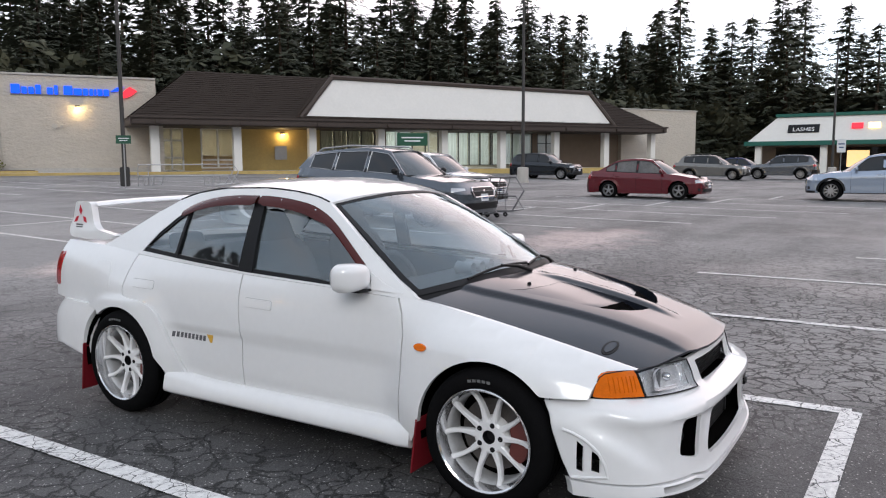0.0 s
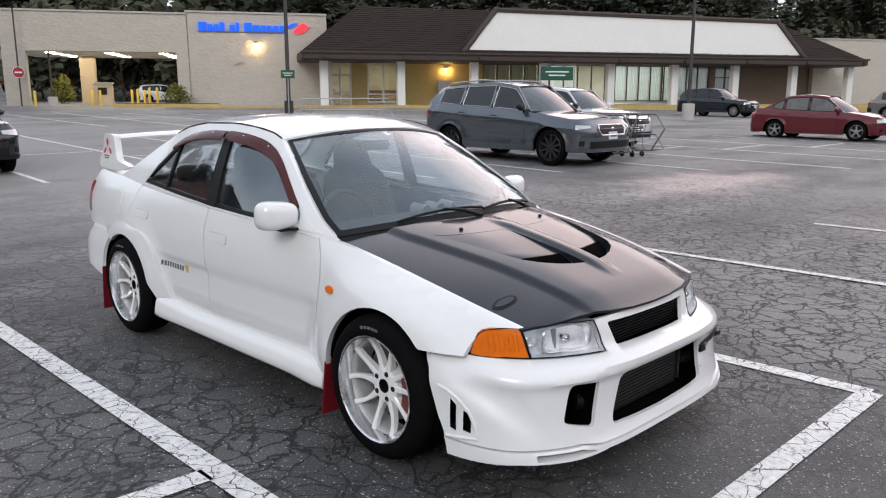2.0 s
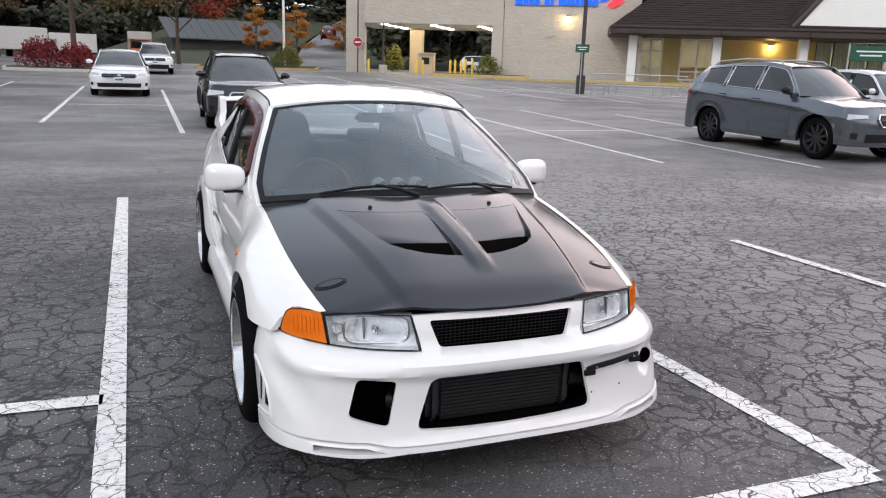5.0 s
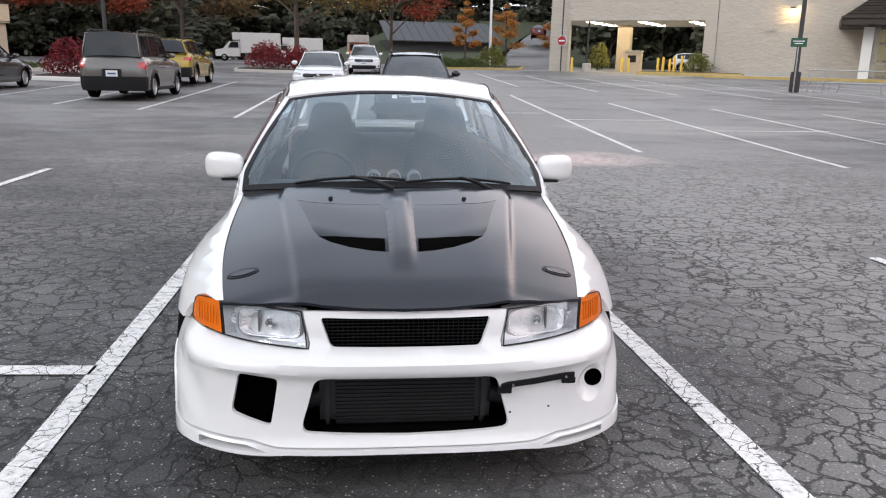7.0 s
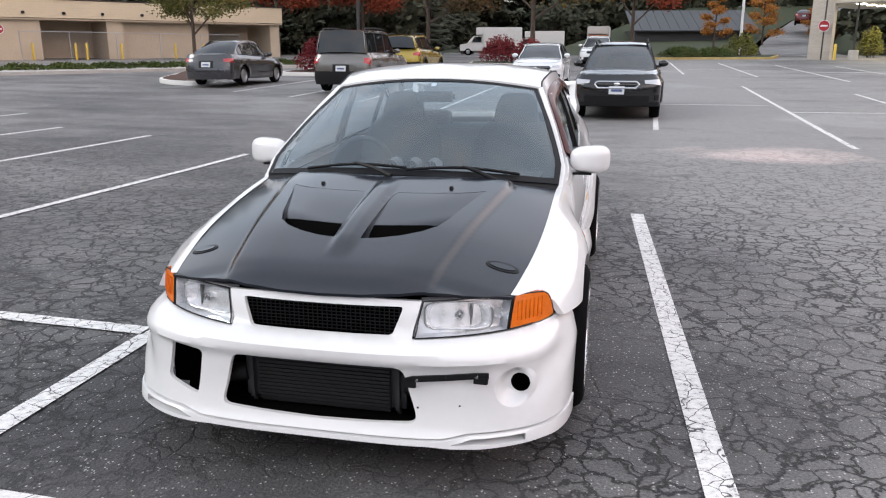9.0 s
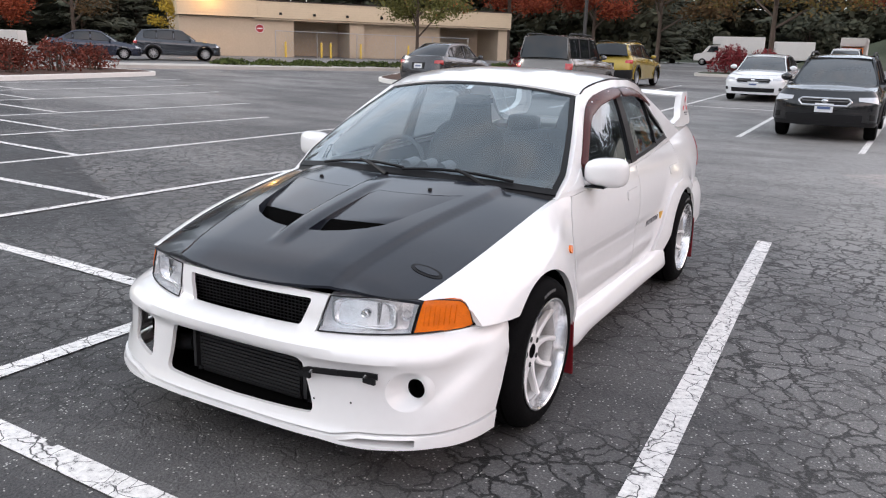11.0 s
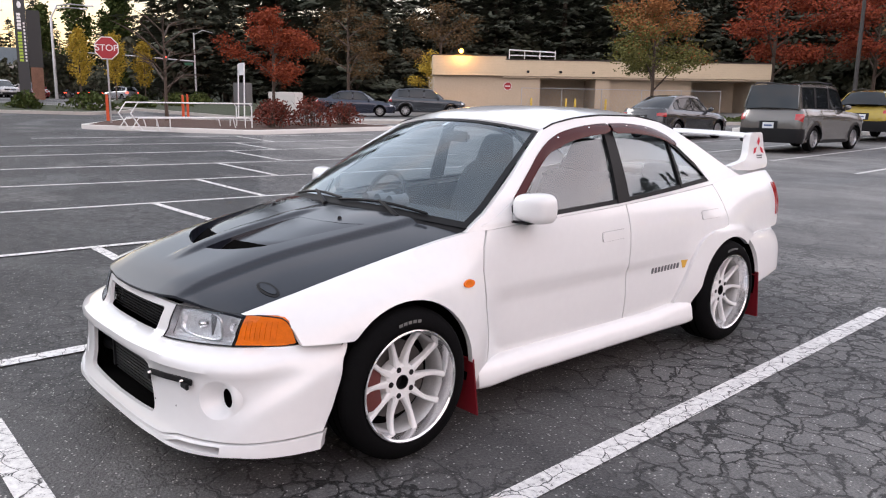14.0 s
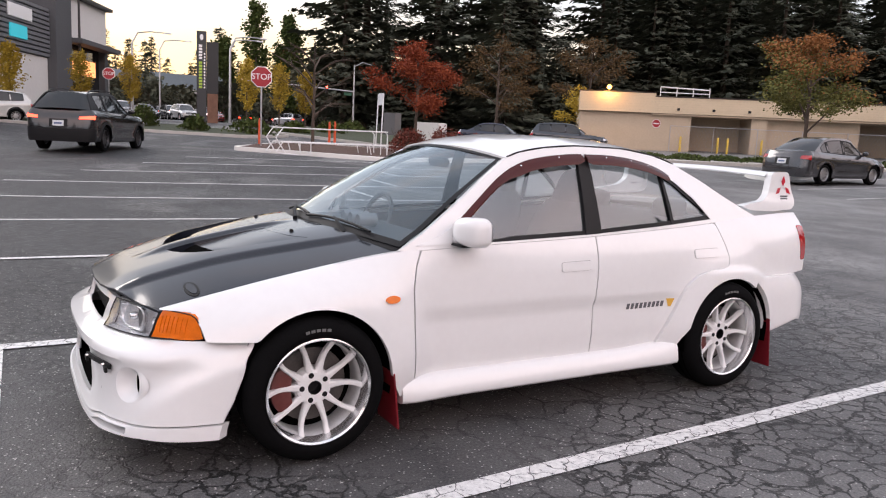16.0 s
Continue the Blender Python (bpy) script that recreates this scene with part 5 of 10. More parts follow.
M["barrel"] = mat("wheel_barrel", (0.50, 0.50, 0.50), 0.4, 0.3, vary=0.2, scale=20)
M["seamgrey"] = mat("handle_gasket", (0.42, 0.42, 0.42), 0.6, vary=0.1)
M["lining"] = mat("headliner_cloth", (0.22, 0.22, 0.22), 0.9, vary=0.08)
M["dash"] = mat("dash_plastic", (0.028, 0.030, 0.033), 0.7, vary=0.1)

hT = spl([(-0.66, 0.628), (-0.59, 0.652), (-0.45, 0.69), (-0.2, 0.752), (0.1, 0.812), (0.35, 0.852), (0.5, 0.868), (1.5, 0.905), (2.45, 0.955), (2.8, 0.985), (3.2, 1.0), (3.4, 0.985)])
hXT = spl([(-0.66, 0.618), (-0.59, 0.662), (-0.2, 0.715), (0.2, 0.732), (0.42, 0.738), (0.55, 0.770), (1.5, 0.758), (2.45, 0.712), (2.8, 0.69), (3.2, 0.655), (3.4, 0.61)])
hXS = spl([(-0.66, 0.745), (-0.4, 0.79), (0.0, 0.80), (0.5, 0.80), (1.5, 0.806), (2.2, 0.80), (2.8, 0.79), (3.1, 0.77), (3.4, 0.72)])
HUB, RF, RR, WB = 0.315, 0.340, 0.330, 2.51


def hS(y, z):
    """Half width of the body side."""
    t = hT(y)
    xs = hXS(y) - 0.03 * max(0.0, (0.42 - z) / 0.2) ** 1.5 - 0.014 * sstep(0.580, 0.555, z) * sstep(0.4, 0.6, y) * (1 - sstep(2.0, 2.2, y))
    k = max(0.0, (z - (t - 0.26)) / 0.26)
    x = xs - (xs - hXT(y)) * min(1.0, k) ** lerp(3.4, 2.3, sstep(0.15, 0.6, y))
    for yc, R, amp, w in ((0.0, RF, 0.078, 0.30), (WB, RR, 0.034, 0.24)):
        rho = math.hypot(y - yc, z - HUB)
        f = 1 - sstep(R - 0.01, R + w, rho)
        x += amp * f * sstep(0.06, 0.16, z) * (1 - 0.85 * sstep(t - 0.10, t, z))
    return x


fW = spl([(0.08, 0.830), (0.16, 0.838), (0.40, 0.842), (0.47, 0.846), (0.505, 0.842), (0.53, 0.826), (0.55, 0.819), (0.65, 0.822), (0.72, 0.79)])
fN = spl([(0.08, 3.7), (0.2, 3.7), (0.36, 3.4), (0.47, 3.1), (0.505, 2.8), (0.53, 2.5), (0.6, 2.42), (0.7, 2.3)])
fY = spl([(0.08, -0.78), (0.13, -0.822), (0.165, -0.842), (0.20, -0.838), (0.225, -0.824), (0.32, -0.811), (0.42, -0.814), (0.447, -0.823), (0.468, -0.842), (0.495, -0.843), (0.510, -0.830), (0.528, -0.780), (0.545, -0.763), (0.60, -0.752), (0.66, -0.732), (0.72, -0.70)])
FEND = -0.20


def nose(u, z, out=0.0):
    """Front end: u from -1 to 1 round the plan, z height."""
    a = abs(u) * math.pi / 2
    n, W, y0 = fN(z), fW(z) + out, fY(z) - out
    cx, cy = math.sin(a) ** (2 / n), math.cos(a) ** (2 / n)
    # flared blade that sweeps from the arch down to the lip's corner
    s = max(0.0, min(1.0, (abs(u) - 0.42) / 0.50))
    zr = lerp(0.20, 0.43, s)
    W += 0.018 * (1 - sstep(zr - 0.01, zr + 0.07, z)) * sstep(0.40, 0.62, abs(u)) - 0.012 * math.exp(-(((z - zr - 0.10) / 0.05) ** 2)) * sstep(0.45, 0.62, abs(u)) * (1 - sstep(0.80, 0.98, abs(u)))
    return (math.copysign(W * cx, u), FEND + (y0 - FEND) * cy, z)


def ux(x, z):
    """Plan parameter of the front end at half width x."""
    r = min(1.0, abs(x) / fW(z))
    return math.copysign(math.asin(r ** (fN(z) / 2)) * 2 / math.pi, x)


def uy(y, z):
    """Plan parameter of the front end at y, on the +x side."""
    r = max(0.0, min(1.0, (y - FEND) / (fY(z) - FEND)))
    return math.acos(r ** (fN(z) / 2)) * 2 / math.pi


def front_panel(name, pts, holes, material, parent, step=0.03, out=0.0, inward=0.03, label="", ring=True):
    """A piece of the front end. pts and holes are (x, z) points; a third value marks y instead of x."""

    def conv(poly):
        r = []
        for p in poly:
            r.append((math.copysign(uy(p[0], p[1]), p[2]) if len(p) == 3 else ux(p[0], p[1]), p[1] * 1.2))
        return r

    vs, fs = region(conv(pts), [conv(h) for h in holes], lambda u, z: nose(u, z / 1.2, out), step)
    if ring:
        vs, fs = rim(vs, fs, lambda p: Vector((p.x * (1 - 0.4 * inward), p.y + inward * (0.4 + 0.6 * (1 - min(1, abs(p.x) / 0.86) ** 4)), p.z)))
    return mesh_ob(name, vs, fs, material, parent, label, sharp=40)


def squared(bm):
    """Press a round bowl about the y axis into a rounded rectangle."""
    for v in bm.verts:
        r = math.hypot(v.co.x, v.co.z)
        if r > 1e-6:
            c, s = v.co.x / r, v.co.z / r
            k = (abs(c) ** 4.5 + abs(s) ** 4.5) ** (-1 / 4.5)
            k = 1 + (k - 1) * min(1.0, r / 0.05)
            v.co.x, v.co.z = v.co.x * k, v.co.z * k


def mirrored(poly):
    return [tuple([-p[0]] + list(p[1:])) if len(p) == 2 else (p[0], p[1], -p[2]) for p in reversed(poly)]


hC = spl([(-0.80, 0.650), (-0.745, 0.672), (-0.66, 0.715), (-0.5, 0.768), (-0.3, 0.822), (0.0, 0.880), (0.2, 0.915), (0.45, 0.945)])


def hoodz(x, y):
    t, c, w = hT(y), hC(y), hXT(y)
    k = abs(x) / w
    z = c - (c - t) * (0.10 * k * k + 0.90 * max(0.0, (min(1.1, k) - 0.36) / 0.64) ** 1.75)
    xr = lerp(0.365, 0.515, max(0, min(1, (y + 0.72) / 0.92)))
    z += 0.019 * (1 - sstep(xr - 0.014, xr + 0.016, abs(x))) * sstep(-0.76, -0.60, y) - 0.010 * sstep(-0.76, -0.60, y)
    z += 0.016 * (1 - sstep(0.022, 0.056, abs(x))) * (1 - sstep(0.0, 0.19, y)) * sstep(-0.60, -0.44, y)
    return z


VENT = [(0.052, -0.448), (0.12, -0.437), (0.20, -0.410), (0.27, -0.370), (0.318, -0.318), (0.345, -0.25), (0.375, -0.13), (0.408, 0.0), (0.436, 0.10), (0.39, 0.06), (0.33, 0.03), (0.25, 0.01), (0.15, 0.0), (0.075, 0.0), (0.060, -0.05), (0.055, -0.25)]


def vent_rear(x):
    return 0.10 * sstep(0.2, 0.43, abs(x)) + 0.0


def vent_drop(x, y):
    front = -0.448 + 1.05 * max(0, abs(x) - 0.05) ** 1.75
    return 0.046 * (1 - sstep(front - 0.03, front + 0.135, y)) + 0.014 * (1 - sstep(front + 0.10, vent_rear(x), y))

hRz = spl([(0.95, 1.322), (1.2, 1.375), (1.5, 1.402), (1.8, 1.398), (2.1, 1.365), (2.32, 1.318)])
hRW = spl([(0.4, 0.545), (1.06, 0.545), (1.3, 0.577), (1.7, 0.590), (2.0, 0.577), (2.3, 0.548), (2.8, 0.53)])
hZR = spl([(0.4, 1.335), (1.1, 1.330), (1.5, 1.355), (1.8, 1.350), (2.1, 1.315), (2.3, 1.275), (2.8, 1.26)])


hRE = spl([(0.98, 1.25), (1.07, 1.284), (1.16, 1.314), (1.3, 1.340), (1.5, 1.355), (1.8, 1.350), (2.05, 1.320), (2.25, 1.272), (2.4, 1.2)])


def hG(y, z):
    """Half width of the glasshouse."""
    b, r = hT(y), hZR(y)
    k = max(0.0, min(1.15, (z - b) / (r - b)))
    return lerp(hXT(y), hRW(y), k) + 0.012 * math.sin(math.pi * min(1, k))


def screen(a, v, out=0.0):
    """Windscreen: a from -1 to 1 across, v up."""
    y = lerp(0.225 + 0.20 * a * a, 0.985 + 0.085 * a * a, v)
    z = lerp(0.925 - 0.05 * a * a, 1.325 - 0.045 * a * a, v) + 0.035 * math.sin(math.pi * v) * (1 - 0.6 * a * a)
    ye, ze = lerp(0.425, 1.07, v), lerp(0.875, 1.28, v)
    x = a * (hG(ye, ze) - 0.014 - 0.022 * v)
    return (x, y - out * 0.5, z + out * 0.85)


def backlight(a, v, out=0.0):
    y = lerp(2.29 - 0.05 * a * a, 2.86 - 0.10 * a * a, v)
    z = lerp(1.320 - 0.05 * a * a, 1.005 - 0.01 * a * a, v) + 0.02 * math.sin(math.pi * v)
    ye, ze = lerp(2.26, 2.78, v), lerp(1.27, 0.99, v)
    return (a * (hG(ye, ze) - 0.02), y + out * 0.5, z + out * 0.8)


def build_wheel(car, x, y, s):
    wh = new("wheel")
    wh.parent = car
    wh.matrix_basis = pose(x, y, 0.314, 0, 0, 0)
    h = 0.112
    bm = bmesh.new()
    lathe(bm, [(-h * 0.85, 0.222), (-h * 0.97, 0.234), (-h, 0.252), (-h * 0.96, 0.270), (-h * 0.86, 0.290), (-h * 0.70, 0.302), (-h * 0.50, 0.3085), (h * 0.50, 0.3085), (h * 0.70, 0.302), (h * 0.86, 0.290), (h * 0.96, 0.270), (h, 0.250), (h * 0.98, 0.238), (h * 0.92, 0.228), (h * 0.8, 0.220)], 64)
    # tread grooves: near-black rings painted for the shade in the hollows
    ty = part("tyre", bm, M["rubber"], wh)
    for gx in (-0.045, 0.0, 0.045):
        bm = bmesh.new()
        lathe(bm, [(gx - 0.006, 0.3087), (gx, 0.3090), (gx + 0.006, 0.3087)], 56)
        part("tread_groove", bm, M["shadow"], ty)
    # raised sidewall lettering, as short bars along the top
    for k in range(5):
        bm = bmesh.new()
        xs = (s * (h + 0.0002), s * (h + 0.0012))
        box(bm, min(xs), max(xs), -0.0085, 0.0085, 0.256, 0.268, m=Matrix.Rotation((k - 2) * 0.088 + s * 0.05, 4, "X"))
        part("sidewall_mark", bm, M["sidemark"], ty)
    o = s * h
    bm = bmesh.new()
    lathe(bm, [(o * 0.93, 0.226), (o * 0.985, 0.2275), (o * 1.0, 0.223), (o * 0.95, 0.216), (o * 0.80, 0.2125), (o * 0.62, 0.2085), (o * 0.40, 0.205)], 64)
    part("rim_lip", bm, M["lip"], wh, "polished outer lip")
    bm = bmesh.new()
    lathe(bm, [(o * 0.50, 0.206), (o * 0.42, 0.200), (o * 0.2, 0.196), (-o * 0.9, 0.200)], 48)
    part("rim_barrel", bm, M["barrel"], wh, "dull grey inner barrel")
    bm = bmesh.new()
    disc(bm, -o * 0.42, 0.199, 40)
    part("dust_shield", bm, M["shadow"], wh)
    bm = bmesh.new()
    hx = o * 0.42
    # hub face with raised pad
    lathe(bm, [(hx, 0.030), (hx, 0.064), (hx - s * 0.008, 0.075), (hx - s * 0.03, 0.082), (hx - s * 0.06, 0.084)], 30)
    # ten curved spokes in five pairs
    for k in range(10):
        pair, q = divmod(k, 2)
        sg = -1 if q == 0 else 1
        base = 2 * math.pi * pair / 5 + 0.31
        secs = []
        for j in range(9):
            v = j / 8
            r = lerp(0.060, 0.2075, v)
            ang = base + sg * (0.30 + 0.06 * v - 0.10 * math.sin(math.pi * v) * 0.5)
            w = lerp(0.0165, 0.0098, min(1, v * 2.0)) + 0.003 * max(0, v - 0.80) / 0.20
            xo = hx + s * (0.020 * v**2.2 - 0.004 * math.sin(v * math.pi))
            dep = lerp(0.034, 0.026, v)
            c, sn = math.cos(ang), math.sin(ang)
            row = []
            for tx, nx in ((-w, dep), (-w, 0.006), (-w * 0.55, 0.0), (w * 0.55, 0.0), (w, 0.006), (w, dep)):
                row.append(bm.verts.new((xo - s * nx, c * r - sn * tx, sn * r + c * tx)))
            secs.append(row)
        for a, b in zip(secs, secs[1:]):
            for i in range(6):
                bm.faces.new((a[i], a[(i + 1) % 6], b[(i + 1) % 6], b[i]))
    part("rim", bm, M["rimwhite"], wh, "white ten-spoke rim")
    bm = bmesh.new()
    lathe(bm, [(hx - s * 0.045, 0.001), (hx - s * 0.04, 0.030), (hx + s * 0.001, 0.0305)], 20)
    part("hub_bore", bm, M["black"], wh)
    for k in range(5):
        a = 2 * math.pi * k / 5 + 0.62
        bm = bmesh.new()
        lathe(bm, [(hx + s * 0.0012, 0.0005), (hx + s * 0.0015, 0.0115), (hx - s * 0.004, 0.013)], 12, centre=(0, 0.0555 * math.cos(a), 0.0555 * math.sin(a)))
        part("lug_hole", bm, M["black"], wh)
    bm = bmesh.new()
    lathe(bm, [(-o * 0.1, 0.06), (-o * 0.1, 0.158), (-o * 0.35, 0.158), (-o * 0.35, 0.06)], 40)
    part("brake_disc", bm, M["rotor"], wh)
    bm = bmesh.new()
    rows = []
    cen = math.pi  # caliper sits ahead of the axle
    for k in range(13):
        a = cen - 0.62 + 1.24 * k / 12
        row = []
        e = 0.012 * (abs(k - 6) / 6) ** 3
        for xx, r in ((0.10, 0.102 + e), (0.30, 0.100 + e), (0.34, 0.115), (0.34, 0.165), (0.28, 0.182 - e), (-0.5, 0.182 - e), (-0.5, 0.165), (0.02, 0.165), (0.02, 0.115)):
            row.append(bm.verts.new((o * xx, r * math.cos(a), r * math.sin(a))))
        rows.append(row)
    for a, b in zip(rows, rows[1:]):
        for i in range(9):
            bm.faces.new((a[i], a[(i + 1) % 9], b[(i + 1) % 9], b[i]))
    bm.faces.new(rows[0])
    bm.faces.new(rows[-1][::-1])
    part("brake_caliper", bm, M["caliper"], wh, "red brake caliper")
    return wh


def side_panel(car, name, poly, s, step=0.045, fn=hS, holes=(), material=None, out=0.0, depth=0.025, label=""):
    vs, fs = region(poly, list(holes), lambda y, z: (s * (fn(y, z) + out), y, z), step)
    if s < 0:
        fs = [tuple(reversed(f)) for f in fs]
    vs, fs = rim(vs, fs, lambda p: Vector((p.x - s * depth, p.y, p.z)))
    return mesh_ob(name, vs, fs, material or M["white"], car, label, sharp=40)


def arc(yc, R, a0, a1, n=16):
    return [(yc + R * math.cos(radians(lerp(a0, a1, k / n))), HUB + R * math.sin(radians(lerp(a0, a1, k / n)))) for k in range(n + 1)]


def along(f, y0, y1, dz=0.0, n=10):
    return [(lerp(y0, y1, k / n), f(lerp(y0, y1, k / n)) + dz) for k in range(n + 1)]


zarch = spl([(1.9, 0.72), (2.45, 0.716), (2.64, 0.708), (2.84, 0.64), (3.0, 0.56)])


def build_hero():
    car = thing("sports_sedan", "white sports sedan with matt black vented bonnet and rear wing", "car", pose(0.012, 0, 0, 0, 0, 0.65))
    white, black = M["white"], M["black"]

    # front bumper
    grille = rounded([(-0.294, 0.631), (0.294, 0.631), (0.258, 0.534), (-0.258, 0.534)], 0.016)
    mouth = rounded([(-0.308, 0.446), (0.308, 0.446), (0.362, 0.250), (0.0, 0.236), (-0.362, 0.250)], 0.035)
    duct = rounded([(-0.568, 0.455), (-0.432, 0.442), (-0.462, 0.268), (-0.600, 0.308)], 0.022)
    fog = [(0.678 + 0.068 * math.cos(k * math.pi / 14), 0.368 + 0.070 * math.sin(k * math.pi / 14)) for k in range(28)]
    half = [(0.0, 0.201), (0.3, 0.202), (0.44, 0.204), (0.53, 0.221), (0.64, 0.224), (0.74, 0.227), (-0.62, 0.228, 1), (-0.388, 0.228, 1), (-0.352, 0.30, 1), (-0.315, 0.40, 1), (-0.278, 0.50, 1), (-0.262, 0.540, 1), (-0.35, 0.541, 1), (-0.44, 0.542, 1), (0.70, 0.538), (0.64, 0.534), (0.48, 0.529), (0.330, 0.526), (0.339, 0.59), (0.352, 0.648), (0.25, 0.653), (0.12, 0.657), (0.0, 0.658)]
    outline = half + [p for p in mirrored(half)[1:-1]]
    vents = []
    for ya, yb, lo, hi in ((-0.441, -0.412, 0.262, 0.386), (-0.507, -0.472, 0.266, 0.352)):
        vents.append([(ya, lo, -1), (yb, lo + 0.006, -1), (yb, hi, -1), (ya, hi - 0.022, -1)])
    bumper = front_panel("front_bumper", outline, [grille, mouth, duct, fog] + vents, white, car, 0.026, inward=0.016)
    liph = [(0.0, 0.178), (0.25, 0.178), (0.40, 0.179), (0.47, 0.174), (0.56, 0.172), (0.66, 0.175), (0.75, 0.180), (-0.62, 0.174, 1), (-0.40, 0.162, 1), (-0.388, 0.222, 1), (-0.62, 0.222, 1), (0.74, 0.221), (0.64, 0.218), (0.53, 0.215), (0.44, 0.198), (0.3, 0.196), (0.0, 0.195)]
    slots = [rounded([(q * 0.47, 0.186), (q * 0.705, 0.186), (q * 0.705, 0.211), (q * 0.54, 0.207)], 0.005, 2) for q in (1, -1)]
    front_panel("front_lip", liph + mirrored(liph)[1:-1], slots, white, car, 0.03, out=0.006, inward=0.09)
    # raised bead round the side vents
    bm = bmesh.new()
    tube(bm, [Vector(nose(-uy(y, z), z, 0.0005)) for y, z in ((-0.352, 0.425), (-0.395, 0.415), (-0.445, 0.392), (-0.493, 0.352), (-0.522, 0.300), (-0.534, 0.252), (-0.46, 0.242), (-0.392, 0.234))], 0.007, 8)
    part("vent_surround", bm, white, bumper)
    # fog lamp dish on the bumper's other face
    rings = []
    for j in range(9):
        v = j / 8
        ring = []
        for k in range(28):
            w = k * math.pi / 14
            r1 = lerp(0.068, 0.033, v)
            x, z = lerp(0.678, 0.690, v) + r1 * math.cos(w), lerp(0.368, 0.373, v) + r1 * 1.03 * math.sin(w)
            ys = nose(ux(x, z), z, -0.001)[1]
            ring.append((x, lerp(ys, -0.672, sstep(0, 1, v) ** 0.8), z))
        rings += ring
    mesh_ob("fog_bezel", rings, [(j * 28 + k, j * 28 + (k + 1) % 28, (j + 1) * 28 + (k + 1) % 28, (j + 1) * 28 + k) for j in range(8) for k in range(28)], white, bumper)
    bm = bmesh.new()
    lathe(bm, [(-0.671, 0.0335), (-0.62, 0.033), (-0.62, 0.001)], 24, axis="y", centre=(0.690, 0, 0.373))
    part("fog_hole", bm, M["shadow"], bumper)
    # shroud behind the mouth, closed below and at the sides; shade in its near-black colour
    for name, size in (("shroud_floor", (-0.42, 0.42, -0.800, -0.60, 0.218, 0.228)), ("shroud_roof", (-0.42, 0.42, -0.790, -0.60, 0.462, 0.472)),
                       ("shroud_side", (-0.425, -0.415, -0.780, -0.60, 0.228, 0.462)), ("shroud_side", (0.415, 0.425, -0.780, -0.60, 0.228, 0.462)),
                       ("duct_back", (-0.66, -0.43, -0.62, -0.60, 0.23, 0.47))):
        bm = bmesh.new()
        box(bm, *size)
        part(name, bm, M["shadow"], bumper, "near-black shroud round the bumper openings")
    # intercooler and grille backs
    ic = new("intercooler")
    ic.parent = car
    boxpart("core", (-0.245, 0.245, -0.735, -0.70, 0.24, 0.46), M["core"], ic)
    for k in range(15):
        z = 0.252 + k * 0.0142
        boxpart("fin", (-0.245, 0.245, -0.742, -0.735, z, z + 0.006), M["core"], ic, 0)
    for q in (-1, 1):
        boxpart("end_tank", (min(q * 0.245, q * 0.30), max(q * 0.245, q * 0.30), -0.745, -0.68, 0.235, 0.465), M["darkalloy"], ic, 0.02)
        bm = bmesh.new()
        tube(bm, [(q * 0.30, -0.71, 0.34), (q * 0.37, -0.72, 0.33), (q * 0.43, -0.68, 0.33)], 0.034, 14)
        part("hose", bm, black, ic)
    # near-black blocks fill the body, with shade in their colour
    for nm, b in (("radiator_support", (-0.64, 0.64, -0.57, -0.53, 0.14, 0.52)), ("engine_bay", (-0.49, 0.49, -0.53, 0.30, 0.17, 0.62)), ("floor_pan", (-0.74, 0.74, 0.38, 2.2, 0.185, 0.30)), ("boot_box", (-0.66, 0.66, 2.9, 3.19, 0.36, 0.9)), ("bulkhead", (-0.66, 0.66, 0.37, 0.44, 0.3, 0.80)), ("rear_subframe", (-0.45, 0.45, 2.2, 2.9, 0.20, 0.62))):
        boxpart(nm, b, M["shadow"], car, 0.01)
    # upper grille mesh: thin crossing bars
    bm = bmesh.new()
    for k in range(34):
        x = -0.29 + k * 0.0175
        box(bm, x, x + 0.003, -0.708, -0.704, 0.522, 0.645)
    for k in range(10):
        z = 0.527 + k * 0.0125
        box(bm, -0.30, 0.30, -0.712, -0.708, z, z + 0.003)
    part("grille_mesh", bm, black, car, smooth=False)
    # headlights and corner lamps
    for q in (1, -1):
        cover = [(0.337, 0.531), (0.48, 0.535), (0.632, 0.540), (0.638, 0.60), (0.645, 0.651), (0.50, 0.654), (0.358, 0.649), (0.345, 0.59)]
        cov = cover if q > 0 else mirrored(cover)
        hl = new("headlight")
        hl.parent = car
        ln = front_panel("lens", cov, [], M["lens"], hl, 0.05, out=0.002, ring=False)
        ln.visible_shadow = False
        front_panel("housing", rounded(cov, 0.004, 1), [], M["housing"], hl, 0.05, out=-0.042, inward=0.0, ring=False)
        # walls between lens and housing
        loop = dense(cov, 0.04)
        a = [nose(ux(x, z), z, -0.001) for x, z in loop]
        b = [nose(ux(x, z), z, -0.042) for x, z in loop]
        n = len(loop)
        mesh_ob("bezel", a + b, [(k, (k + 1) % n, n + (k + 1) % n, n + k) for k in range(n)], M["housing"], hl)
        cpt = Vector(nose(ux(q * 0.492, 0.592), 0.592, -0.036))
        bm = bmesh.new()
        lathe(bm, [(0.050, 0.004), (0.047, 0.02), (0.036, 0.036), (0.016, 0.047), (-0.002, 0.053), (-0.004, 0.056)], 36, axis="y")
        squared(bm)
        r1 = part("reflector", bm, M["reflector"], hl)
        r1.matrix_basis = Matrix.Translation(cpt + Vector((0, -0.010, 0))) @ Euler((0, 0, radians(q * 15))).to_matrix().to_4x4() @ Matrix.Diagonal((2.0, 1, 0.88, 1))
        bm = bmesh.new()
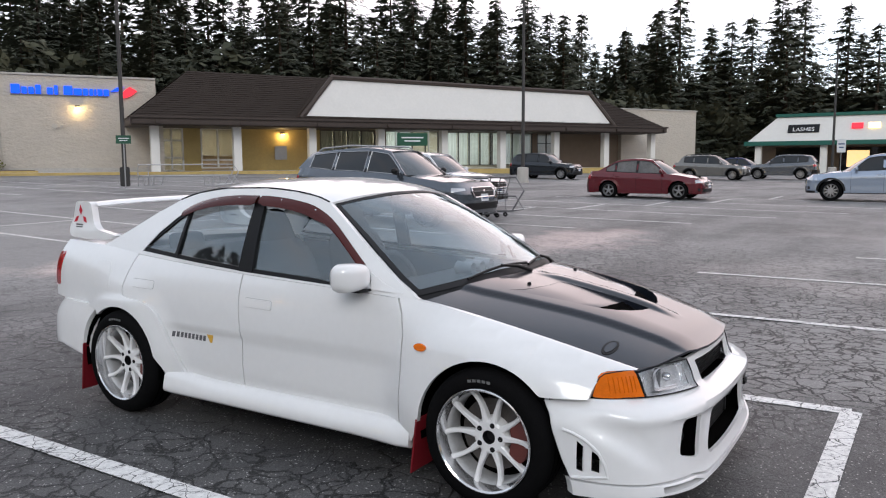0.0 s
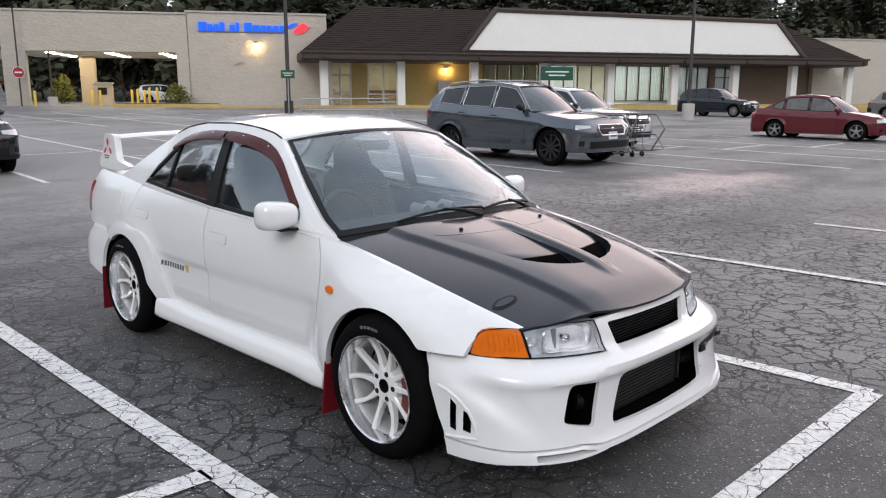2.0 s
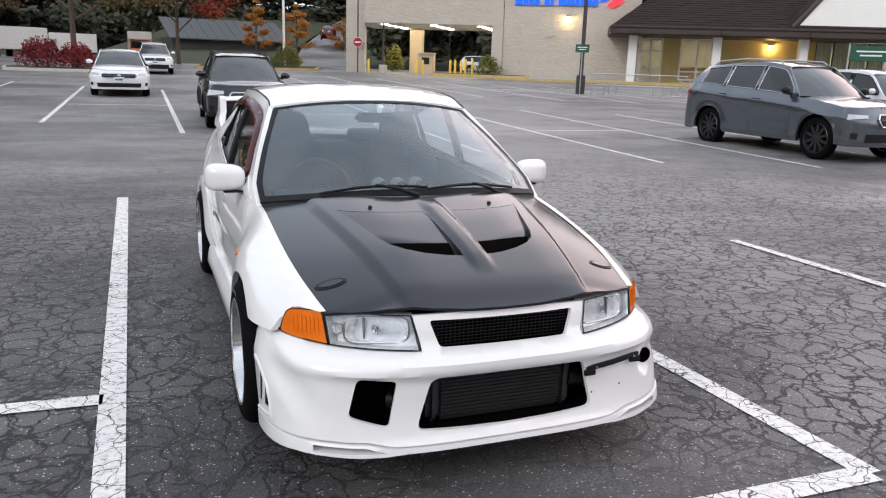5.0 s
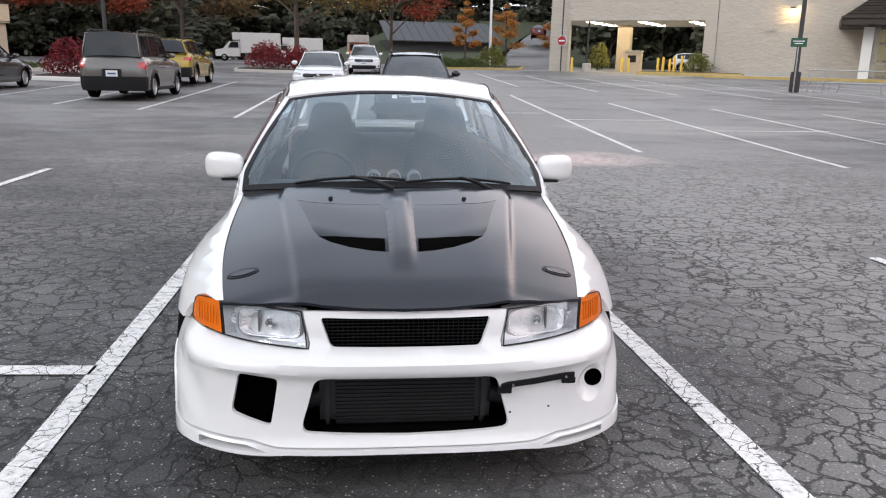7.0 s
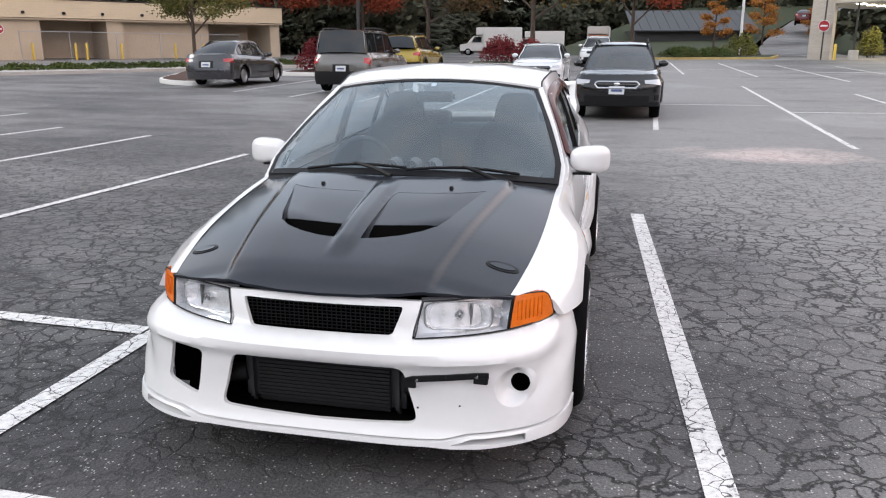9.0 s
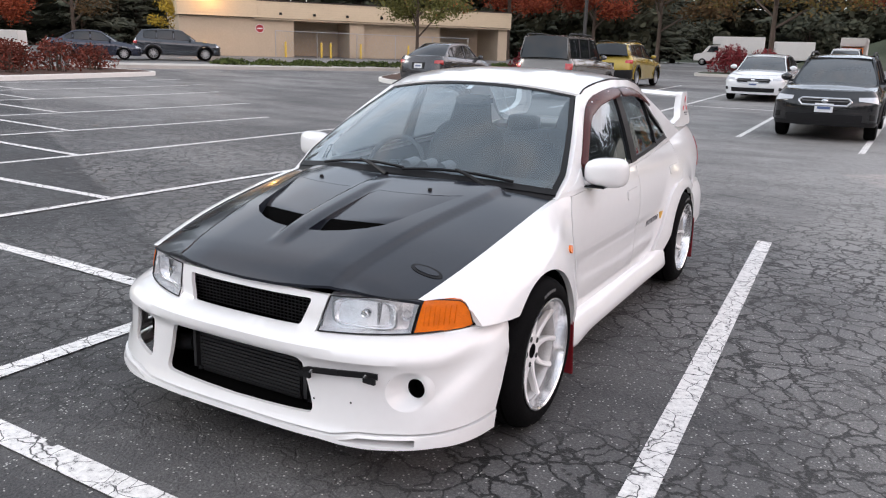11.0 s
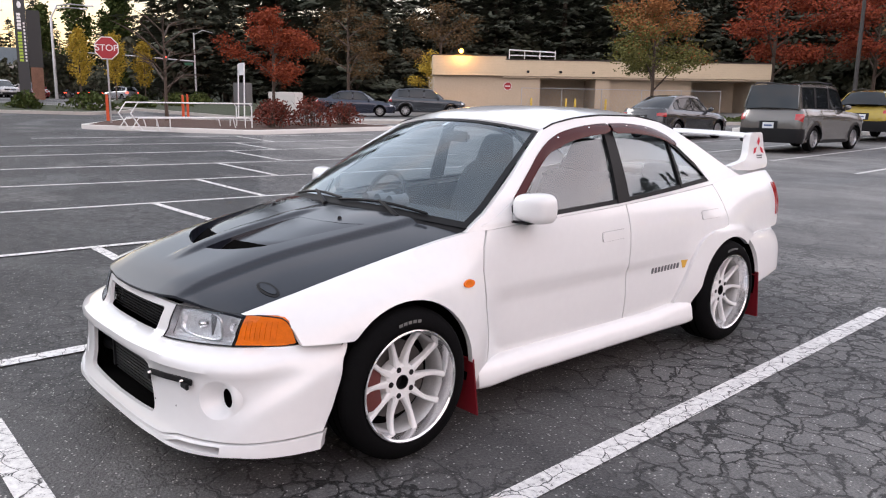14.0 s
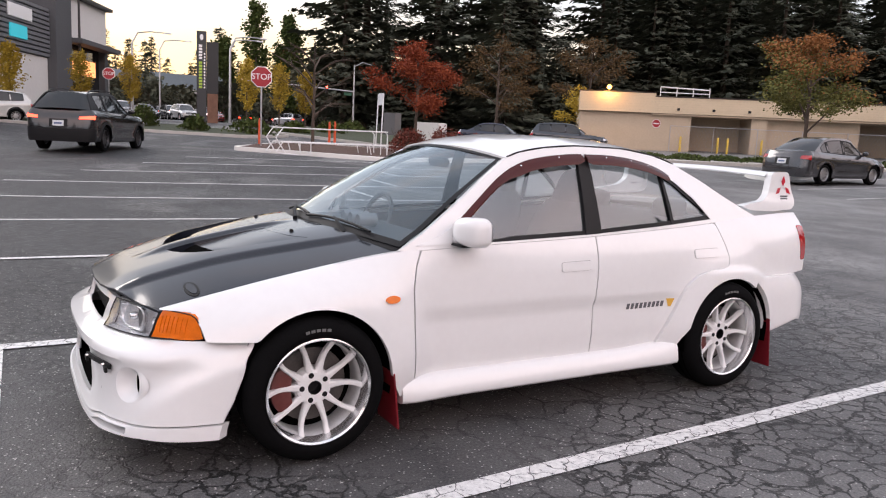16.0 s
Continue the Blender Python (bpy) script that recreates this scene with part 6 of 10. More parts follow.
        lathe(bm, [(-0.001, 0.0565), (-0.006, 0.0575), (-0.001, 0.060)], 36, axis="y")
        squared(bm)
        r4 = part("reflector_rim", bm, M["alloy"], hl)
        r4.matrix_basis = r1.matrix_basis.copy()
        for k in (-1, 1):
            bm = bmesh.new()
            box(bm, -0.0035, 0.0035, 0.0, 0.03, -0.040, 0.040, 0.002)
            o = part("reflector_rib", bm, M["greysteel"], hl)
            o.matrix_basis = Matrix.Translation(cpt + Vector((k * 0.040, 0.010, 0)))
        bm = bmesh.new()
        lathe(bm, [(0.0, 0.003), (0.002, 0.012), (0.010, 0.016), (0.03, 0.016)], 16, axis="y")
        r2 = part("bulb_shield", bm, M["chrome"], hl)
        r2.matrix_basis = Matrix.Translation(cpt + Vector((0, -0.02, 0)))
        cpt = Vector(nose(ux(q * 0.622, 0.590), 0.590, -0.030))
        bm = bmesh.new()
        lathe(bm, [(0.02, 0.003), (0.015, 0.012), (0.0, 0.018), (-0.003, 0.020)], 18, axis="y")
        r3 = part("reflector", bm, M["reflector"], hl)
        r3.matrix_basis = Matrix.Translation(cpt) @ Euler((0, 0, radians(q * 30))).to_matrix().to_4x4()
        amber = [(0.638, 0.541), (0.70, 0.544), (-0.455, 0.547, 1), (-0.442, 0.553, 1), (-0.452, 0.60, 1), (-0.466, 0.630, 1), (-0.482, 0.643, 1), (0.71, 0.649), (0.650, 0.652), (0.644, 0.60)]
        amb = amber if q > 0 else mirrored(amber)
        cl = front_panel("corner_lamp", amb, [], M["amber"], car, 0.03, out=0.003, inward=0.03, label="amber corner indicator lens")
        for loop2, who in ((dense(cov, 0.03), hl), (None, cl)):
            if loop2 is None:
                pts2 = [nose(math.copysign(uy(p[0], p[1]), p[2]) if len(p) == 3 else ux(p[0], p[1]), p[1], 0.003) for p in amb]
            else:
                pts2 = [nose(ux(x, z), z, 0.002) for x, z in loop2]
            bm = bmesh.new()
            tube(bm, [Vector(p) for p in pts2] + [Vector(pts2[0])], 0.0028, 5, cap=False)
            part("gasket", bm, black, who)
        # vertical ribs inside the lens
        for k in range(7):
            xx = 0.662 + k * 0.0125
            vsx = [Vector(nose(ux(q * xx, z), z, 0.0045)) for z in (0.565, 0.585, 0.61, 0.63)]
            bm = bmesh.new()
            tube(bm, vsx, 0.0022, 5)
            part("lens_rib", bm, M["amber"], cl)
    # bare plate bracket
    br = new("plate_bracket")
    br.parent = car
    pts = [Vector(nose(ux(x, z), z, 0.012)) for x, z in ((0.318, 0.405), (0.34, 0.412), (0.45, 0.42), (0.55, 0.425), (0.585, 0.422))]
    bm = bmesh.new()
    for a, b in zip(pts, pts[1:]):
        d = (b - a)
        n = Vector((-d.y, d.x, 0)).normalized() * 0.004
        for z0, z1 in ((-0.010, 0.010),):
            v = [bm.verts.new(c) for c in (a + n + Vector((0, 0, z0)), b + n + Vector((0, 0, z0)), b + n + Vector((0, 0, z1)), a + n + Vector((0, 0, z1)), a - n + Vector((0, 0, z0)), b - n + Vector((0, 0, z0)), b - n + Vector((0, 0, z1)), a - n + Vector((0, 0, z1)))]
            for f in ((0, 1, 2, 3), (7, 6, 5, 4), (0, 4, 5, 1), (3, 2, 6, 7), (1, 5, 6, 2), (0, 3, 7, 4)):
                bm.faces.new([v[k] for k in f])
    part("bar", bm, black, br)
    for x, z in ((0.325, 0.398), (0.555, 0.412)):
        p = Vector(nose(ux(x, z), z, 0.016))
        boxpart("tab", (p.x - 0.02, p.x + 0.028, p.y - 0.006, p.y + 0.006, p.z - 0.014, p.z + 0.008), black, br, 0.002)
    for x, z in ((0.355, 0.413), (0.545, 0.425)):
        p = Vector(nose(ux(x, z), z, 0.02))
        bm = bmesh.new()
        lathe(bm, [(-0.006, 0.0005), (-0.006, 0.005), (0.004, 0.006)], 8, axis="y", centre=p)
        part("bolt", bm, M["chrome"], br)
    for x, z in ((0.36, 0.305), (0.50, 0.315)):
        p = Vector(nose(ux(x, z), z, 0.001))
        bm = bmesh.new()
        disc(bm, -0.001, 0.004, 8, p, "y")
        part("screw_hole", bm, M["shadow"], bumper)

    # bonnet with two sunk vents
    hp = [(0.0, -0.752), (0.15, -0.747), (0.28, -0.730), (0.362, -0.706), (0.46, -0.672), (0.56, -0.632), (0.652, -0.588)] + [(hXT(y) - 0.006, y) for y in (-0.45, -0.3, -0.15, 0.0, 0.15, 0.3, 0.41)] + [(0.60, 0.345), (0.45, 0.275), (0.3, 0.232), (0.15, 0.208), (0.0, 0.20)]
    hp = hp + [(-x, y) for x, y in reversed(hp[1:-1])]
    holes = [VENT, [(-x, y) for x, y in reversed(VENT)]]
    vs, fs = region(hp, holes, lambda x, y: (x, y, hoodz(x, y)), 0.016)
    vs, fs = rim(vs, fs, lambda p: p - Vector((0, 0, 0.010 if p.y < -0.57 else 0.03 if abs(p.x) > 0.445 or p.y < -0.46 or p.y > 0.13 else vent_drop(p.x, p.y) + 0.0015)))
    bonnet = mesh_ob("bonnet", vs, fs, M["hood"], car, "matt black vented bonnet", sharp=50)
    for h in holes:

        def floor_z(x, y):
            return hoodz(x, y) - vent_drop(x, y) - 0.0008

        vs, fs = region(h, [], lambda x, y: (x, y, floor_z(x, y)), 0.03)
        mesh_ob("vent_ramp", vs, fs, M["hood"], bonnet)
        sg = 1 if h is holes[0] else -1
        mp = [(sg * x, y + 0.004) for x, y in ((0.062, -0.440), (0.12, -0.430), (0.20, -0.402), (0.27, -0.362), (0.312, -0.312), (0.330, -0.262), (0.30, -0.275), (0.22, -0.300), (0.13, -0.318), (0.065, -0.325))]
        vs, fs = region(mp, [], lambda x, y: (x, y, floor_z(x, y) + 0.004), 0.03)
        mesh_ob("vent_mesh", vs, fs, M["shadow"], bonnet, "black wire mesh")
    for q in (1, -1):
        # flush bonnet pin: an oval plate with a latch
        a = radians(9 * q)
        for r1, r2, dz, mt in ((0.060, 0.026, 0.003, black), (0.046, 0.016, 0.0055, M["hood"])):
            vsx = []
            for k in range(20):
                w = 2 * math.pi * k / 20
                lx, ly = r1 * math.cos(w), r2 * math.sin(w)
                x, y = q * 0.590 + lx * math.cos(a) - ly * math.sin(a), -0.450 + lx * math.sin(a) + ly * math.cos(a)
                vsx.append((x, y, hoodz(x, y) + dz))
            vs, fs = rim(vsx, [tuple(range(20))], lambda p: p - Vector((0, 0, 0.012)))
            mesh_ob("bonnet_pin", vs, fs, mt, bonnet)
        bm = bmesh.new()
        lathe(bm, [(0.0, 0.010), (0.010, 0.008), (0.012, 0.001)], 10, axis="z", centre=(q * 0.29, 0.07, hoodz(0.29, 0.07)))
        part("washer_nozzle", bm, black, bonnet)

    # sides
    for s in (1, -1):
        fen = [(-0.585, 0.6535), (-0.535, 0.652), (-0.480, 0.648), (-0.455, 0.60), (-0.440, 0.548)] + [(-0.35, 0.546), (-0.258, 0.544)] + arc(0, RF, 136, 8, 18) + [(0.352, 0.30), (0.395, 0.225), (0.468, 0.225), (0.468, 0.285), (0.460, 0.5), (0.462, 0.70), (0.481, 0.80), (0.505, hT(0.505) - 0.004)] + list(reversed(along(hT, -0.56, 0.47, 0.0, 12)))
        side_panel(car, "fender", fen, s)
        fd = [(0.475, 0.288), (1.518, 0.288), (1.510, 0.55), (1.524, 0.75), (1.522, hT(1.52) - 0.004)] + list(reversed(along(hT, 0.515, 1.50, -0.004))) + [(0.488, 0.80), (0.470, 0.70), (0.467, 0.5)]
        d1 = side_panel(car, "front_door", fd, s)
        edge = [(1.965, 0.288), (2.0, 0.35), (2.045, 0.43), (2.085, 0.50), (2.12, 0.57), (2.165, 0.63), (2.23, 0.673), (2.32, 0.698), (2.42, 0.704), (2.475, 0.716), (2.490, 0.76), (2.477, 0.833), (2.448, 0.945)]
        rd = [(1.524, 0.288)] + edge + list(reversed(along(hT, 1.53, 2.43, -0.004))) + [(1.530, 0.75), (1.516, 0.55)]
        d2 = side_panel(car, "rear_door", rd, s, 0.026)
        qp = [(y + 0.006, z) for y, z in edge] + along(hT, 2.46, 3.24) + [(3.265, 0.90), (3.255, 0.645), (3.10, 0.634), (2.84, 0.630), (2.725, 0.610)] + arc(WB, RR, 53, 168, 20) + [(2.135, 0.325), (2.112, 0.288)]
        quarter = side_panel(car, "quarter_panel", qp, s, 0.024, lambda y, z: hS(y, z) + 0.016 * (1 - sstep(zarch(y) - 0.035, zarch(y) + 0.004, z)))
        side_panel(quarter, "tail_light", rounded([(3.185, 0.928), (3.262, 0.925), (3.254, 0.715), (3.208, 0.712)], 0.02), s, 0.03, hS, (), M["tail"], 0.004, 0.01)
        # glasshouse frame
        outer = [(0.415, 0.862), (0.58, 0.972), (0.74, 1.075), (0.90, 1.180), (1.07, 1.282), (1.16, 1.312), (1.3, 1.338), (1.5, 1.353), (1.8, 1.348), (2.05, 1.318), (2.25, 1.270), (2.42, 1.19), (2.60, 1.09), (2.75, 1.015), (2.82, 0.987)] + list(reversed(along(hT, 0.45, 2.80, -0.002, 16)))
        dlo = [(0.665, 0.885), (0.690, 0.955), (0.85, 1.075), (1.0, 1.178), (1.1, 1.228), (1.2, 1.262), (1.35, 1.288), (1.5, 1.299), (1.65, 1.299), (1.8, 1.290), (1.95, 1.268), (2.08, 1.232), (2.2, 1.172), (2.32, 1.085), (2.425, 0.972), (2.0, 0.942), (1.5, 0.913), (1.0, 0.895)]
        side_panel(car, "pillar_frame", outer, s, 0.06, hG, [dlo])
        # rubber trim round the windows
        cy, cz = 1.6, 1.09
        inner = [(y + (0.014 if y < cy else -0.014), z + (0.020 if z < 0.98 and y > 0.68 else -0.014)) for y, z in dlo]
        side_panel(car, "window_trim", dlo, s, 0.06, hG, [inner], black, -0.006, 0.02)
        side_panel(car, "centre_pillar", [(1.468, 0.912), (1.572, 0.917), (1.556, 1.298), (1.486, 1.297)], s, 0.1, hG, (), black, 0.0, 0.02)
        side_panel(car, "window_bar", [(2.098, 0.945), (2.122, 0.948), (2.095, 1.226), (2.073, 1.233)], s, 0.1, hG, (), black, -0.003, 0.02)
        for nm, ya, yb in (("front_side_window", 0.66, 1.50), ("rear_side_window", 1.54, 2.45)):
            lo = [(y, z) for y, z in inner if z < 0.99 and ya < y < yb]
            hi = [(y, z) for y, z in inner if z >= 0.95 and ya < y < yb and (y, z) not in lo]
            poly = {"front_side_window": [(0.672, 0.90), (0.70, 0.952), (0.86, 1.07), (1.0, 1.168), (1.1, 1.218), (1.2, 1.252), (1.35, 1.278), (1.49, 1.288), (1.475, 0.925), (1.0, 0.905)],
                    "rear_side_window": [(1.565, 0.93), (1.55, 1.289), (1.65, 1.289), (1.8, 1.280), (1.95, 1.258), (2.08, 1.222), (2.19, 1.165), (2.30, 1.085), (2.40, 0.985), (2.0, 0.955)]}[nm]
            vs, fs = region(poly, [], lambda y, z: (s * (hG(y, z) - 0.016), y, z), 0.09)
            g = mesh_ob(nm, vs, fs, M["carglass"], car)
            g.visible_shadow = False
        # smoked visors over the windows
        for y0, y1 in ((0.72, 1.515), (1.535, 2.13)):
            up = spl([(0.665, 0.95), (0.85, 1.090), (1.0, 1.195), (1.1, 1.245), (1.2, 1.280), (1.35, 1.305), (1.5, 1.315), (1.65, 1.315), (1.8, 1.306), (1.95, 1.284), (2.08, 1.248), (2.2, 1.19)])
            n = 18
            vs, fs = [], []
            for k in range(n + 1):
                y = lerp(y0, y1, k / n)
                w = 0.052 * min(1, 9 * min(k / n, 1 - k / n) + 0.72)
                for j, (dz, o) in enumerate(((0.0, 0.004), (-0.3, 0.020), (-0.7, 0.027), (-1.0, 0.024), (-1.0, 0.018), (0.0, -0.002))):
                    z = up(y) + dz * w
                    vs.append((s * (hG(y, z) + o), y + (0.03 * dz if y < 1.1 else 0), z))
            for k in range(n):
                for j in range(5):
                    a = k * 6 + j
                    fs.append((a, a + 1, a + 7, a + 6))
            v = mesh_ob("window_visor", vs, fs, M["visor"], car, "smoked brown window visor")
            for yy in (y0 + 0.14, (y0 + y1) / 2 + 0.02, y1 - 0.15):
                zz = up(yy) - 0.014
                bm = bmesh.new()
                bmesh.ops.create_uvsphere(bm, u_segments=8, v_segments=5, radius=0.006)
                bmesh.ops.translate(bm, verts=bm.verts, vec=(s * (hG(yy, zz) + 0.012), yy, zz))
                part("clip", bm, M["chrome"], v)
        # skirt
        sec = [(-0.10, 0.300), (-0.028, 0.298), (-0.012, 0.288), (0.004, 0.262), (0.014, 0.240), (0.022, 0.205), (0.012, 0.190), (-0.03, 0.182), (-0.12, 0.182)]
        rows = []
        n = 26
        for k in range(n + 1):
            y = lerp(0.405, 2.118, k / n)
            f = min(1, (y - 0.40) / 0.10 + 0.4, (2.118 - y) / 0.06 + 0.7)
            base = 0.822 + 0.02 * (1 - sstep(0.4, 0.75, y)) + 0.006 * sstep(1.7, 2.1, y)
            tw = 0.012 * sstep(1.75, 1.95, y)
            rows.append([(s * (base + o * f + 0.0), y, z + (tw if z > 0.25 else 0) + 0.006 * (1 - f)) for o, z in sec])
        vs = [p for r in rows for p in r]
        m9 = len(sec)
        fs = [(k * m9 + j, k * m9 + j + 1, (k + 1) * m9 + j + 1, (k + 1) * m9 + j) for k in range(n) for j in range(m9 - 1)] + [tuple(range(m9)), tuple(range(n * m9, n * m9 + m9))]
        if s < 0:
            fs = [tuple(reversed(f)) for f in fs]
        mesh_ob("side_skirt", vs, fs, white, car, sharp=50)
        # mud flaps
        for y, hgt, xo in ((0.352, 0.262, 0.862), (2.862, 0.300, 0.840)):
            bm = bmesh.new()
            box(bm, s * (xo - 0.20) if s > 0 else -xo - 0.012, xo + 0.012 if s > 0 else -(xo - 0.20), y - 0.004, y + 0.004, 0.085, 0.085 + hgt, 0.003)
            bmesh.ops.rotate(bm, verts=bm.verts, cent=(0, y, 0.3), matrix=Euler((radians(7), 0, 0)).to_matrix())
            part("mud_flap", bm, M["redflap"], car, "dark red mud flap")
        # wheel wells, near-black so that the colour carries their shade
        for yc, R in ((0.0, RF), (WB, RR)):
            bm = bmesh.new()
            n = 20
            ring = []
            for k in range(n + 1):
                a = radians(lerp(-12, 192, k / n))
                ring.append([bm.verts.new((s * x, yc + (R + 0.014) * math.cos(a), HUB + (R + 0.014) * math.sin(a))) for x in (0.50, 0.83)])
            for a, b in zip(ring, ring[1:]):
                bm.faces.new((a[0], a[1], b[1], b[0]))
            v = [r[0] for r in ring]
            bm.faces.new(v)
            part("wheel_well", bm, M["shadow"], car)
        # handles, indicator, mirror
        for d, y, z in ((d1, 1.39, 0.760), (d2, 2.328, 0.792)):
            x = s * hS(y, z)
            rec = rounded([(y - 0.10, z - 0.024), (y + 0.085, z - 0.020), (y + 0.085, z + 0.026), (y - 0.10, z + 0.022)], 0.014)
            big = rounded([(y - 0.1025, z - 0.0265), (y + 0.0875, z - 0.0225), (y + 0.0875, z + 0.0285), (y - 0.1025, z + 0.0245)], 0.015)
            side_panel(d, "handle_recess", big, s, 0.06, hS, (), M["seamgrey"], 0.0012, 0.004)
            side_panel(d, "door_handle", rec, s, 0.06, hS, (), white, 0.005, 0.006)
        if s < 0:
            side_panel(quarter, "fuel_flap", rounded([(2.62, 0.74), (2.80, 0.75), (2.80, 0.90), (2.66, 0.90)], 0.03), s, 0.06, hS, (), white, 0.003, 0.01)
        ind = [(0.345 + 0.038 * math.cos(k * math.pi / 9), 0.668 + 0.0155 * math.sin(k * math.pi / 9)) for k in range(18)]
        side_panel(car, "side_indicator", ind, s, 0.03, hS, (), M["amber"], 0.009, 0.012, "amber side indicator")
        mir = new("door_mirror")
        mir.parent = car
        bm = bmesh.new()
        bmesh.ops.create_uvsphere(bm, u_segments=28, v_segments=18, radius=1.0)
        for v in bm.verts:
            c = v.co
            e = 0.62
            f = lambda t: math.copysign(abs(t) ** e, t)
            x, y, z = f(c.x), f(c.y), f(c.z)
            yy = 0.735 + (0.045 if y > 0 else 0.085) * y * (1 - 0.18 * abs(x))
            v.co = Vector((s * (0.848 + 0.098 * x), yy + 0.012 * x, 0.956 + 0.066 * z * (1 + 0.10 * x)))
        part("shell", bm, white, mir)
        bm = bmesh.new()
        pl = [(s * (0.848 + 0.080 * math.copysign(abs(math.cos(w)) ** 0.6, math.cos(w))), 0.7835, 0.956 + 0.052 * math.copysign(abs(math.sin(w)) ** 0.6, math.sin(w))) for w in (2 * math.pi * k / 24 for k in range(24))]
        bm.faces.new([bm.verts.new(p) for p in pl])
        part("mirror_glass", bm, M["chrome"], mir)
        bm = bmesh.new()
        tube(bm, [(s * 0.745, 0.70, 0.898), (s * 0.79, 0.715, 0.905), (s * 0.84, 0.735, 0.915)], [0.030, 0.024, 0.030], 12)
        part("stalk", bm, white, mir)
        side_panel(mir, "sail_panel", [(0.49, 0.885), (0.668, 0.893), (0.688, 0.968), (0.60, 0.925)], s, 0.08, hG, (), white, 0.006, 0.012)
        boxpart("base_seal", (min(s * 0.76, s * 0.86), max(s * 0.76, s * 0.86), 0.665, 0.80, 0.886, 0.896), black, mir, 0.003)
        # lettering on the rear door: plain bars in its colours
        for k in range(9):
            y = 1.745 + k * 0.031 if s > 0 else 2.052 - k * 0.031
            side_panel(d2, "decal_bar", [(y, 0.511), (y + 0.020, 0.511), (y + s * 0.006 + 0.020, 0.541), (y + s * 0.006, 0.541)], s, 0.05, hS, (), M["decalgrey"], 0.0015, 0.001)
        y = 2.035 if s > 0 else 1.738
        side_panel(d2, "decal_mark", [(y + 0.012, 0.508), (y + 0.028, 0.508), (y + 0.052, 0.552), (y, 0.552)], s, 0.05, hS, (), M["decalgold"], 0.0015, 0.001)
        for yc in (0.0, WB):
            build_wheel(car, s * (0.780 if yc == 0 else 0.757), yc if yc == 0 else yc - 0.028, s)

        # trim inside the doors
        card = [(0.50, 0.34), (2.05, 0.34), (2.42, 0.62), (2.42, 0.93), (1.5, 0.895), (0.52, 0.855)]
        vs, fs = region(card, [], lambda y, z: (s * (hS(y, min(z, 0.80)) - 0.075 - 0.02 * (z > 0.8)), y, z), 0.12)
        mesh_ob("door_card", vs, fs, M["brownseat"], car, "dark cloth door lining")

    # roof, glass
    def rf(u, v):
        a = u * 2 - 1
        y = lerp(0.985 + 0.085 * a * a, 2.29 - 0.05 * a * a, v)
        return (a * (hG(y, hRE(y)) - 0.006), y, hRz(y) - (hRz(y) - hRE(y)) * abs(a) ** 2.6)

    vs, fs = sheet(rf, 26, 22)
    mesh_ob("roof", *rim(vs, fs, lambda p: p - Vector((0, 0, 0.012))), white, car)
    mesh_ob("headliner", [Vector((p[0] * 0.97, p[1], p[2] - 0.022)) for p in vs], fs, M["lining"], car, "pale grey headlining")
    for s in (1, -1):
        pts = [(s * (hG(y, hRE(y)) - 0.004), y, hRE(y) + 0.001) for y in [1.08 + 0.058 * k for k in range(21)]]
        bm = bmesh.new()
        tube(bm, pts, 0.0045, 6)
        part("drip_moulding", bm, black, car)
    vs, fs = sheet(lambda u, v: screen(u * 2 - 1, v), 24, 14)
    w = mesh_ob("windscreen", vs, fs, M["screenglass"], car)
    w.visible_shadow = False
    for a0, a1, v0, v1 in ((-1, -0.965, 0, 1), (0.965, 1, 0, 1), (-0.965, 0.965, 0, 0.045), (-0.965, 0.965, 0.965, 1)):
        vs, fs = sheet(lambda u, v: screen(lerp(a0, a1, u), lerp(v0, v1, v), 0.003), 12, 12)
        mesh_ob("windscreen_border", vs, fs, black, car)
    # cowl panel
    def cowl(u, v):
        a = u * 2 - 1
        p = Vector(screen(a, 0.0))
        return (p.x * 1.0, lerp(0.205 + 0.20 * a * a, p.y + 0.01, v), lerp(hoodz(p.x * 0.98, min(0.4, 0.2 + 0.2 * a * a)) - 0.012, p.z + 0.004, v))

    vs, fs = sheet(cowl, 24, 3)
    mesh_ob("cowl", *rim(vs, fs, lambda p: p - Vector((0, 0, 0.03))), black, car)
    vs, fs = sheet(lambda u, v: backlight(u * 2 - 1, v), 20, 10)
    b = mesh_ob("rear_window", vs, fs, M["carglass"], car)
    b.visible_shadow = False

    def deck(u, v):
        a = u * 2 - 1
        y = lerp(2.86 - 0.10 * a * a, 3.27 - 0.10 * abs(a) ** 3, v)
        return (a * (hXT(y) - 0.004), y, hT(y) + 0.022 * (1 - a * a) * (1 - 0.4 * v))

    vs, fs = sheet(deck, 22, 8)
    mesh_ob("boot_lid", *rim(vs, fs, lambda p: p - Vector((0, 0, 0.03))), white, car)

    def tailf(u, z, y0=2.93, y1=3.318, W=0.730, n=3.6):
        a = abs(u) * math.pi / 2
        W -= 0.10 * sstep(0.84, 0.985, z)
        return (math.copysign(W * math.sin(a) ** (2 / n), u), y0 + (y1 - 0.10 * max(0, z - 0.65) - y0) * math.cos(a) ** (2 / n), z)

    vs, fs = sheet(lambda u, v: tailf(u * 2 - 1, lerp(0.60, 0.985, v)), 40, 8)
    mesh_ob("tail_panel", vs, fs, white, car)
    for q in (-1, 1):
        vs, fs = sheet(lambda u, v: tailf(q * lerp(0.38, 0.90, u), lerp(0.705, 0.930, v), W=0.737, y1=3.326), 14, 4)
        mesh_ob("tail_light", vs, fs, M["tail"], car)

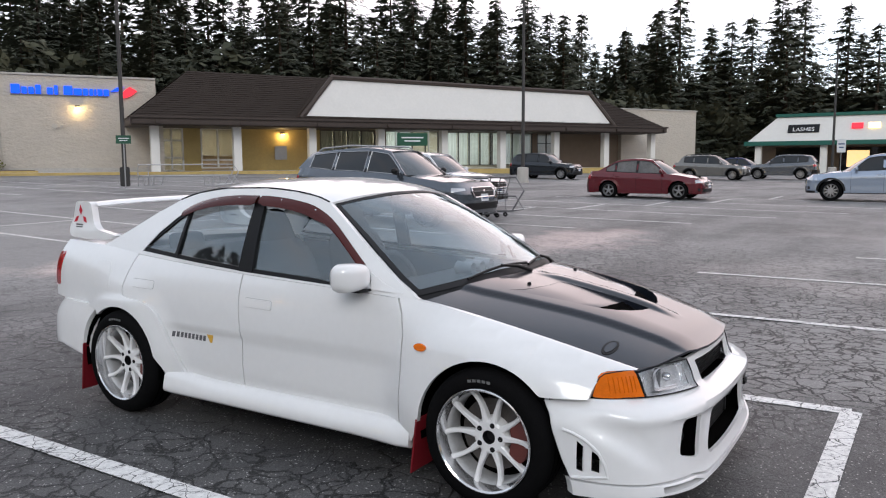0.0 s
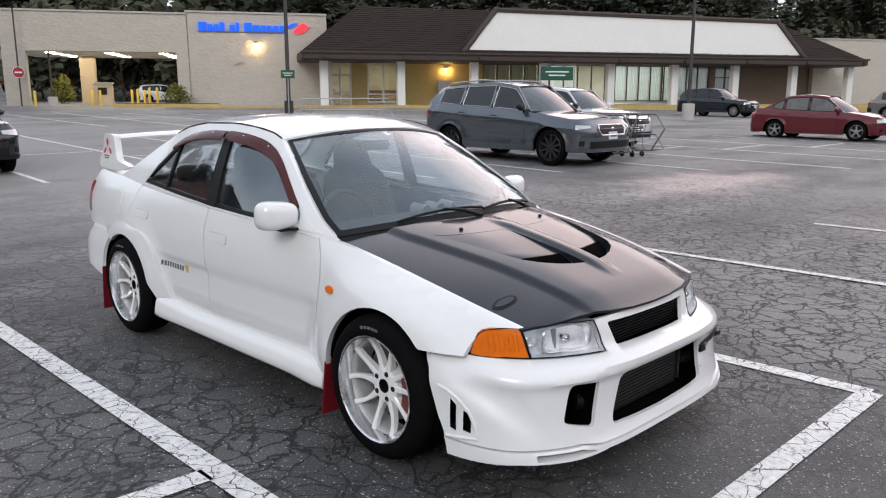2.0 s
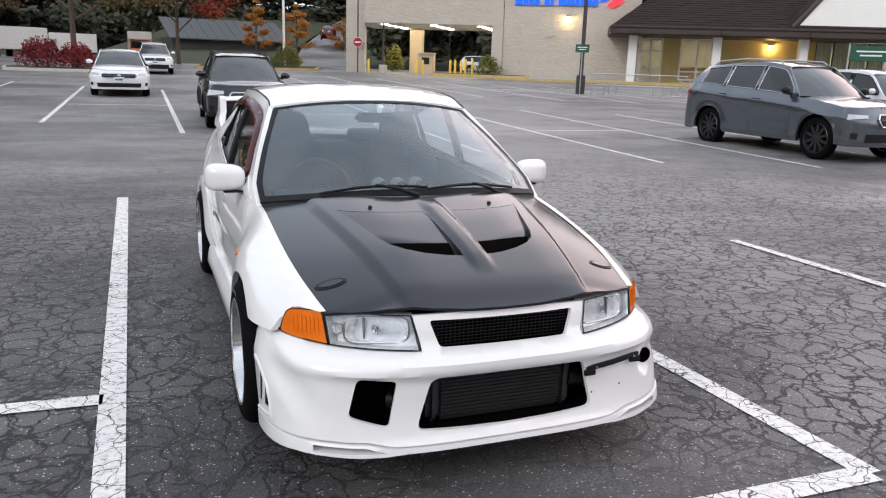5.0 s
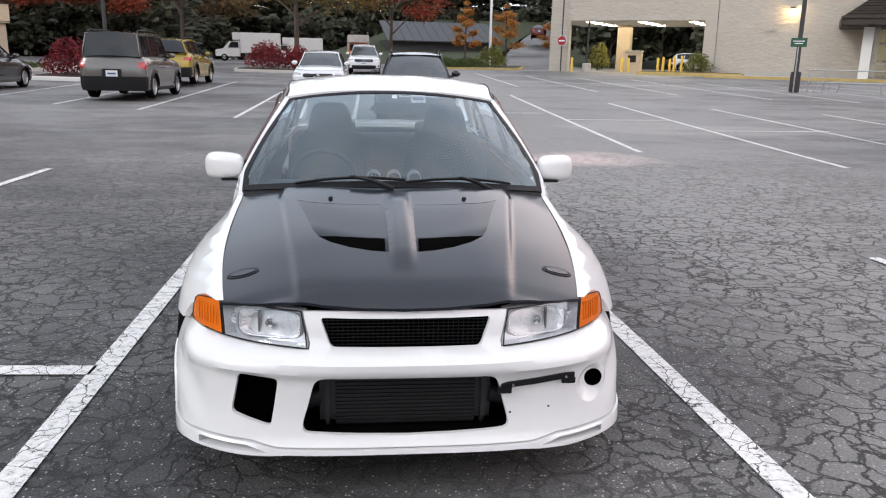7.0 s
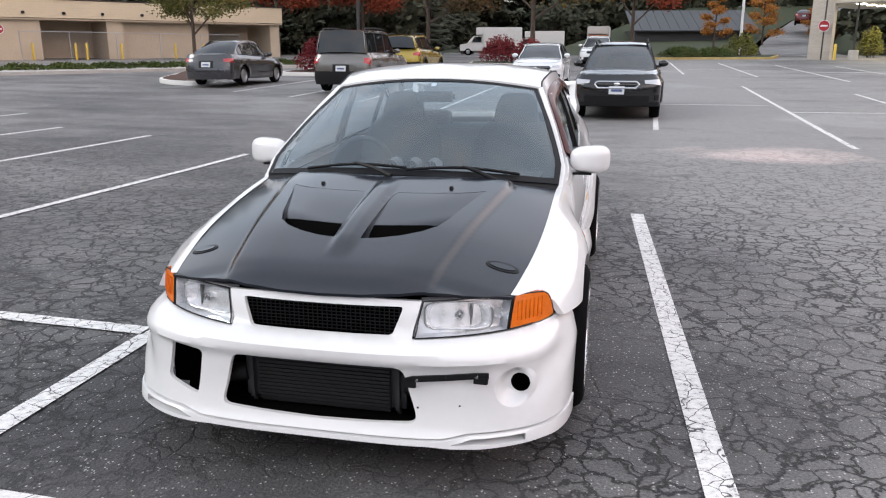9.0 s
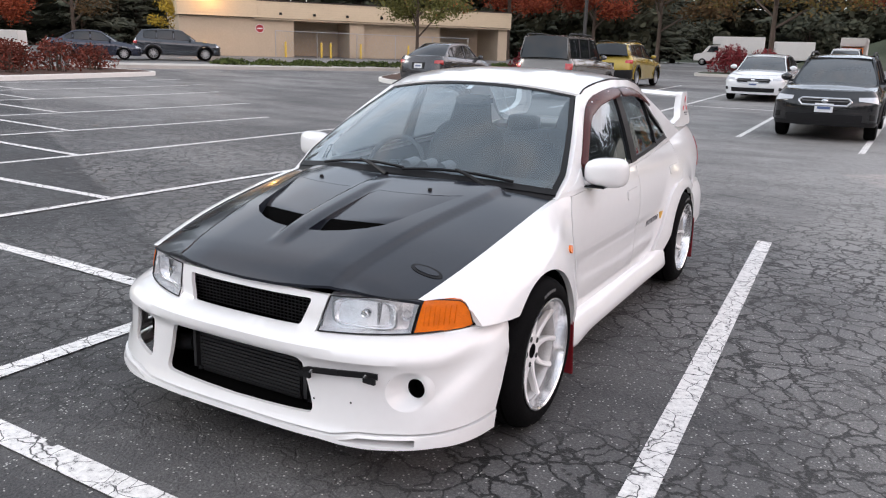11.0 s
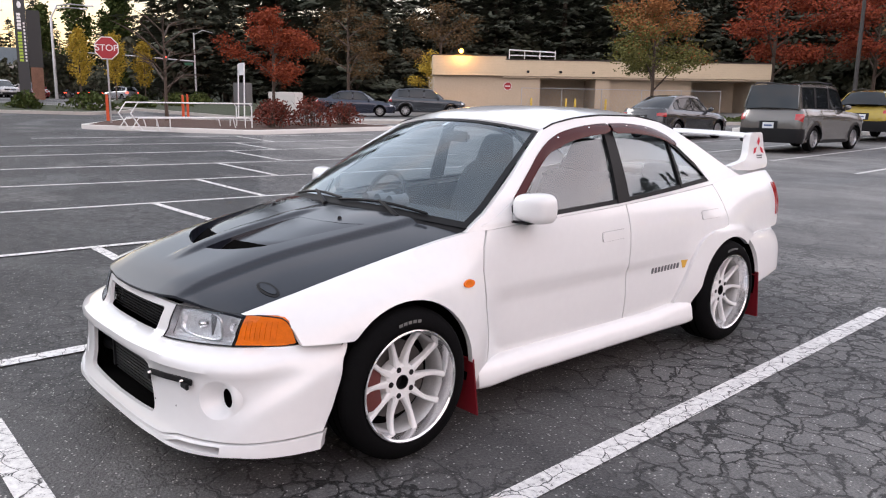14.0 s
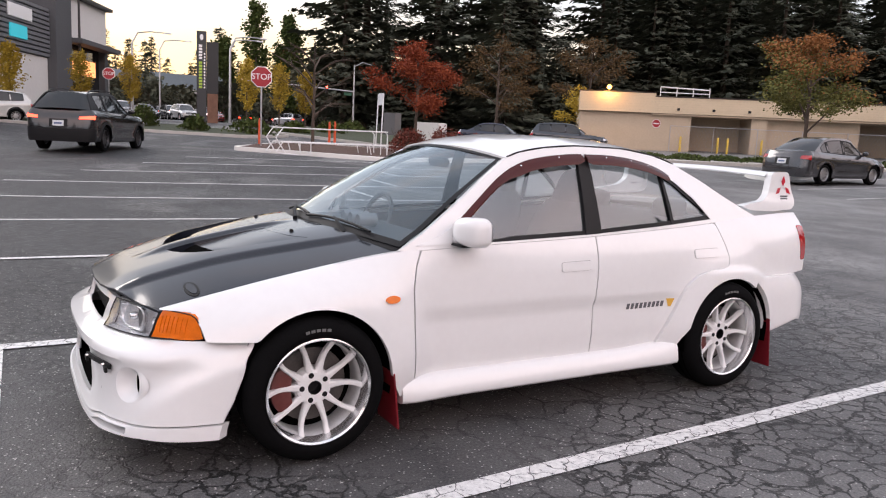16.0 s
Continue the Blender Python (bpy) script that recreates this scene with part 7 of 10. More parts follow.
    def rbump(u, v):
        a = (u * 2 - 1) * math.pi / 2
        n = 4.6
        z = lerp(0.235 + 0.14 * math.cos(a) ** (2 / n), 0.635, v)
        W = 0.842 - 0.02 * max(0, (z - 0.5) / 0.13) ** 2 - 0.03 * max(0, (0.36 - z) / 0.12) ** 2
        y1 = 3.345 - 0.05 * max(0, (z - 0.52) / 0.11) ** 2 - 0.05 * max(0, (0.36 - z) / 0.12)
        y0 = 2.872 - 0.165 * v**3
        return (math.copysign(W * math.sin(abs(a)) ** (2 / n), a), y0 + (y1 - y0) * math.cos(a) ** (2 / n), z + 0.03 * max(0, (3.0 - y1)) + (0.0 if v > 0.1 else 0.05 * sstep(0.86, 1.0, abs(math.sin(a)))))

    vs, fs = sheet(rbump, 48, 10)
    mesh_ob("rear_bumper", *rim(vs, fs, lambda p: Vector((p.x * 0.93, p.y - 0.03, p.z))), white, car)

    # rear wing on two end plates
    wing = new("rear_wing")
    wing.parent = car
    bm = bmesh.new()
    sec = [(0.0, 0.0), (0.02, 0.017), (0.07, 0.024), (0.12, 0.018), (0.165, 0.004), (0.12, -0.004), (0.05, -0.010), (0.01, -0.008)]
    rows = [[bm.verts.new((x, 2.985 + dy, 1.222 + dz + 0.016 * (1 - (x / 0.6) ** 2))) for dy, dz in sec] for x in [lerp(-0.605, 0.605, k / 14) for k in range(15)]]
    for a, b in zip(rows, rows[1:]):
        for i in range(8):
            bm.faces.new((a[i], a[(i + 1) % 8], b[(i + 1) % 8], b[i]))
    part("wing_blade", bm, white, wing)
    for q in (-1, 1):
        pl = rounded([(3.005, 1.246), (3.158, 1.252), (3.222, 1.075), (3.190, 1.022), (3.00, 1.010), (2.80, 1.018), (2.72, 1.045), (2.93, 1.075), (2.985, 1.12)], 0.03, 4)
        vs, fs = region(pl, [], lambda y, z: (q * (0.632 + 0.03 * sstep(1.15, 1.02, z) + 0.012), y, z), 0.05)
        if q < 0:
            fs = [tuple(reversed(f)) for f in fs]
        vs, fs = rim(vs, fs, lambda p: Vector((p.x - q * 0.045, p.y, p.z)))
        ep = mesh_ob("end_plate", vs, fs, white, wing, sharp=60)
        for cy, cz in ((3.115, 1.178), (3.092, 1.138), (3.140, 1.138)):
            side = 1 if cz > 1.15 else 0
            dia = [(cy, cz + 0.026), (cy + 0.013, cz), (cy, cz - 0.020), (cy - 0.013, cz)]
            if not side:
                sgn = -1 if cy < 3.11 else 1
                dia = [(cy - sgn * 0.010, cz + 0.016), (cy + sgn * 0.012, cz + 0.010), (cy + sgn * 0.024, cz - 0.014), (cy, cz - 0.008)]
            dia = [(3.117 + 1.45 * (yy - 3.117), 1.158 + 1.45 * (zz - 1.155)) for yy, zz in dia]
            mesh_ob("decal_mark", [(q * (0.646 + 0.03 * sstep(1.15, 1.02, z)), y, z) for y, z in dia], [(0, 1, 2, 3)], M["decalred"], ep, smooth=False)
        for z in (1.098, 1.082):
            boxpart("decal_bar", (min(q * 0.655, q * 0.660), max(q * 0.655, q * 0.660), 3.085, 3.150, z, z + 0.008), M["decalgrey"], ep, 0)

    # wipers
    for a0, a1, pa in ((-0.64, 0.06, -0.02), (0.06, 0.76, 0.62)):
        wp = new("wiper")
        wp.parent = car
        bm = bmesh.new()
        pts = [screen(lerp(a0, a1, k / 8), 0.022 + 0.026 * math.sin(math.pi * k / 8) + 0.014 * k / 8, 0.016) for k in range(9)]
        tube(bm, pts, 0.007, 6)
        part("blade", bm, black, wp)
        bm = bmesh.new()
        tube(bm, [screen(pa, -0.03, 0.02), screen(lerp(pa, (a0 + a1) / 2, 0.5), 0.012, 0.034), screen((a0 + a1) / 2, 0.050, 0.030)], [0.012, 0.009, 0.006], 8)
        part("arm", bm, black, wp)

    # cabin
    dash = boxpart("dashboard", (-0.68, 0.68, 0.42, 0.80, 0.62, 0.885), M["dash"], car, 0.06)
    for k, x in enumerate((-0.10, 0.0, 0.10)):
        bm = bmesh.new()
        lathe(bm, [(-0.06, 0.030), (0.03, 0.034), (0.036, 0.036), (0.04, 0.032)], 20, axis="y", centre=(x, 0.55, 0.925))
        part("gauge_pod", bm, M["greysteel"], dash)
    bm = bmesh.new()
    R = 0.175
    pts = [(-0.36 + R * math.cos(a), 0.80 - 0.35 * R * math.sin(a) * -1, 0.855 + R * 0.93 * math.sin(a)) for a in (2 * math.pi * k / 28 for k in range(29))]
    tube(bm, pts, 0.014, 8, cap=False)
    box(bm, -0.40, -0.32, 0.77, 0.82, 0.80, 0.90, 0.01)
    for a in (0.1, math.pi - 0.1, -math.pi / 2):
        tube(bm, [(-0.36, 0.80, 0.855), (-0.36 + R * math.cos(a), 0.80 + 0.35 * R * math.sin(a), 0.855 + R * 0.93 * math.sin(a))], 0.010, 6)
    part("steering_wheel", bm, M["dash"], car)

    def padded(prof, name, parent):
        """An upright padded slab: rows of (height, y, half width, half depth, x)."""
        bm = bmesh.new()
        rows = []
        for z, y, w, d, x in prof:
            rows.append([bm.verts.new((x + w * math.copysign(abs(math.cos(a)) ** 0.55, math.cos(a)), y + d * math.copysign(abs(math.sin(a)) ** 0.7, math.sin(a)), z)) for a in (2 * math.pi * (k + 0.5) / 20 for k in range(20))])
        for p, r in zip(rows, rows[1:]):
            for k in range(20):
                bm.faces.new((p[k], p[(k + 1) % 20], r[(k + 1) % 20], r[k]))
        bm.faces.new(rows[0][::-1])
        bm.faces.new(rows[-1])
        return part(name, bm, M["brownseat"], parent, sharp=60)

    for x in (-0.36, 0.36):
        # bucket seats with the headrest grown into the back
        st = new("front_seat")
        st.parent = car
        boxpart("cushion", (x - 0.25, x + 0.25, 1.04, 1.54, 0.36, 0.56), M["brownseat"], st, 0.06)
        padded([(0.50, 1.50, 0.22, 0.07, x), (0.60, 1.53, 0.25, 0.09, x), (0.78, 1.59, 0.265, 0.09, x), (0.92, 1.635, 0.255, 0.08, x), (1.00, 1.66, 0.225, 0.07, x), (1.05, 1.675, 0.165, 0.06, x)], "backrest", st)
        padded([(1.03, 1.665, 0.150, 0.055, x), (1.09, 1.68, 0.135, 0.055, x), (1.16, 1.70, 0.122, 0.05, x), (1.205, 1.71, 0.100, 0.042, x), (1.222, 1.714, 0.065, 0.025, x)], "headrest", st)
    st = new("rear_seat")
    st.parent = car
    boxpart("cushion", (-0.62, 0.62, 1.87, 2.37, 0.36, 0.56), M["brownseat"], st, 0.05)
    padded([(0.50, 2.30, 0.62, 0.08, 0), (0.75, 2.38, 0.63, 0.09, 0), (0.92, 2.45, 0.61, 0.07, 0), (0.96, 2.46, 0.57, 0.04, 0)], "backrest", st)
    for q in (-0.34, 0.34):
        padded([(0.94, 2.46, 0.11, 0.05, q), (0.99, 2.465, 0.13, 0.05, q), (1.04, 2.475, 0.12, 0.04, q), (1.055, 2.48, 0.09, 0.02, q)], "headrest", st)
    boxpart("parcel_shelf", (-0.60, 0.60, 2.40, 2.86, 0.90, 0.94), M["dash"], car, 0.01)
    boxpart("cabin_floor", (-0.70, 0.70, 0.40, 2.45, 0.30, 0.34), M["dash"], car, 0)
    boxpart("rear_view_mirror", (-0.11, 0.11, 1.00, 1.025, 1.205, 1.26), black, car, 0.015)
    mesh_ob("windscreen_sticker", [screen(a, v, -0.004) for a, v in ((0.0, 0.90), (0.05, 0.90), (0.05, 0.955), (0.0, 0.955))], [(0, 1, 2, 3)], M["plate"], car, smooth=False)
    return car


build_hero()

# ---- trees and shrubs ----
def conifer(name, label, H, R, seed, m, parent=None):
    rnd = random.Random(seed)
    t = thing(name, label, "tree", m)
    bm = bmesh.new()
    tube(bm, [(0, 0, -0.5), (0.1, 0, H * 0.4), (0, 0.05, H * 0.97)], [H * 0.014, H * 0.010, 0.03], 7)
    part("trunk", bm, M["bark"], t)
    vs, fs = [], []
    ph = rnd.random() * 6.28
    z = H * rnd.uniform(0.05, 0.16)
    while z < H * 0.985:
        f = z / H
        env = R * (1 - f) ** 0.78 * min(1.0, 0.55 + 3.0 * f) + 0.22
        nb = 4 + int(5 * (1 - f))
        a0 = rnd.random() * 6.28
        for k in range(nb):
            if rnd.random() < 0.12:
                continue
            a = a0 + 6.283 * k / nb + rnd.uniform(-0.45, 0.45)
            L = env * rnd.uniform(0.5, 1.1) * (0.92 + 0.22 * math.sin(2 * a + ph + z * 0.45) + 0.14 * math.sin(5 * a + z * 1.3))
            c, s = math.cos(a), math.sin(a)
            droop = rnd.uniform(0.10, 0.40)
            zb = z + rnd.uniform(-0.8, 0.8) * (1.05 - f)
            steps = max(2, int(L / 0.45))
            for j in range(steps):
                for q in range(3):
                    d = L * (0.12 + 0.88 * (j + rnd.random()) / steps)
                    g = d / L
                    zz = zb - droop * d * (1.5 - 0.7 * g) + 0.10 * L * g ** 3 + rnd.uniform(-0.16, 0.12)
                    o = rnd.uniform(-0.55, 0.55) * (1.05 - g) * min(1.4, L * 0.45)
                    x, y = c * d - s * o, s * d + c * o
                    w = rnd.uniform(0.20, 0.42)
                    ln = rnd.uniform(0.40, 0.95)
                    tw = (1 if o > 0 else -1) * rnd.uniform(0.1, 0.9)
                    ax, ay = (c - s * tw) * ln, (s + c * tw) * ln
                    b = len(vs)
                    vs += [(x - ay * w, y + ax * w, zz + 0.03), (x + ay * w, y - ax * w, zz - 0.22 * rnd.random()), (x + ax * 0.75, y + ay * 0.75, zz - rnd.uniform(0.05, 0.42))]
                    fs.append((b, b + 1, b + 2))
        z += rnd.uniform(0.28, 0.75) * (0.6 + 0.5 * (1 - f))
    for k in range(10):
        a, zz, b = rnd.random() * 6.28, H * (0.95 + 0.006 * k), len(vs)
        r = 0.5 * (1 - k / 11)
        vs += [(0.05 * math.cos(a), 0.05 * math.sin(a), zz + 0.25), (-0.05 * math.sin(a), 0.05 * math.cos(a), zz), (r * math.cos(a), r * math.sin(a), zz - 0.05)]
        fs.append((b, b + 1, b + 2))
    mesh_ob("crown", vs, fs, M["conifer"], t, smooth=False)
    return t


def leaf_quads(spots, size, rnd):
    """Many small tilted leaves round the given places."""
    vs, fs = [], []
    for p in spots:
        s = size * rnd.uniform(0.6, 1.35)
        u = Vector((rnd.gauss(0, 1), rnd.gauss(0, 1), rnd.gauss(0, 0.6))).normalized()
        v = u.orthogonal().normalized()
        b = len(vs)
        vs += [p - u * s * 0.5, p + v * s * 0.34, p + u * s * 0.5, p - v * s * 0.34]
        fs.append((b, b + 1, b + 2, b + 3))
    return vs, fs


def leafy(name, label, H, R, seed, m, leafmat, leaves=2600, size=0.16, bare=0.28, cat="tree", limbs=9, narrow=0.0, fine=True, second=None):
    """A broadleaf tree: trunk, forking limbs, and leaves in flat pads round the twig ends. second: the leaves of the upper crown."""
    rnd = random.Random(seed)
    t = thing(name, label, cat, m)
    bm = bmesh.new()
    tr = H * 0.018
    top = H * (bare + 0.22)
    tube(bm, [(0, 0, -0.3), (0.03 * H * rnd.uniform(-1, 1) * 0.3, 0, H * bare * 0.6), (0, 0.02, top), (0, 0, H * 0.86)], [tr, tr * 0.8, tr * 0.6, tr * 0.12], 8)
    ends = [(Vector((0, 0, H * 0.90)), 0.5), (Vector((0, 0, H * 0.80)), 0.6)]
    for k in range(limbs):
        a = 6.283 * k / limbs * 1.618 * 2 + rnd.uniform(-0.4, 0.4)
        f = k / max(1, limbs - 1)
        z0 = H * lerp(bare, 0.72, f)
        # widest a third of the way up
        reach = R * rnd.uniform(0.60, 1.0) * (1 - narrow * k / limbs) * (0.72 + 0.42 * math.sin(math.pi * min(1, 0.25 + f * 0.75)))
        z1 = min(H * 0.95, z0 + reach * rnd.uniform(0.30, 0.85))
        p0, p2 = Vector((0, 0, z0)), Vector((math.cos(a) * reach, math.sin(a) * reach, z1))
        p1 = p0.lerp(p2, 0.5) + Vector((0, 0, 0.12 * reach))
        tube(bm, [p0, p1, p2], [tr * 0.42, tr * 0.26, tr * 0.07], 6)
        ends.append((p2, 0.7))
        ends.append((p1, 0.6))
        for j in range(4 if fine else 2):
            b = a + rnd.uniform(-1.3, 1.3)
            q0 = p0.lerp(p2, rnd.uniform(0.35, 0.8)) + Vector((0, 0, 0.08 * reach))
            p3 = q0 + Vector((math.cos(b), math.sin(b), rnd.uniform(0.0, 0.7))) * reach * rnd.uniform(0.3, 0.5)
            tube(bm, [q0, p3], [tr * 0.18, tr * 0.05], 5)
            ends.append((p3, 0.62))
    part("trunk", bm, M["bark"], t)
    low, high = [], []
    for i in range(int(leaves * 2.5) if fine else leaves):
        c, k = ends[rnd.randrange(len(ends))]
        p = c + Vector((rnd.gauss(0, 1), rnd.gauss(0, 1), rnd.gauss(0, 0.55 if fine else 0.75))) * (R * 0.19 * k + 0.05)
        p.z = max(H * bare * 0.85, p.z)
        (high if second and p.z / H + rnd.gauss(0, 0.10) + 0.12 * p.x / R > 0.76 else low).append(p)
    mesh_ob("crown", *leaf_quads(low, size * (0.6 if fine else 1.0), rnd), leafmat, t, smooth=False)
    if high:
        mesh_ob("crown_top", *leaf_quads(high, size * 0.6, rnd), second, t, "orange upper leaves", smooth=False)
    return t


def columnar(name, label, H, R, seed, m, leafmat, leaves=2400, size=0.2, bare=0.15, waist=0.4):
    """A narrow upright tree: leaves on steep branches inside a lumpy spindle."""
    rnd = random.Random(seed)
    t = thing(name, label, "tree", m)
    bm = bmesh.new()
    tr = H * 0.012
    tube(bm, [(0, 0, -0.3), (0, 0, H * 0.5), (0, 0, H * 0.95)], [tr, tr * 0.7, tr * 0.15], 7)
    spots = []
    n = 34
    for k in range(n):
        f = lerp(bare, 0.98, (k + rnd.random()) / n)
        g = (f - bare) / (1 - bare)
        w = R * (math.sin(math.pi * min(1, g**0.75 * (1 - waist) + waist * 0.42 + g * waist * 0.58)) ** 0.7 * 0.95 + 0.08) * rnd.uniform(0.6, 1.12)
        a = rnd.random() * 6.283
        tip = Vector((math.cos(a) * w, math.sin(a) * w, min(H, f * H + w * 0.9)))
        base = Vector((0, 0, f * H - 0.25 * w))
        tube(bm, [base, tip], [tr * 0.3, tr * 0.06], 4)
        for i in range(leaves // n):
            p = base.lerp(tip, rnd.random() ** 0.6)
            spots.append(p + Vector((rnd.gauss(0, 1), rnd.gauss(0, 1), rnd.gauss(0, 1.2))) * R * 0.15)
    part("trunk", bm, M["bark"], t)
    mesh_ob("crown", *leaf_quads(spots, size, rnd), leafmat, t, smooth=False)
    return t


def shrub(name, label, w, d, h, seed, m, leafmat, leaves=1400, size=0.07, stems=16):
    rnd = random.Random(seed)
    t = thing(name, label, "shrub", m)
    bm = bmesh.new()
    for k in range(stems):
        a, r = rnd.random() * 6.283, rnd.uniform(0.25, 0.95)
        tube(bm, [(0.12 * math.cos(a) * w, 0.12 * math.sin(a) * d, -0.05), (r * 0.3 * w * math.cos(a), r * 0.3 * d * math.sin(a), h * 0.45), (r * 0.5 * w * math.cos(a), r * 0.5 * d * math.sin(a), h * rnd.uniform(0.7, 1.0))], [0.014, 0.010, 0.004], 5)
    part("branchwork", bm, M["bark"], t)
    vs, fs = [], []
    for i in range(leaves):
        a, r = rnd.random() * 6.283, rnd.random() ** 0.45
        zz = rnd.random() ** 0.7
        bul = 0.62 + 0.38 * math.sin(min(1, zz * 1.15 + 0.12) * math.pi)
        k = 1 + 0.16 * math.sin(3 * a + seed) + 0.12 * math.sin(7 * a + 2 * seed)
        p = Vector((math.cos(a) * r * w / 2 * bul * k, math.sin(a) * r * d / 2 * bul * k, 0.08 + zz * h * (0.88 + 0.14 * math.sin(5 * a + seed)) * (1 - 0.25 * r * r)))
        s = size * rnd.uniform(0.6, 1.5)
        u = Vector((rnd.gauss(0, 1), rnd.gauss(0, 1), rnd.gauss(0, 0.8))).normalized()
        v = u.orthogonal().normalized()
        b = len(vs)
        vs += [p - u * s * 0.6, p + v * s * 0.4, p + u * s * 0.6, p - v * s * 0.4]
        fs.append((b, b + 1, b + 2, b + 3))
    mesh_ob("foliage", vs, fs, leafmat, t, smooth=False)
    return t


def build_woods():
    rnd = random.Random(11)
    protos = []
    for k, (H, R) in enumerate(((24, 6.4), (21, 5.8), (27, 7.0), (18, 5.2), (23, 5.0))):
        protos.append(conifer("conifer", "tall dark green conifer in the wood behind the car park", H, R, 40 + k, pose(300 + 12 * k, 300, 0)))
        protos[-1]["group"] = "conifers behind the car park"
    used = set()

    def put(x, y, s, k=None, up=0.0):
        k = rnd.randrange(5) if k is None else k
        # clearings where the evening sky shows through
        az = math.degrees(math.atan2(y, x))
        for gap, wide in ((153.4, 1.5), (148.4, 1.2), (141.3, 2.4)):
            if abs(az - gap) < wide:
                s *= 0.42
        s *= 1 - 0.05 * sstep(30, 20, az) * sstep(-20, 0, az)
        m = pose(x, y, gz(x, y) - 0.1 + up, 0, 0, rnd.uniform(0, 360)) @ Matrix.Diagonal((s * 1.26, s * 1.26, s, 1))
        if k not in used:
            used.add(k)
            protos[k].matrix_basis = m
            return
        c = copy_thing(protos[k], Matrix.Identity(4))
        c.matrix_basis = m

    # behind the shops
    for back, n, s in ((15, 24, 0.62), (20, 24, 0.72), (26, 24, 0.81), (33, 24, 0.90), (41, 24, 1.0)):
        for i in range(n):
            U = lerp(-7, 88, (i + rnd.uniform(-0.35, 0.35)) / (n - 1))
            p = SHOP @ Vector((U, back + rnd.uniform(-2.5, 2.5), 0))
            put(p.x, p.y, s * rnd.uniform(0.80, 1.12) * (0.84 if U > 46 else 1.0))
    # across the back of the car park and behind the tan building
    for dist, s in ((90, 0.85), (97, 1.0), (105, 1.1), (114, 1.2)):
        n = 20
        for i in range(n):
            az = radians(lerp(106, 146, (i + rnd.uniform(-0.4, 0.4)) / (n - 1)))
            r = dist * (1 - 0.12 * sstep(110, 146, math.degrees(az))) + rnd.uniform(-3, 3)
            put(r * math.cos(az), r * math.sin(az), s * rnd.uniform(0.85, 1.15))
    for az, r, s in ((147, 82, 1.15), (149, 90, 1.0), (151, 84, 1.1), (153, 92, 1.2), (154.5, 80, 1.1), (156.5, 88, 1.25), (158, 84, 1.05), (150, 100, 1.2), (155, 100, 1.1), (146, 74, 0.8)):
        put(r * math.cos(radians(az)), r * math.sin(radians(az)), s)
    for az, r, s in ((170.5, 150, 0.55), (172, 165, 0.75), (173.2, 158, 0.62), (174.6, 160, 0.72), (176, 170, 0.7), (160, 130, 0.7), (167, 150, 0.75), (168.5, 140, 0.6), (163, 120, 0.55)):
        put(r * math.cos(radians(az)), r * math.sin(radians(az)), s)
    # up the slope beyond the grey building and the road
    for i in range(26):
        az = radians(lerp(60, 107, (i + rnd.uniform(-0.4, 0.4)) / 25))
        r = rnd.choice((120, 128, 138))
        put(r * math.cos(az), r * math.sin(az), rnd.uniform(1.0, 1.35))
    for i in range(14):
        az = radians(lerp(66, 104, (i + rnd.uniform(-0.4, 0.4)) / 13))
        put(132 * math.cos(az), 132 * math.sin(az), rnd.uniform(1.2, 1.4))
    # dark broadleaf undergrowth along the wood's edge
    low = [leafy("undergrowth_tree", "dark green bushy tree at the foot of the wood", 8.5, 4.2, 60 + k, pose(300 + 9 * k, 330, 0), M["undergrowth"], 1050, 0.84, 0.06, limbs=12, fine=False) for k in range(3)]
    for ob in low:
        ob["group"] = "undergrowth of the wood"
    spots = [SHOP @ Vector((lerp(-6, 88, (i + rnd.uniform(-0.3, 0.3)) / 33), 17 + rnd.uniform(-1.5, 5), 0)) for i in range(34)]
    spots += [Vector((88 * math.cos(a), 88 * math.sin(a), 0)) for a in (radians(lerp(107, 158, (i + rnd.uniform(-0.3, 0.3)) / 25)) for i in range(26))]
    spots += [Vector((110 * math.cos(a), 110 * math.sin(a), 0)) for a in (radians(lerp(-26, 22, i / 15)) for i in range(16))]
    spots += [Vector((r * math.cos(a), r * math.sin(a), 0)) for a, r in ((radians(lerp(157, 183, i / 21)), rnd.uniform(118, 136)) for i in range(22))]
    # the 48 m ring is added behind the walker and never in view
    spots += [Vector((48 * math.cos(a), 48 * math.sin(a), 0)) for a in (radians(lerp(196, 334, i / 19)) for i in range(20))]
    spots += [Vector((r * math.cos(a), r * math.sin(a), 0)) for a, r in ((radians(lerp(146, 186, i / 27)), rnd.uniform(98, 112)) for i in range(28))]
    spots += [Vector((r * math.cos(a), r * math.sin(a), 0)) for a, r in ((radians(lerp(62, 112, i / 29)), rnd.uniform(112, 124)) for i in range(30))]
    spots += [SHOP @ Vector((lerp(-24, -3, i / 8), 27 + rnd.uniform(0, 5), 0)) for i in range(9)]
    for i, p in enumerate(spots):
        m = pose(p.x, p.y, gz(p.x, p.y) - 0.4, 0, 0, rnd.uniform(0, 360)) @ Matrix.Scale(rnd.uniform(0.8, 1.3) * (0.6 if p.x < -95 else 1.0), 4)
        ob = low[i] if i < 3 else copy_thing(low[i % 3], Matrix.Identity(4))
        ob.matrix_basis = m
    # far side of the street in the west, and an added, unseen wood behind the walker
    for i in range(22):
        az = radians(lerp(158, 184, (i + rnd.uniform(-0.4, 0.4)) / 21))
        r = rnd.uniform(140, 175)
        put(r * math.cos(az), r * math.sin(az), rnd.uniform(0.42, 0.70))
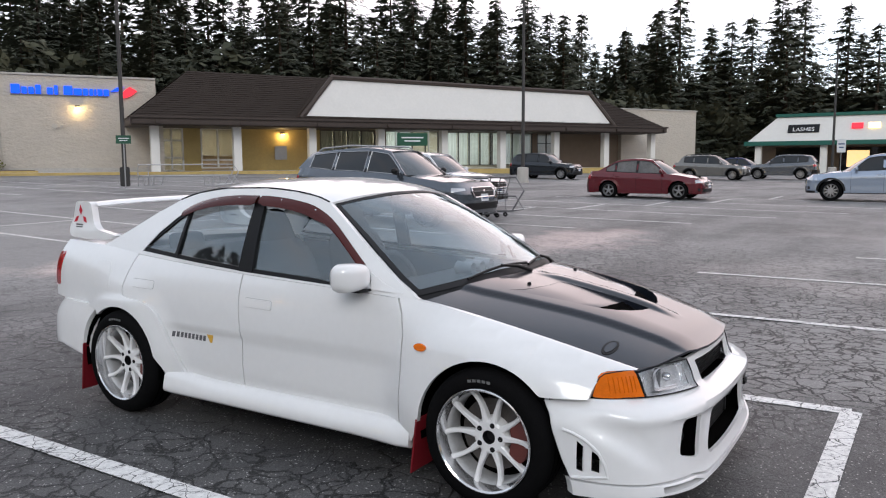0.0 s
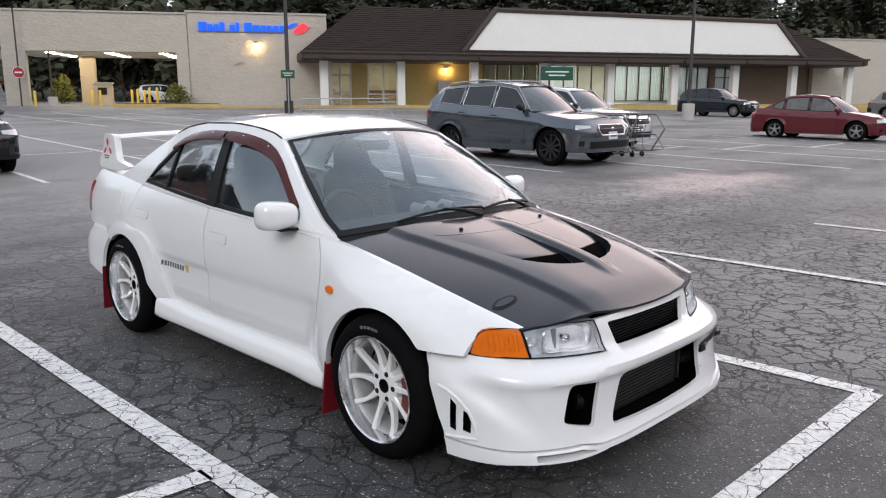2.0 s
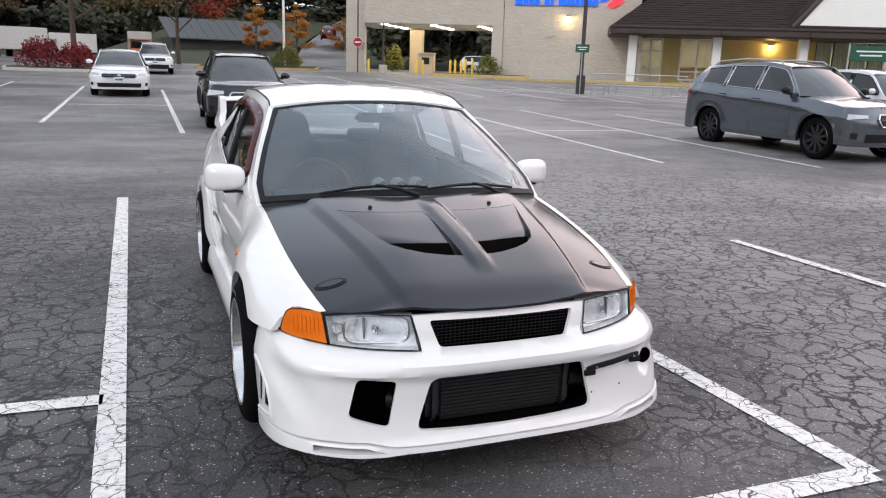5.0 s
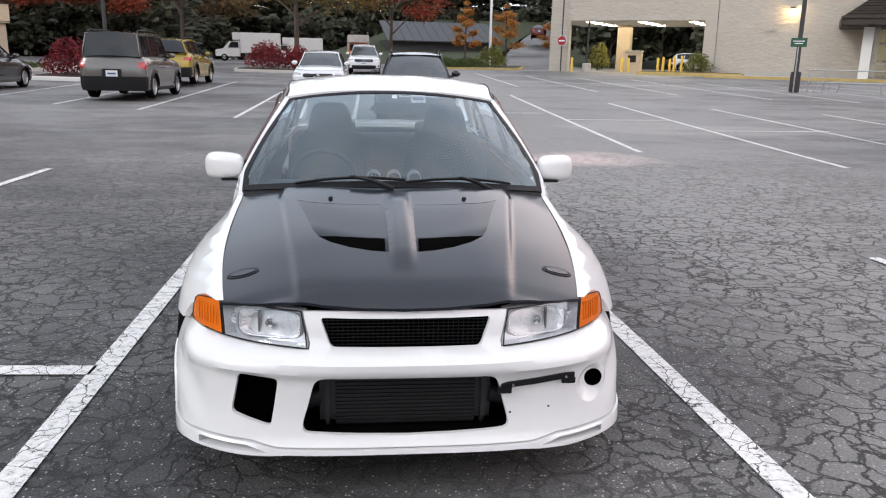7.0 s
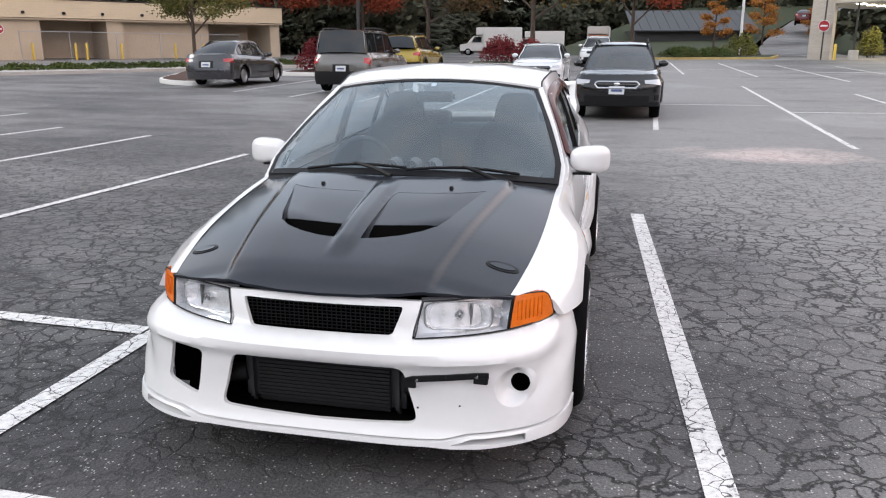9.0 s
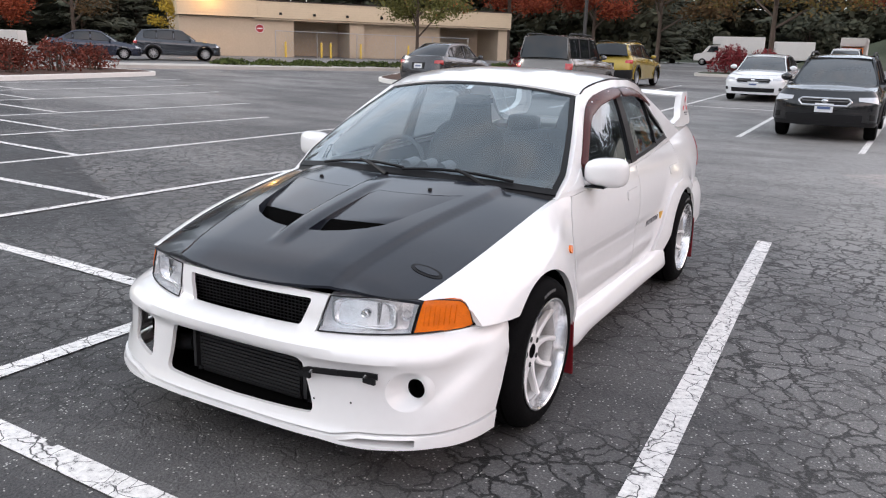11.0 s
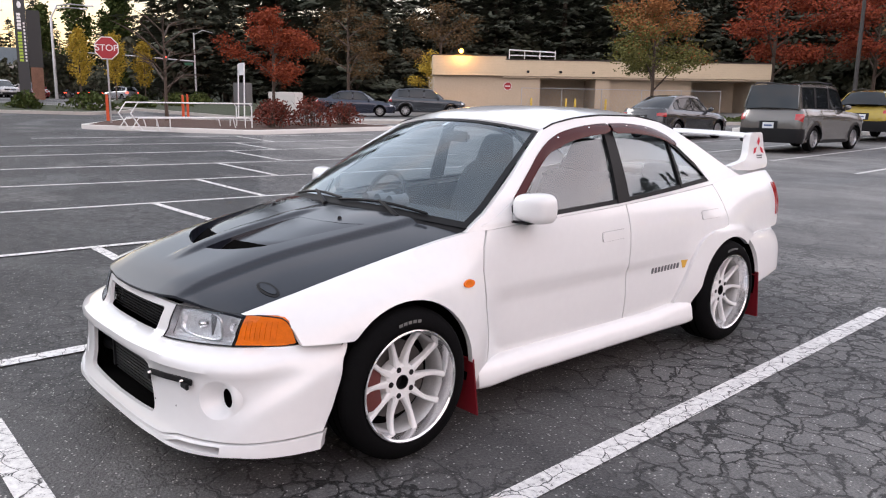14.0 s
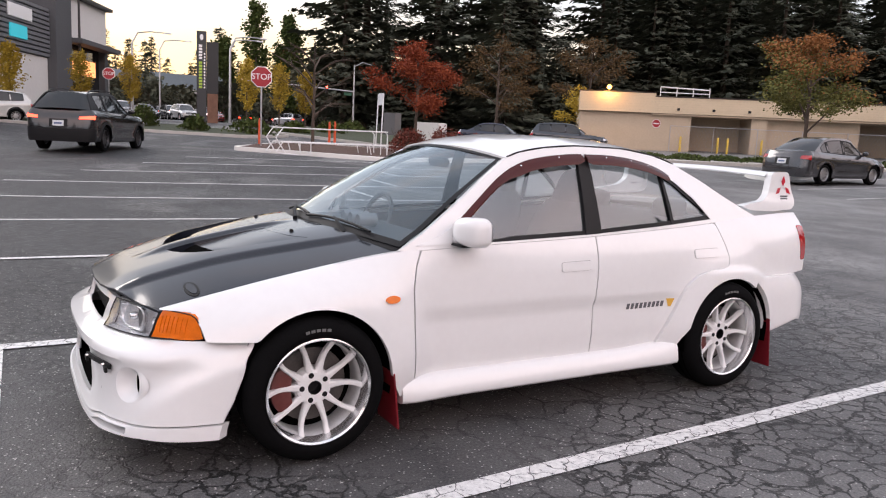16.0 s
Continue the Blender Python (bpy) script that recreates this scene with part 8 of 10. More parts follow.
    for i in range(13):
        az = radians(lerp(196, 334, (i + rnd.uniform(-0.4, 0.4)) / 12))
        r = rnd.uniform(46, 64)
        put(r * math.cos(az), r * math.sin(az), rnd.uniform(0.6, 0.85))
    # beyond the right-hand shops
    for i in range(11):
        az, r = radians(lerp(1, 19, (i + rnd.uniform(-0.3, 0.3)) / 10)), rnd.uniform(96, 106)
        put(r * math.cos(az), r * math.sin(az), rnd.uniform(0.74, 0.90))
    for i in range(30):
        az = radians(lerp(-26, 22, (i + rnd.uniform(-0.4, 0.4)) / 29))
        r = rnd.choice((112, 122, 132))
        put(r * math.cos(az), r * math.sin(az), rnd.uniform(0.78, 1.02))


build_woods()


def build_ridge():
    """A far wooded rise, lumpy along its crest, added to block bright sky at the horizon."""
    t = thing("backdrop_ridge", "far dark green rise, added as a backdrop", "hill", kind="structure")

    def rise(u, v):
        a = radians(lerp(58, 205, u))
        r = 215 + 26 * v
        crest = 6.0 + 2.6 * noise.noise((u * 60, 0.3, 0)) + 1.6 * noise.noise((u * 210, 1.7, 0))
        return (r * math.cos(a), r * math.sin(a), gz(210 * math.cos(a), 210 * math.sin(a)) - 1.0 + crest * math.sin(v * math.pi * 0.5) ** 0.6)

    mesh_ob("surface", *sheet(rise, 420, 6), M["ridge"], t)


M["ridge"] = mat("far_wood", (0.040, 0.046, 0.034), 0.95, vary=0.4, scale=0.25, bump=0.8, bump_scale=1.2, bump_dist=0.8, spec=0.1)
build_ridge()


def at(x, y, rz=0, dz=0.0):
    return pose(x, y, gz(x, y) + dz, 0, 0, rz)


def build_plants():
    leafy("maple_tree", "red-leaved maple tree on a bark-mulched verge", 5.6, 1.7, 3, at(-30.8, 16.6), M["redleaf"], 4200, 0.19, 0.26)
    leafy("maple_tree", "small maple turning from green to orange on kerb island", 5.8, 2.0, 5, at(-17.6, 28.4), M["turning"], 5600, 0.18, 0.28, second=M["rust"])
    leafy("maple_tree", "large red maple behind the tan building", 13, 4.6, 8, at(-31, 66), M["redleaf"], 4200, 0.42, 0.25)
    leafy("maple_tree", "large red maple behind the tan building", 12, 4.2, 9, at(-24, 70), M["redleaf"], 4000, 0.42, 0.25)
    leafy("oak_tree", "large green and brown tree at the back of the lot", 11, 5.5, 10, at(-5.2, 49), M["maple"], 4600, 0.38, 0.24)
    leafy("oak_tree", "large green and brown tree at the back of the lot", 10.5, 5.0, 12, at(-14.5, 58), M["duskleaf"], 4000, 0.40, 0.24)
    leafy("maple_tree", "dull red tree at the back of the lot", 10, 4.2, 13, at(1.2, 62), M["redleaf"], 3600, 0.40, 0.24)
    leafy("maple_tree", "orange autumn tree by the uphill road", 6.2, 1.2, 14, at(8.2, 70), M["orangeleaf"], 1500, 0.26, 0.2, narrow=0.5)
    leafy("maple_tree", "orange autumn tree by the uphill road", 6.8, 1.6, 15, at(13.6, 80), M["orangeleaf"], 1500, 0.28, 0.22, narrow=0.4)
    leafy("maple_tree", "orange autumn tree by the uphill road", 6.0, 1.6, 16, at(20.5, 88), M["orangeleaf"], 1400, 0.28, 0.22, narrow=0.3)
    leafy("birch_tree", "half-bare brown and yellow tree at the wood's edge", 9, 3.2, 17, at(-46, 40), M["duskleaf"], 1700, 0.25, 0.18)
    leafy("birch_tree", "yellow-leaved small tree beside the tan building", 4.4, 1.7, 18, at(-43.0, 37.0), M["gold"], 1500, 0.22, 0.15)
    leafy("birch_tree", "half-bare brown tree at the wood's edge", 10, 3.4, 19, at(-55, 37), M["duskleaf"], 1500, 0.26, 0.18)
    leafy("birch_tree", "half-bare brown tree at the wood's edge", 9, 3.0, 20, at(-61, 42), M["duskleaf"], 1300, 0.26, 0.18)
    leafy("bare_tree", "bare-branched young tree on kerb island", 5.2, 2.2, 21, at(-27.3, 10.0), M["duskleaf"], 160, 0.10, 0.22, limbs=12)
    for k, (x, y, h) in enumerate(((-47.5, 12.6, 4.4), (-54, 16.8, 4.6), (-55, 19.2, 4.2), (-43.6, -3.3, 4.6), (-44.6, -1.0, 4.0), (-52.0, 3.0, 4.2), (-60, 7.0, 4.6))):
        columnar("young_tree", "young street tree with golden yellow leaves", h, 0.80, 30 + k, at(x, y), M["gold"], 2600, 0.14, 0.30, 0.3)
    for k, (x, y, h, r) in enumerate(((-108, 30, 17, 2.3), (-104, 33.5, 15, 2.0), (-112, 26.5, 12, 2.0), (-110, 36, 14, 2.2), (-106, 38.5, 11, 2.0))):
        columnar("poplar_tree", "tall narrow poplar against the evening sky", h, r, 50 + k, at(x, y), M["greenleaf"], 5200, 0.42, 0.06, 0.45)
    for k, (x, y, w, h) in enumerate(((-22.6, 12.2, 1.8, 1.05), (-22.9, 13.9, 2.1, 1.15), (-23.6, 15.8, 1.7, 0.95), (-24.4, 13.0, 1.8, 1.0))):
        shrub("shrub", "dark red deciduous shrub on mulch", w, w * 0.9, h, 60 + k, at(x, y, 0, 0.1), M["duskred"], 1000, 0.075, 26)
    for k, (x, y, w, h) in enumerate(((-12.6, 30.6, 2.6, 1.5), (-10.2, 31.0, 1.4, 1.3), (-6.4, 43.5, 2.6, 1.6), (-4.6, 43.2, 2.2, 1.4))):
        shrub("shrub", "round burgundy shrub on planted island", w, w * 0.9, h, 70 + k, at(x, y, 0, 0.1), M["crimson"], 2600, 0.085)
    for k, (x, y, w, h) in enumerate(((9.0, 58, 2.6, 1.7), (17.4, 57.5, 1.8, 2.0), (4.6, 55, 3.0, 0.8), (6.8, 56, 3.0, 0.7))):
        shrub("shrub", "yellow-green clipped shrub by the exit road", w, w * 0.8, h, 80 + k, at(x, y, 0, 0.05), M["greenleaf"] if h < 1.5 else M["olive"], 2200, 0.10)
    p = SHOP @ Vector((-9.4, 1.6, 0))
    shrub("shrub", "straw-coloured grass clump by bank corner", 1.9, 1.5, 1.4, 90, pose(p.x, p.y, 1.05), M["olive"], 1600, 0.10)
    for k in range(9):
        t = k / 8
        shrub("hedge", "low clipped green hedge along the tan building", 2.9, 1.1, 0.34, 100 + k, at(lerp(-26.5, -17.6, t), lerp(25.5, 37.5, t)), M["greenleaf"], 700, 0.10)
    for k, (x, y, w, h) in enumerate(((-37.5, 10.2, 3.8, 1.0), (-39, 7.6, 2.2, 0.9), (-42, 5.4, 2.4, 1.3), (-44, 3.0, 2.4, 0.9), (-47, -1.5, 3.0, 0.9), (-42, 14.0, 2.6, 0.8), (-45, 17.5, 3.0, 0.9), (-52, 22, 3.0, 0.9), (-60, -6, 2.5, 1.4))):
        shrub("hedge", "low green shrub on the street verge", w, w * 0.7, h, 120 + k, at(x, y), M["greenleaf"], 900, 0.13)


build_plants()

# ---- parked vehicles ----
vehicle("suv", "dark grey metallic seven-seat SUV parked beside the cart bay", variant(SUV, L=4.95, W=1.96, wb=2.98, fo=0.93, rim=M["darkalloy"], spokes=10, railmat=M["steel"], R=0.385, clad=False, sill=0.32,
        rimR=0.285, head=(0.07, 0.30, 0.70, 0.84), top=[(-0.95, 0.90), (-0.4, 0.99), (0.5, 1.10), (1.5, 1.18), (2.8, 1.24), (3.6, 1.29), (4.1, 1.26)], roof=[(0.9, 1.58), (1.3, 1.70), (1.9, 1.76), (2.8, 1.74), (3.7, 1.66)], glass=(0.38, 1.15, 3.55, 3.9), doors=(0.68, 1.75, 2.75), windows=[(0.78, 1.70), (1.79, 2.66), (2.75, 3.45)], front_top=0.97, rear_top=1.22, grille=(0.395, 0.605, 0.54, 0.84), trim_r=0.016, mirror=M["black"], trim=M["steel"]), park(11.3, 7.8, -90), paint("grey_paint", (0.10, 0.115, 0.135), 0.7))
vehicle("hatchback", "pale silver car parked beyond the grey SUV", variant(SUV, L=4.4, W=1.78, clad=False, rails=False, sill=0.25, R=0.33, top=[(-0.9, 0.86), (-0.4, 0.95), (0.5, 1.05), (1.5, 1.07), (2.6, 1.09), (3.4, 1.1)], roof=[(0.9, 1.48), (1.2, 1.60), (1.8, 1.65), (2.6, 1.62), (3.4, 1.5)], front_top=0.92, rear_top=1.05, bump=0.52), park(15.6, 9.7, -90), paint("silver_paint", (0.60, 0.62, 0.66), 0.3))
vehicle("sedan", "dark red compact sedan parked in a stall", variant(SEDAN, spokes=5, side_glass=M["paletint"]), park(25.0, 6.2, -90), paint("red_paint", (0.10, 0.008, 0.013), 0.2))
vehicle("suv", "near-black crossover parked near the shops", variant(SUV, rails=False), park(41.8, 18.2, -90), paint("ink_paint", (0.012, 0.016, 0.022), 0.4))
vehicle("estate_car", "olive grey estate car with roof rails", variant(SUV, L=4.85, wb=2.745), park(49.5, 9.6, -90), paint("olive_paint", (0.20, 0.195, 0.185), 0.6))
vehicle("suv", "slate grey crossover facing away along the lane", variant(SUV, rails=False), park(53.4, 8.8, 90), paint("slate_paint", (0.15, 0.16, 0.175), 0.7))
vehicle("sedan", "dark blue car half hidden between others", variant(SEDAN), park(59.0, 9.8, -90), paint("blue_paint", (0.02, 0.03, 0.10), 0.5))
vehicle("suv", "silver-blue compact SUV entering the lane", variant(SUV, rails=False, handle=M["chrome"]), park(27.6, 1.6, 92), paint("silverblue_paint", (0.36, 0.42, 0.52), 0.6))
vehicle("suv", "black crossover with silver grille facing out of its stall", variant(SUV, L=4.45, W=1.78, wb=2.635, fo=0.9, R=0.345, top=[(-0.9, 0.82), (-0.4, 0.92), (0.5, 1.0), (1.5, 1.03), (2.6, 1.07), (3.4, 1.1)], roof=[(0.9, 1.44), (1.2, 1.53), (1.8, 1.57), (2.6, 1.55), (3.4, 1.48)], front_top=0.90, grille=(0.395, 0.605, 0.60, 0.79), trim_r=0.018, head=(0.09, 0.33, 0.66, 0.86), rim=M["darkalloy"]), park(0.82, 14.05, -91), paint("black_paint", (0.006, 0.0065, 0.008), 0.2))
vehicle("suv", "boxy taupe-grey SUV with dark rear window", variant(SUV, L=4.3, W=1.80, wb=2.575, fo=0.86, R=0.335, top=[(-0.9, 0.95), (-0.3, 1.02), (0.5, 1.08), (1.5, 1.12), (2.6, 1.13), (3.5, 1.14)], roof=[(0.7, 1.60), (1.0, 1.74), (1.6, 1.79), (2.6, 1.79), (3.3, 1.76)], glass=(0.30, 0.95, 3.3, 3.43), roofw=0.68, doors=(0.6, 1.6, 2.4), windows=[(0.72, 1.55), (1.64, 2.36), (2.46, 3.16)], rear_top=1.14, nr=6.0, rake_r=0.02, tail=(0.08, 0.34, 0.62, 0.86), plate_v=0.42, sill=0.25), park(-7.2, 22.2, 90), paint("taupe_paint", (0.165, 0.155, 0.145), 0.6))
vehicle("suv", "mustard yellow crossover with black cladding", variant(SUV, L=4.48, wb=2.665), park(-7.7, 29.7, 90), paint("mustard_paint", (0.36, 0.26, 0.035), 0.4))
vehicle("sedan", "charcoal compact sedan parked by the kerb island", variant(SEDAN, fo=0.85), park(-12.5, 23.9, 91), paint("charcoal_paint", (0.055, 0.055, 0.060), 0.5))
vehicle("hatchback", "white hatchback facing the lane", variant(SUV, L=4.35, W=1.76, clad=False, rails=False, sill=0.24, R=0.32, wb=2.6, top=[(-0.9, 0.72), (-0.4, 0.82), (0.5, 0.92), (1.5, 0.96), (2.6, 1.02), (3.4, 1.06)], roof=[(0.9, 1.32), (1.2, 1.41), (1.8, 1.45), (2.6, 1.42), (3.4, 1.34)], front_top=0.78, rear_top=1.02, bump=0.5), park(-2.0, 24.0, -90), paint("pearl_paint", (0.66, 0.68, 0.70), 0.1))
vehicle("suv", "white SUV with black lower face", variant(SUV, clad=True, rails=False, L=4.74), park(-0.75, 42.0, -90), paint("snow_paint", (0.68, 0.69, 0.70), 0.1))
vehicle("sedan", "navy sedan parked beside the street", variant(SEDAN, L=4.7, wb=2.72), pose(-34.1, 25.3, gz(-34, 25), 0, 0, 142), paint("navy_paint", (0.018, 0.024, 0.045), 0.4))
vehicle("suv", "dark graphite SUV parked beside the street", variant(SUV, rails=False, L=4.66), pose(-32.3, 29.2, gz(-32, 29), 0, 0, 142), paint("graphite_paint", (0.035, 0.042, 0.052), 0.5))
vehicle("suv", "black SUV with lit tail lamps leaving the car park", variant(SUV, L=4.82, W=1.94, wb=2.915, R=0.38, rim=M["darkalloy"], top=[(-0.9, 1.0), (-0.4, 1.06), (0.5, 1.12), (1.5, 1.15), (2.6, 1.18), (3.6, 1.2)], roof=[(0.9, 1.58), (1.2, 1.70), (1.8, 1.76), (2.6, 1.74), (3.5, 1.66)], glass=(0.38, 1.1, 3.35, 3.75), front_top=1.03, rear_top=1.16, tailglow=True, tail=(0.05, 0.38, 0.70, 0.82), frame_mat=M["black"]), pose(-24.55, 1.86, gz(-23, 2), 0, 0, -116), paint("jet_paint", (0.010, 0.010, 0.012), 0.2))
queue = vehicle("sedan", "dark sedan with lit tail lamps waiting in the street", variant(SEDAN, tailglow=True), park(-105, 15.6, 180), paint("dusk_paint", (0.06, 0.05, 0.05), 0.4))
for x, y in ((-104.6, 18.4), (-104.2, 21.0), (-103.0, 26.3), (-102.6, 29.0), (-112, 17.0), (-112, 20.0)):
    copy_thing(queue, park(x, y, 180))
vehicle("suv", "pale van-like SUV with lit tail lamps in the street", variant(SUV, rails=False, tailglow=True, clad=False), park(-96.5, 30.2, 200), paint("street_silver", (0.45, 0.46, 0.48), 0.3))
vehicle("suv", "pale grey car at the street exit", variant(SUV, rails=False), pose(-42.6, -3.6, gz(-42, -3), 0, 0, 20), paint("fog_paint", (0.5, 0.5, 0.48), 0.3))
vehicle("sedan", "dark red car on the uphill road", variant(SEDAN), pose(19.5, 92, 4.3, 3, 0, 170), paint("wine_paint", (0.10, 0.01, 0.012), 0.3))
p = SHOP @ Vector((-10.5, 22.0, 0))
vehicle("suv", "white SUV beyond the drive-through", variant(SUV, rails=False), pose(p.x, p.y, 1.0, 0, 0, 60), paint("chalk_paint", (0.68, 0.69, 0.70), 0.1))


def box_truck(label, x, y, rz, body, size=1.0):
    t = thing("box_truck", label, "truck", at(x, y, rz) @ Matrix.Scale(size, 4))
    boxpart("cargo_box", (-1.15, 1.15, 1.7, 6.0, 0.85, 3.0), M["whitepanel"], t, 0.04)
    boxpart("cab_overhang", (-1.1, 1.1, 0.9, 1.7, 2.2, 3.0), M["whitepanel"], t, 0.06)
    bm = bmesh.new()
    vs = [(-0.95, -0.9, 0.5), (-0.95, -0.9, 1.15), (-0.95, -0.1, 1.3), (-0.9, 0.55, 2.05), (-0.9, 1.66, 2.15), (-0.95, 1.66, 0.5)]
    a = [bm.verts.new(v) for v in vs]
    b = [bm.verts.new((-v[0], v[1], v[2])) for v in vs]
    bm.faces.new(a)
    bm.faces.new(b[::-1])
    for k in range(6):
        bm.faces.new((a[k], b[k], b[(k + 1) % 6], a[(k + 1) % 6]))
    part("cab", bm, body, t, smooth=False)
    mesh_ob("windscreen", [(-0.85, -0.04, 1.38), (0.85, -0.04, 1.38), (0.8, 0.50, 2.02), (-0.8, 0.50, 2.02)], [(0, 1, 2, 3)], M["tint"], t)
    for s in (-1, 1):
        mesh_ob("side_window", [(s * 0.965, 0.4, 1.4), (s * 0.965, 1.5, 1.4), (s * 0.92, 1.5, 2.0), (s * 0.92, 0.75, 2.0)], [(0, 1, 2, 3)], M["tint"], t)
        boxpart("headlight", (s * 0.55 - 0.2, s * 0.55 + 0.2, -0.93, -0.88, 0.75, 0.98), M["headlamp"], t, 0.01)
    boxpart("grille", (-0.4, 0.4, -0.92, -0.89, 0.7, 1.05), M["black"], t, 0.01)
    boxpart("front_bumper", (-0.98, 0.98, -1.0, -0.88, 0.42, 0.6), M["black"], t, 0.02)
    for yy in (0.0, 4.4):
        for s in (-1, 1):
            wheel(t, s * 0.85, yy, 0.38, 0.22, 0.22, 8, M["alloy"], s)
    return t


box_truck("white box truck parked side-on at the back", -14.2, 72.6, -82, M["whitepanel"], 0.86)
box_truck("white box truck half hidden by shrubs", -10.4, 80, -84, M["whitepanel"], 0.80)
tt = box_truck("orange utility truck behind parked cars", -1.6, 64, 0, mat("truck_orange", (0.5, 0.12, 0.02), 0.5, vary=0.1), 0.8)


# ---- lamp posts, cart bays, signs ----
def pole(label, x, y, H=9.0, r=0.09, base=0.0, material=None, name="lamp_post", head=True):
    t = thing(name, label, "lamp post", at(x, y))
    if base:
        bm = bmesh.new()
        lathe(bm, [(-0.3, 0.32), (base - 0.04, 0.31), (base, 0.27), (base + 0.005, 0.01)], 18, axis="z")
        part("base", bm, M["concrete"], t)
    bm = bmesh.new()
    tube(bm, [(0, 0, base), (0, 0, H * 0.5), (0, 0, H)], [r, r * 0.85, r * 0.6], 12)
    part("shaft", bm, material or M["pole"], t)
    if head:
        bm = bmesh.new()
        tube(bm, [(0, 0, H - 0.1), (0.5, 0, H + 0.1), (0.9, 0, H + 0.12)], 0.035, 6)
        part("arm", bm, material or M["pole"], t)
        boxpart("luminaire", (0.75, 1.45, -0.17, 0.17, H + 0.05, H + 0.2), material or M["pole"], t, 0.03)
    return t


def post_sign(name, label, x, y, w, h, zc, material, rz, bars=2, frame=True, z=None, barmat=None):
    t = thing(name, label, "sign", pose(x, y, gz(x, y) if z is None else z, 0, 0, rz))
    bm = bmesh.new()
    if frame:
        tube(bm, [(-w / 2 - 0.04, 0, 0), (-w / 2 - 0.04, 0, zc + h / 2 + 0.06), (w / 2 + 0.04, 0, zc + h / 2 + 0.06), (w / 2 + 0.04, 0, 0)], 0.022, 8)
    else:
        tube(bm, [(0, 0.03, 0), (0, 0.03, zc + h / 2)], 0.028, 8)
    part("post", bm, M["steel"], t)
    b = boxpart("board", (-w / 2, w / 2, -0.012, 0.012, zc - h / 2, zc + h / 2), material, t, 0.004)
    for k in range(bars):
        z = zc + h * (0.14 - 0.26 * k)
        boxpart("lettering_bar", (-w * (0.36 - 0.1 * k), w * (0.36 - 0.1 * k), -0.016, -0.0125, z - h * 0.05, z + h * 0.05), barmat or M["signwhite"], b, 0)
    return t


def text_part(body, size, m, material, parent, name="lettering", ext=0.004):
    c = bpy.data.curves.new(name, "FONT")
    c.body, c.size, c.extrude, c.align_x, c.align_y = body, size, ext, "CENTER", "CENTER"
    tmp = bpy.data.objects.new("tmp_text", c)
    scene.collection.objects.link(tmp)
    me = bpy.data.meshes.new_from_object(tmp.evaluated_get(bpy.context.evaluated_depsgraph_get()))
    bpy.data.objects.remove(tmp)
    me.materials.clear()
    me.materials.append(material)
    ob = new(name, me)
    ob.parent = parent
    ob.matrix_basis = m
    return ob


M["stopred"] = mat("stop_red", (0.32, 0.012, 0.02), 0.4, vary=0.06)


def stop_sign(x, y, zc, rz, size=0.76):
    t = thing("stop_sign", "red octagonal stop sign on a steel post", "sign", at(x, y, rz))
    bm = bmesh.new()
    tube(bm, [(0, 0.03, 0), (0, 0.03, zc + 0.2)], 0.032, 8)
    part("post", bm, M["steel"], t)
    for r, yy, mt, nm in ((size * 0.54, 0.004, M["signwhite"], "border"), (size * 0.50, -0.004, M["stopred"], "plate")):
        vs = [(r * math.cos(radians(22.5 + 45 * k)), yy, zc + r * math.sin(radians(22.5 + 45 * k))) for k in range(8)]
        vs2, fs = rim(vs, [tuple(range(8))], lambda p: p + Vector((0, 0.006, 0)))
        mesh_ob(nm, vs2, fs, mt, t, smooth=False)
    text_part("STOP", size * 0.40, Matrix.Translation((0, -0.008, zc)) @ Euler((radians(90), 0, 0)).to_matrix().to_4x4(), M["signwhite"], t)
    return t


def cart_bay(name, label, m, L, W, material, mid=0.45, top=0.95, flare=True):
    """A bent-pipe bay for shopping carts: two side frames joined at one end."""
    t = thing(name, label, "cart bay", m)
    for s in (0, 1):
        y = s * W
        for z in (mid, top):
            bm = bmesh.new()
            tube(bm, [(0, y, 0), (0.0, y, z - 0.1), (0.1, y, z), (L - 0.35, y, z), (L - 0.1, y, z - 0.35), (L - 0.45, y, 0.05), (L - 0.9, y, 0.03)], 0.024, 8)
            part("side_rail", bm, material, t)
        for x in (0.25, L - 1.35):
            bm = bmesh.new()
            tube(bm, [(x, y, mid), (x, y, 0.05), (x + 0.35, y, 0.03), (x + 0.45, y, mid)], 0.02, 8)
            part("leg", bm, material, t)
    for z in (mid, top):
        bm = bmesh.new()
        tube(bm, [(0, 0, z), (0, W, z)], 0.022, 8)
        part("end_rail", bm, material, t)
    return t


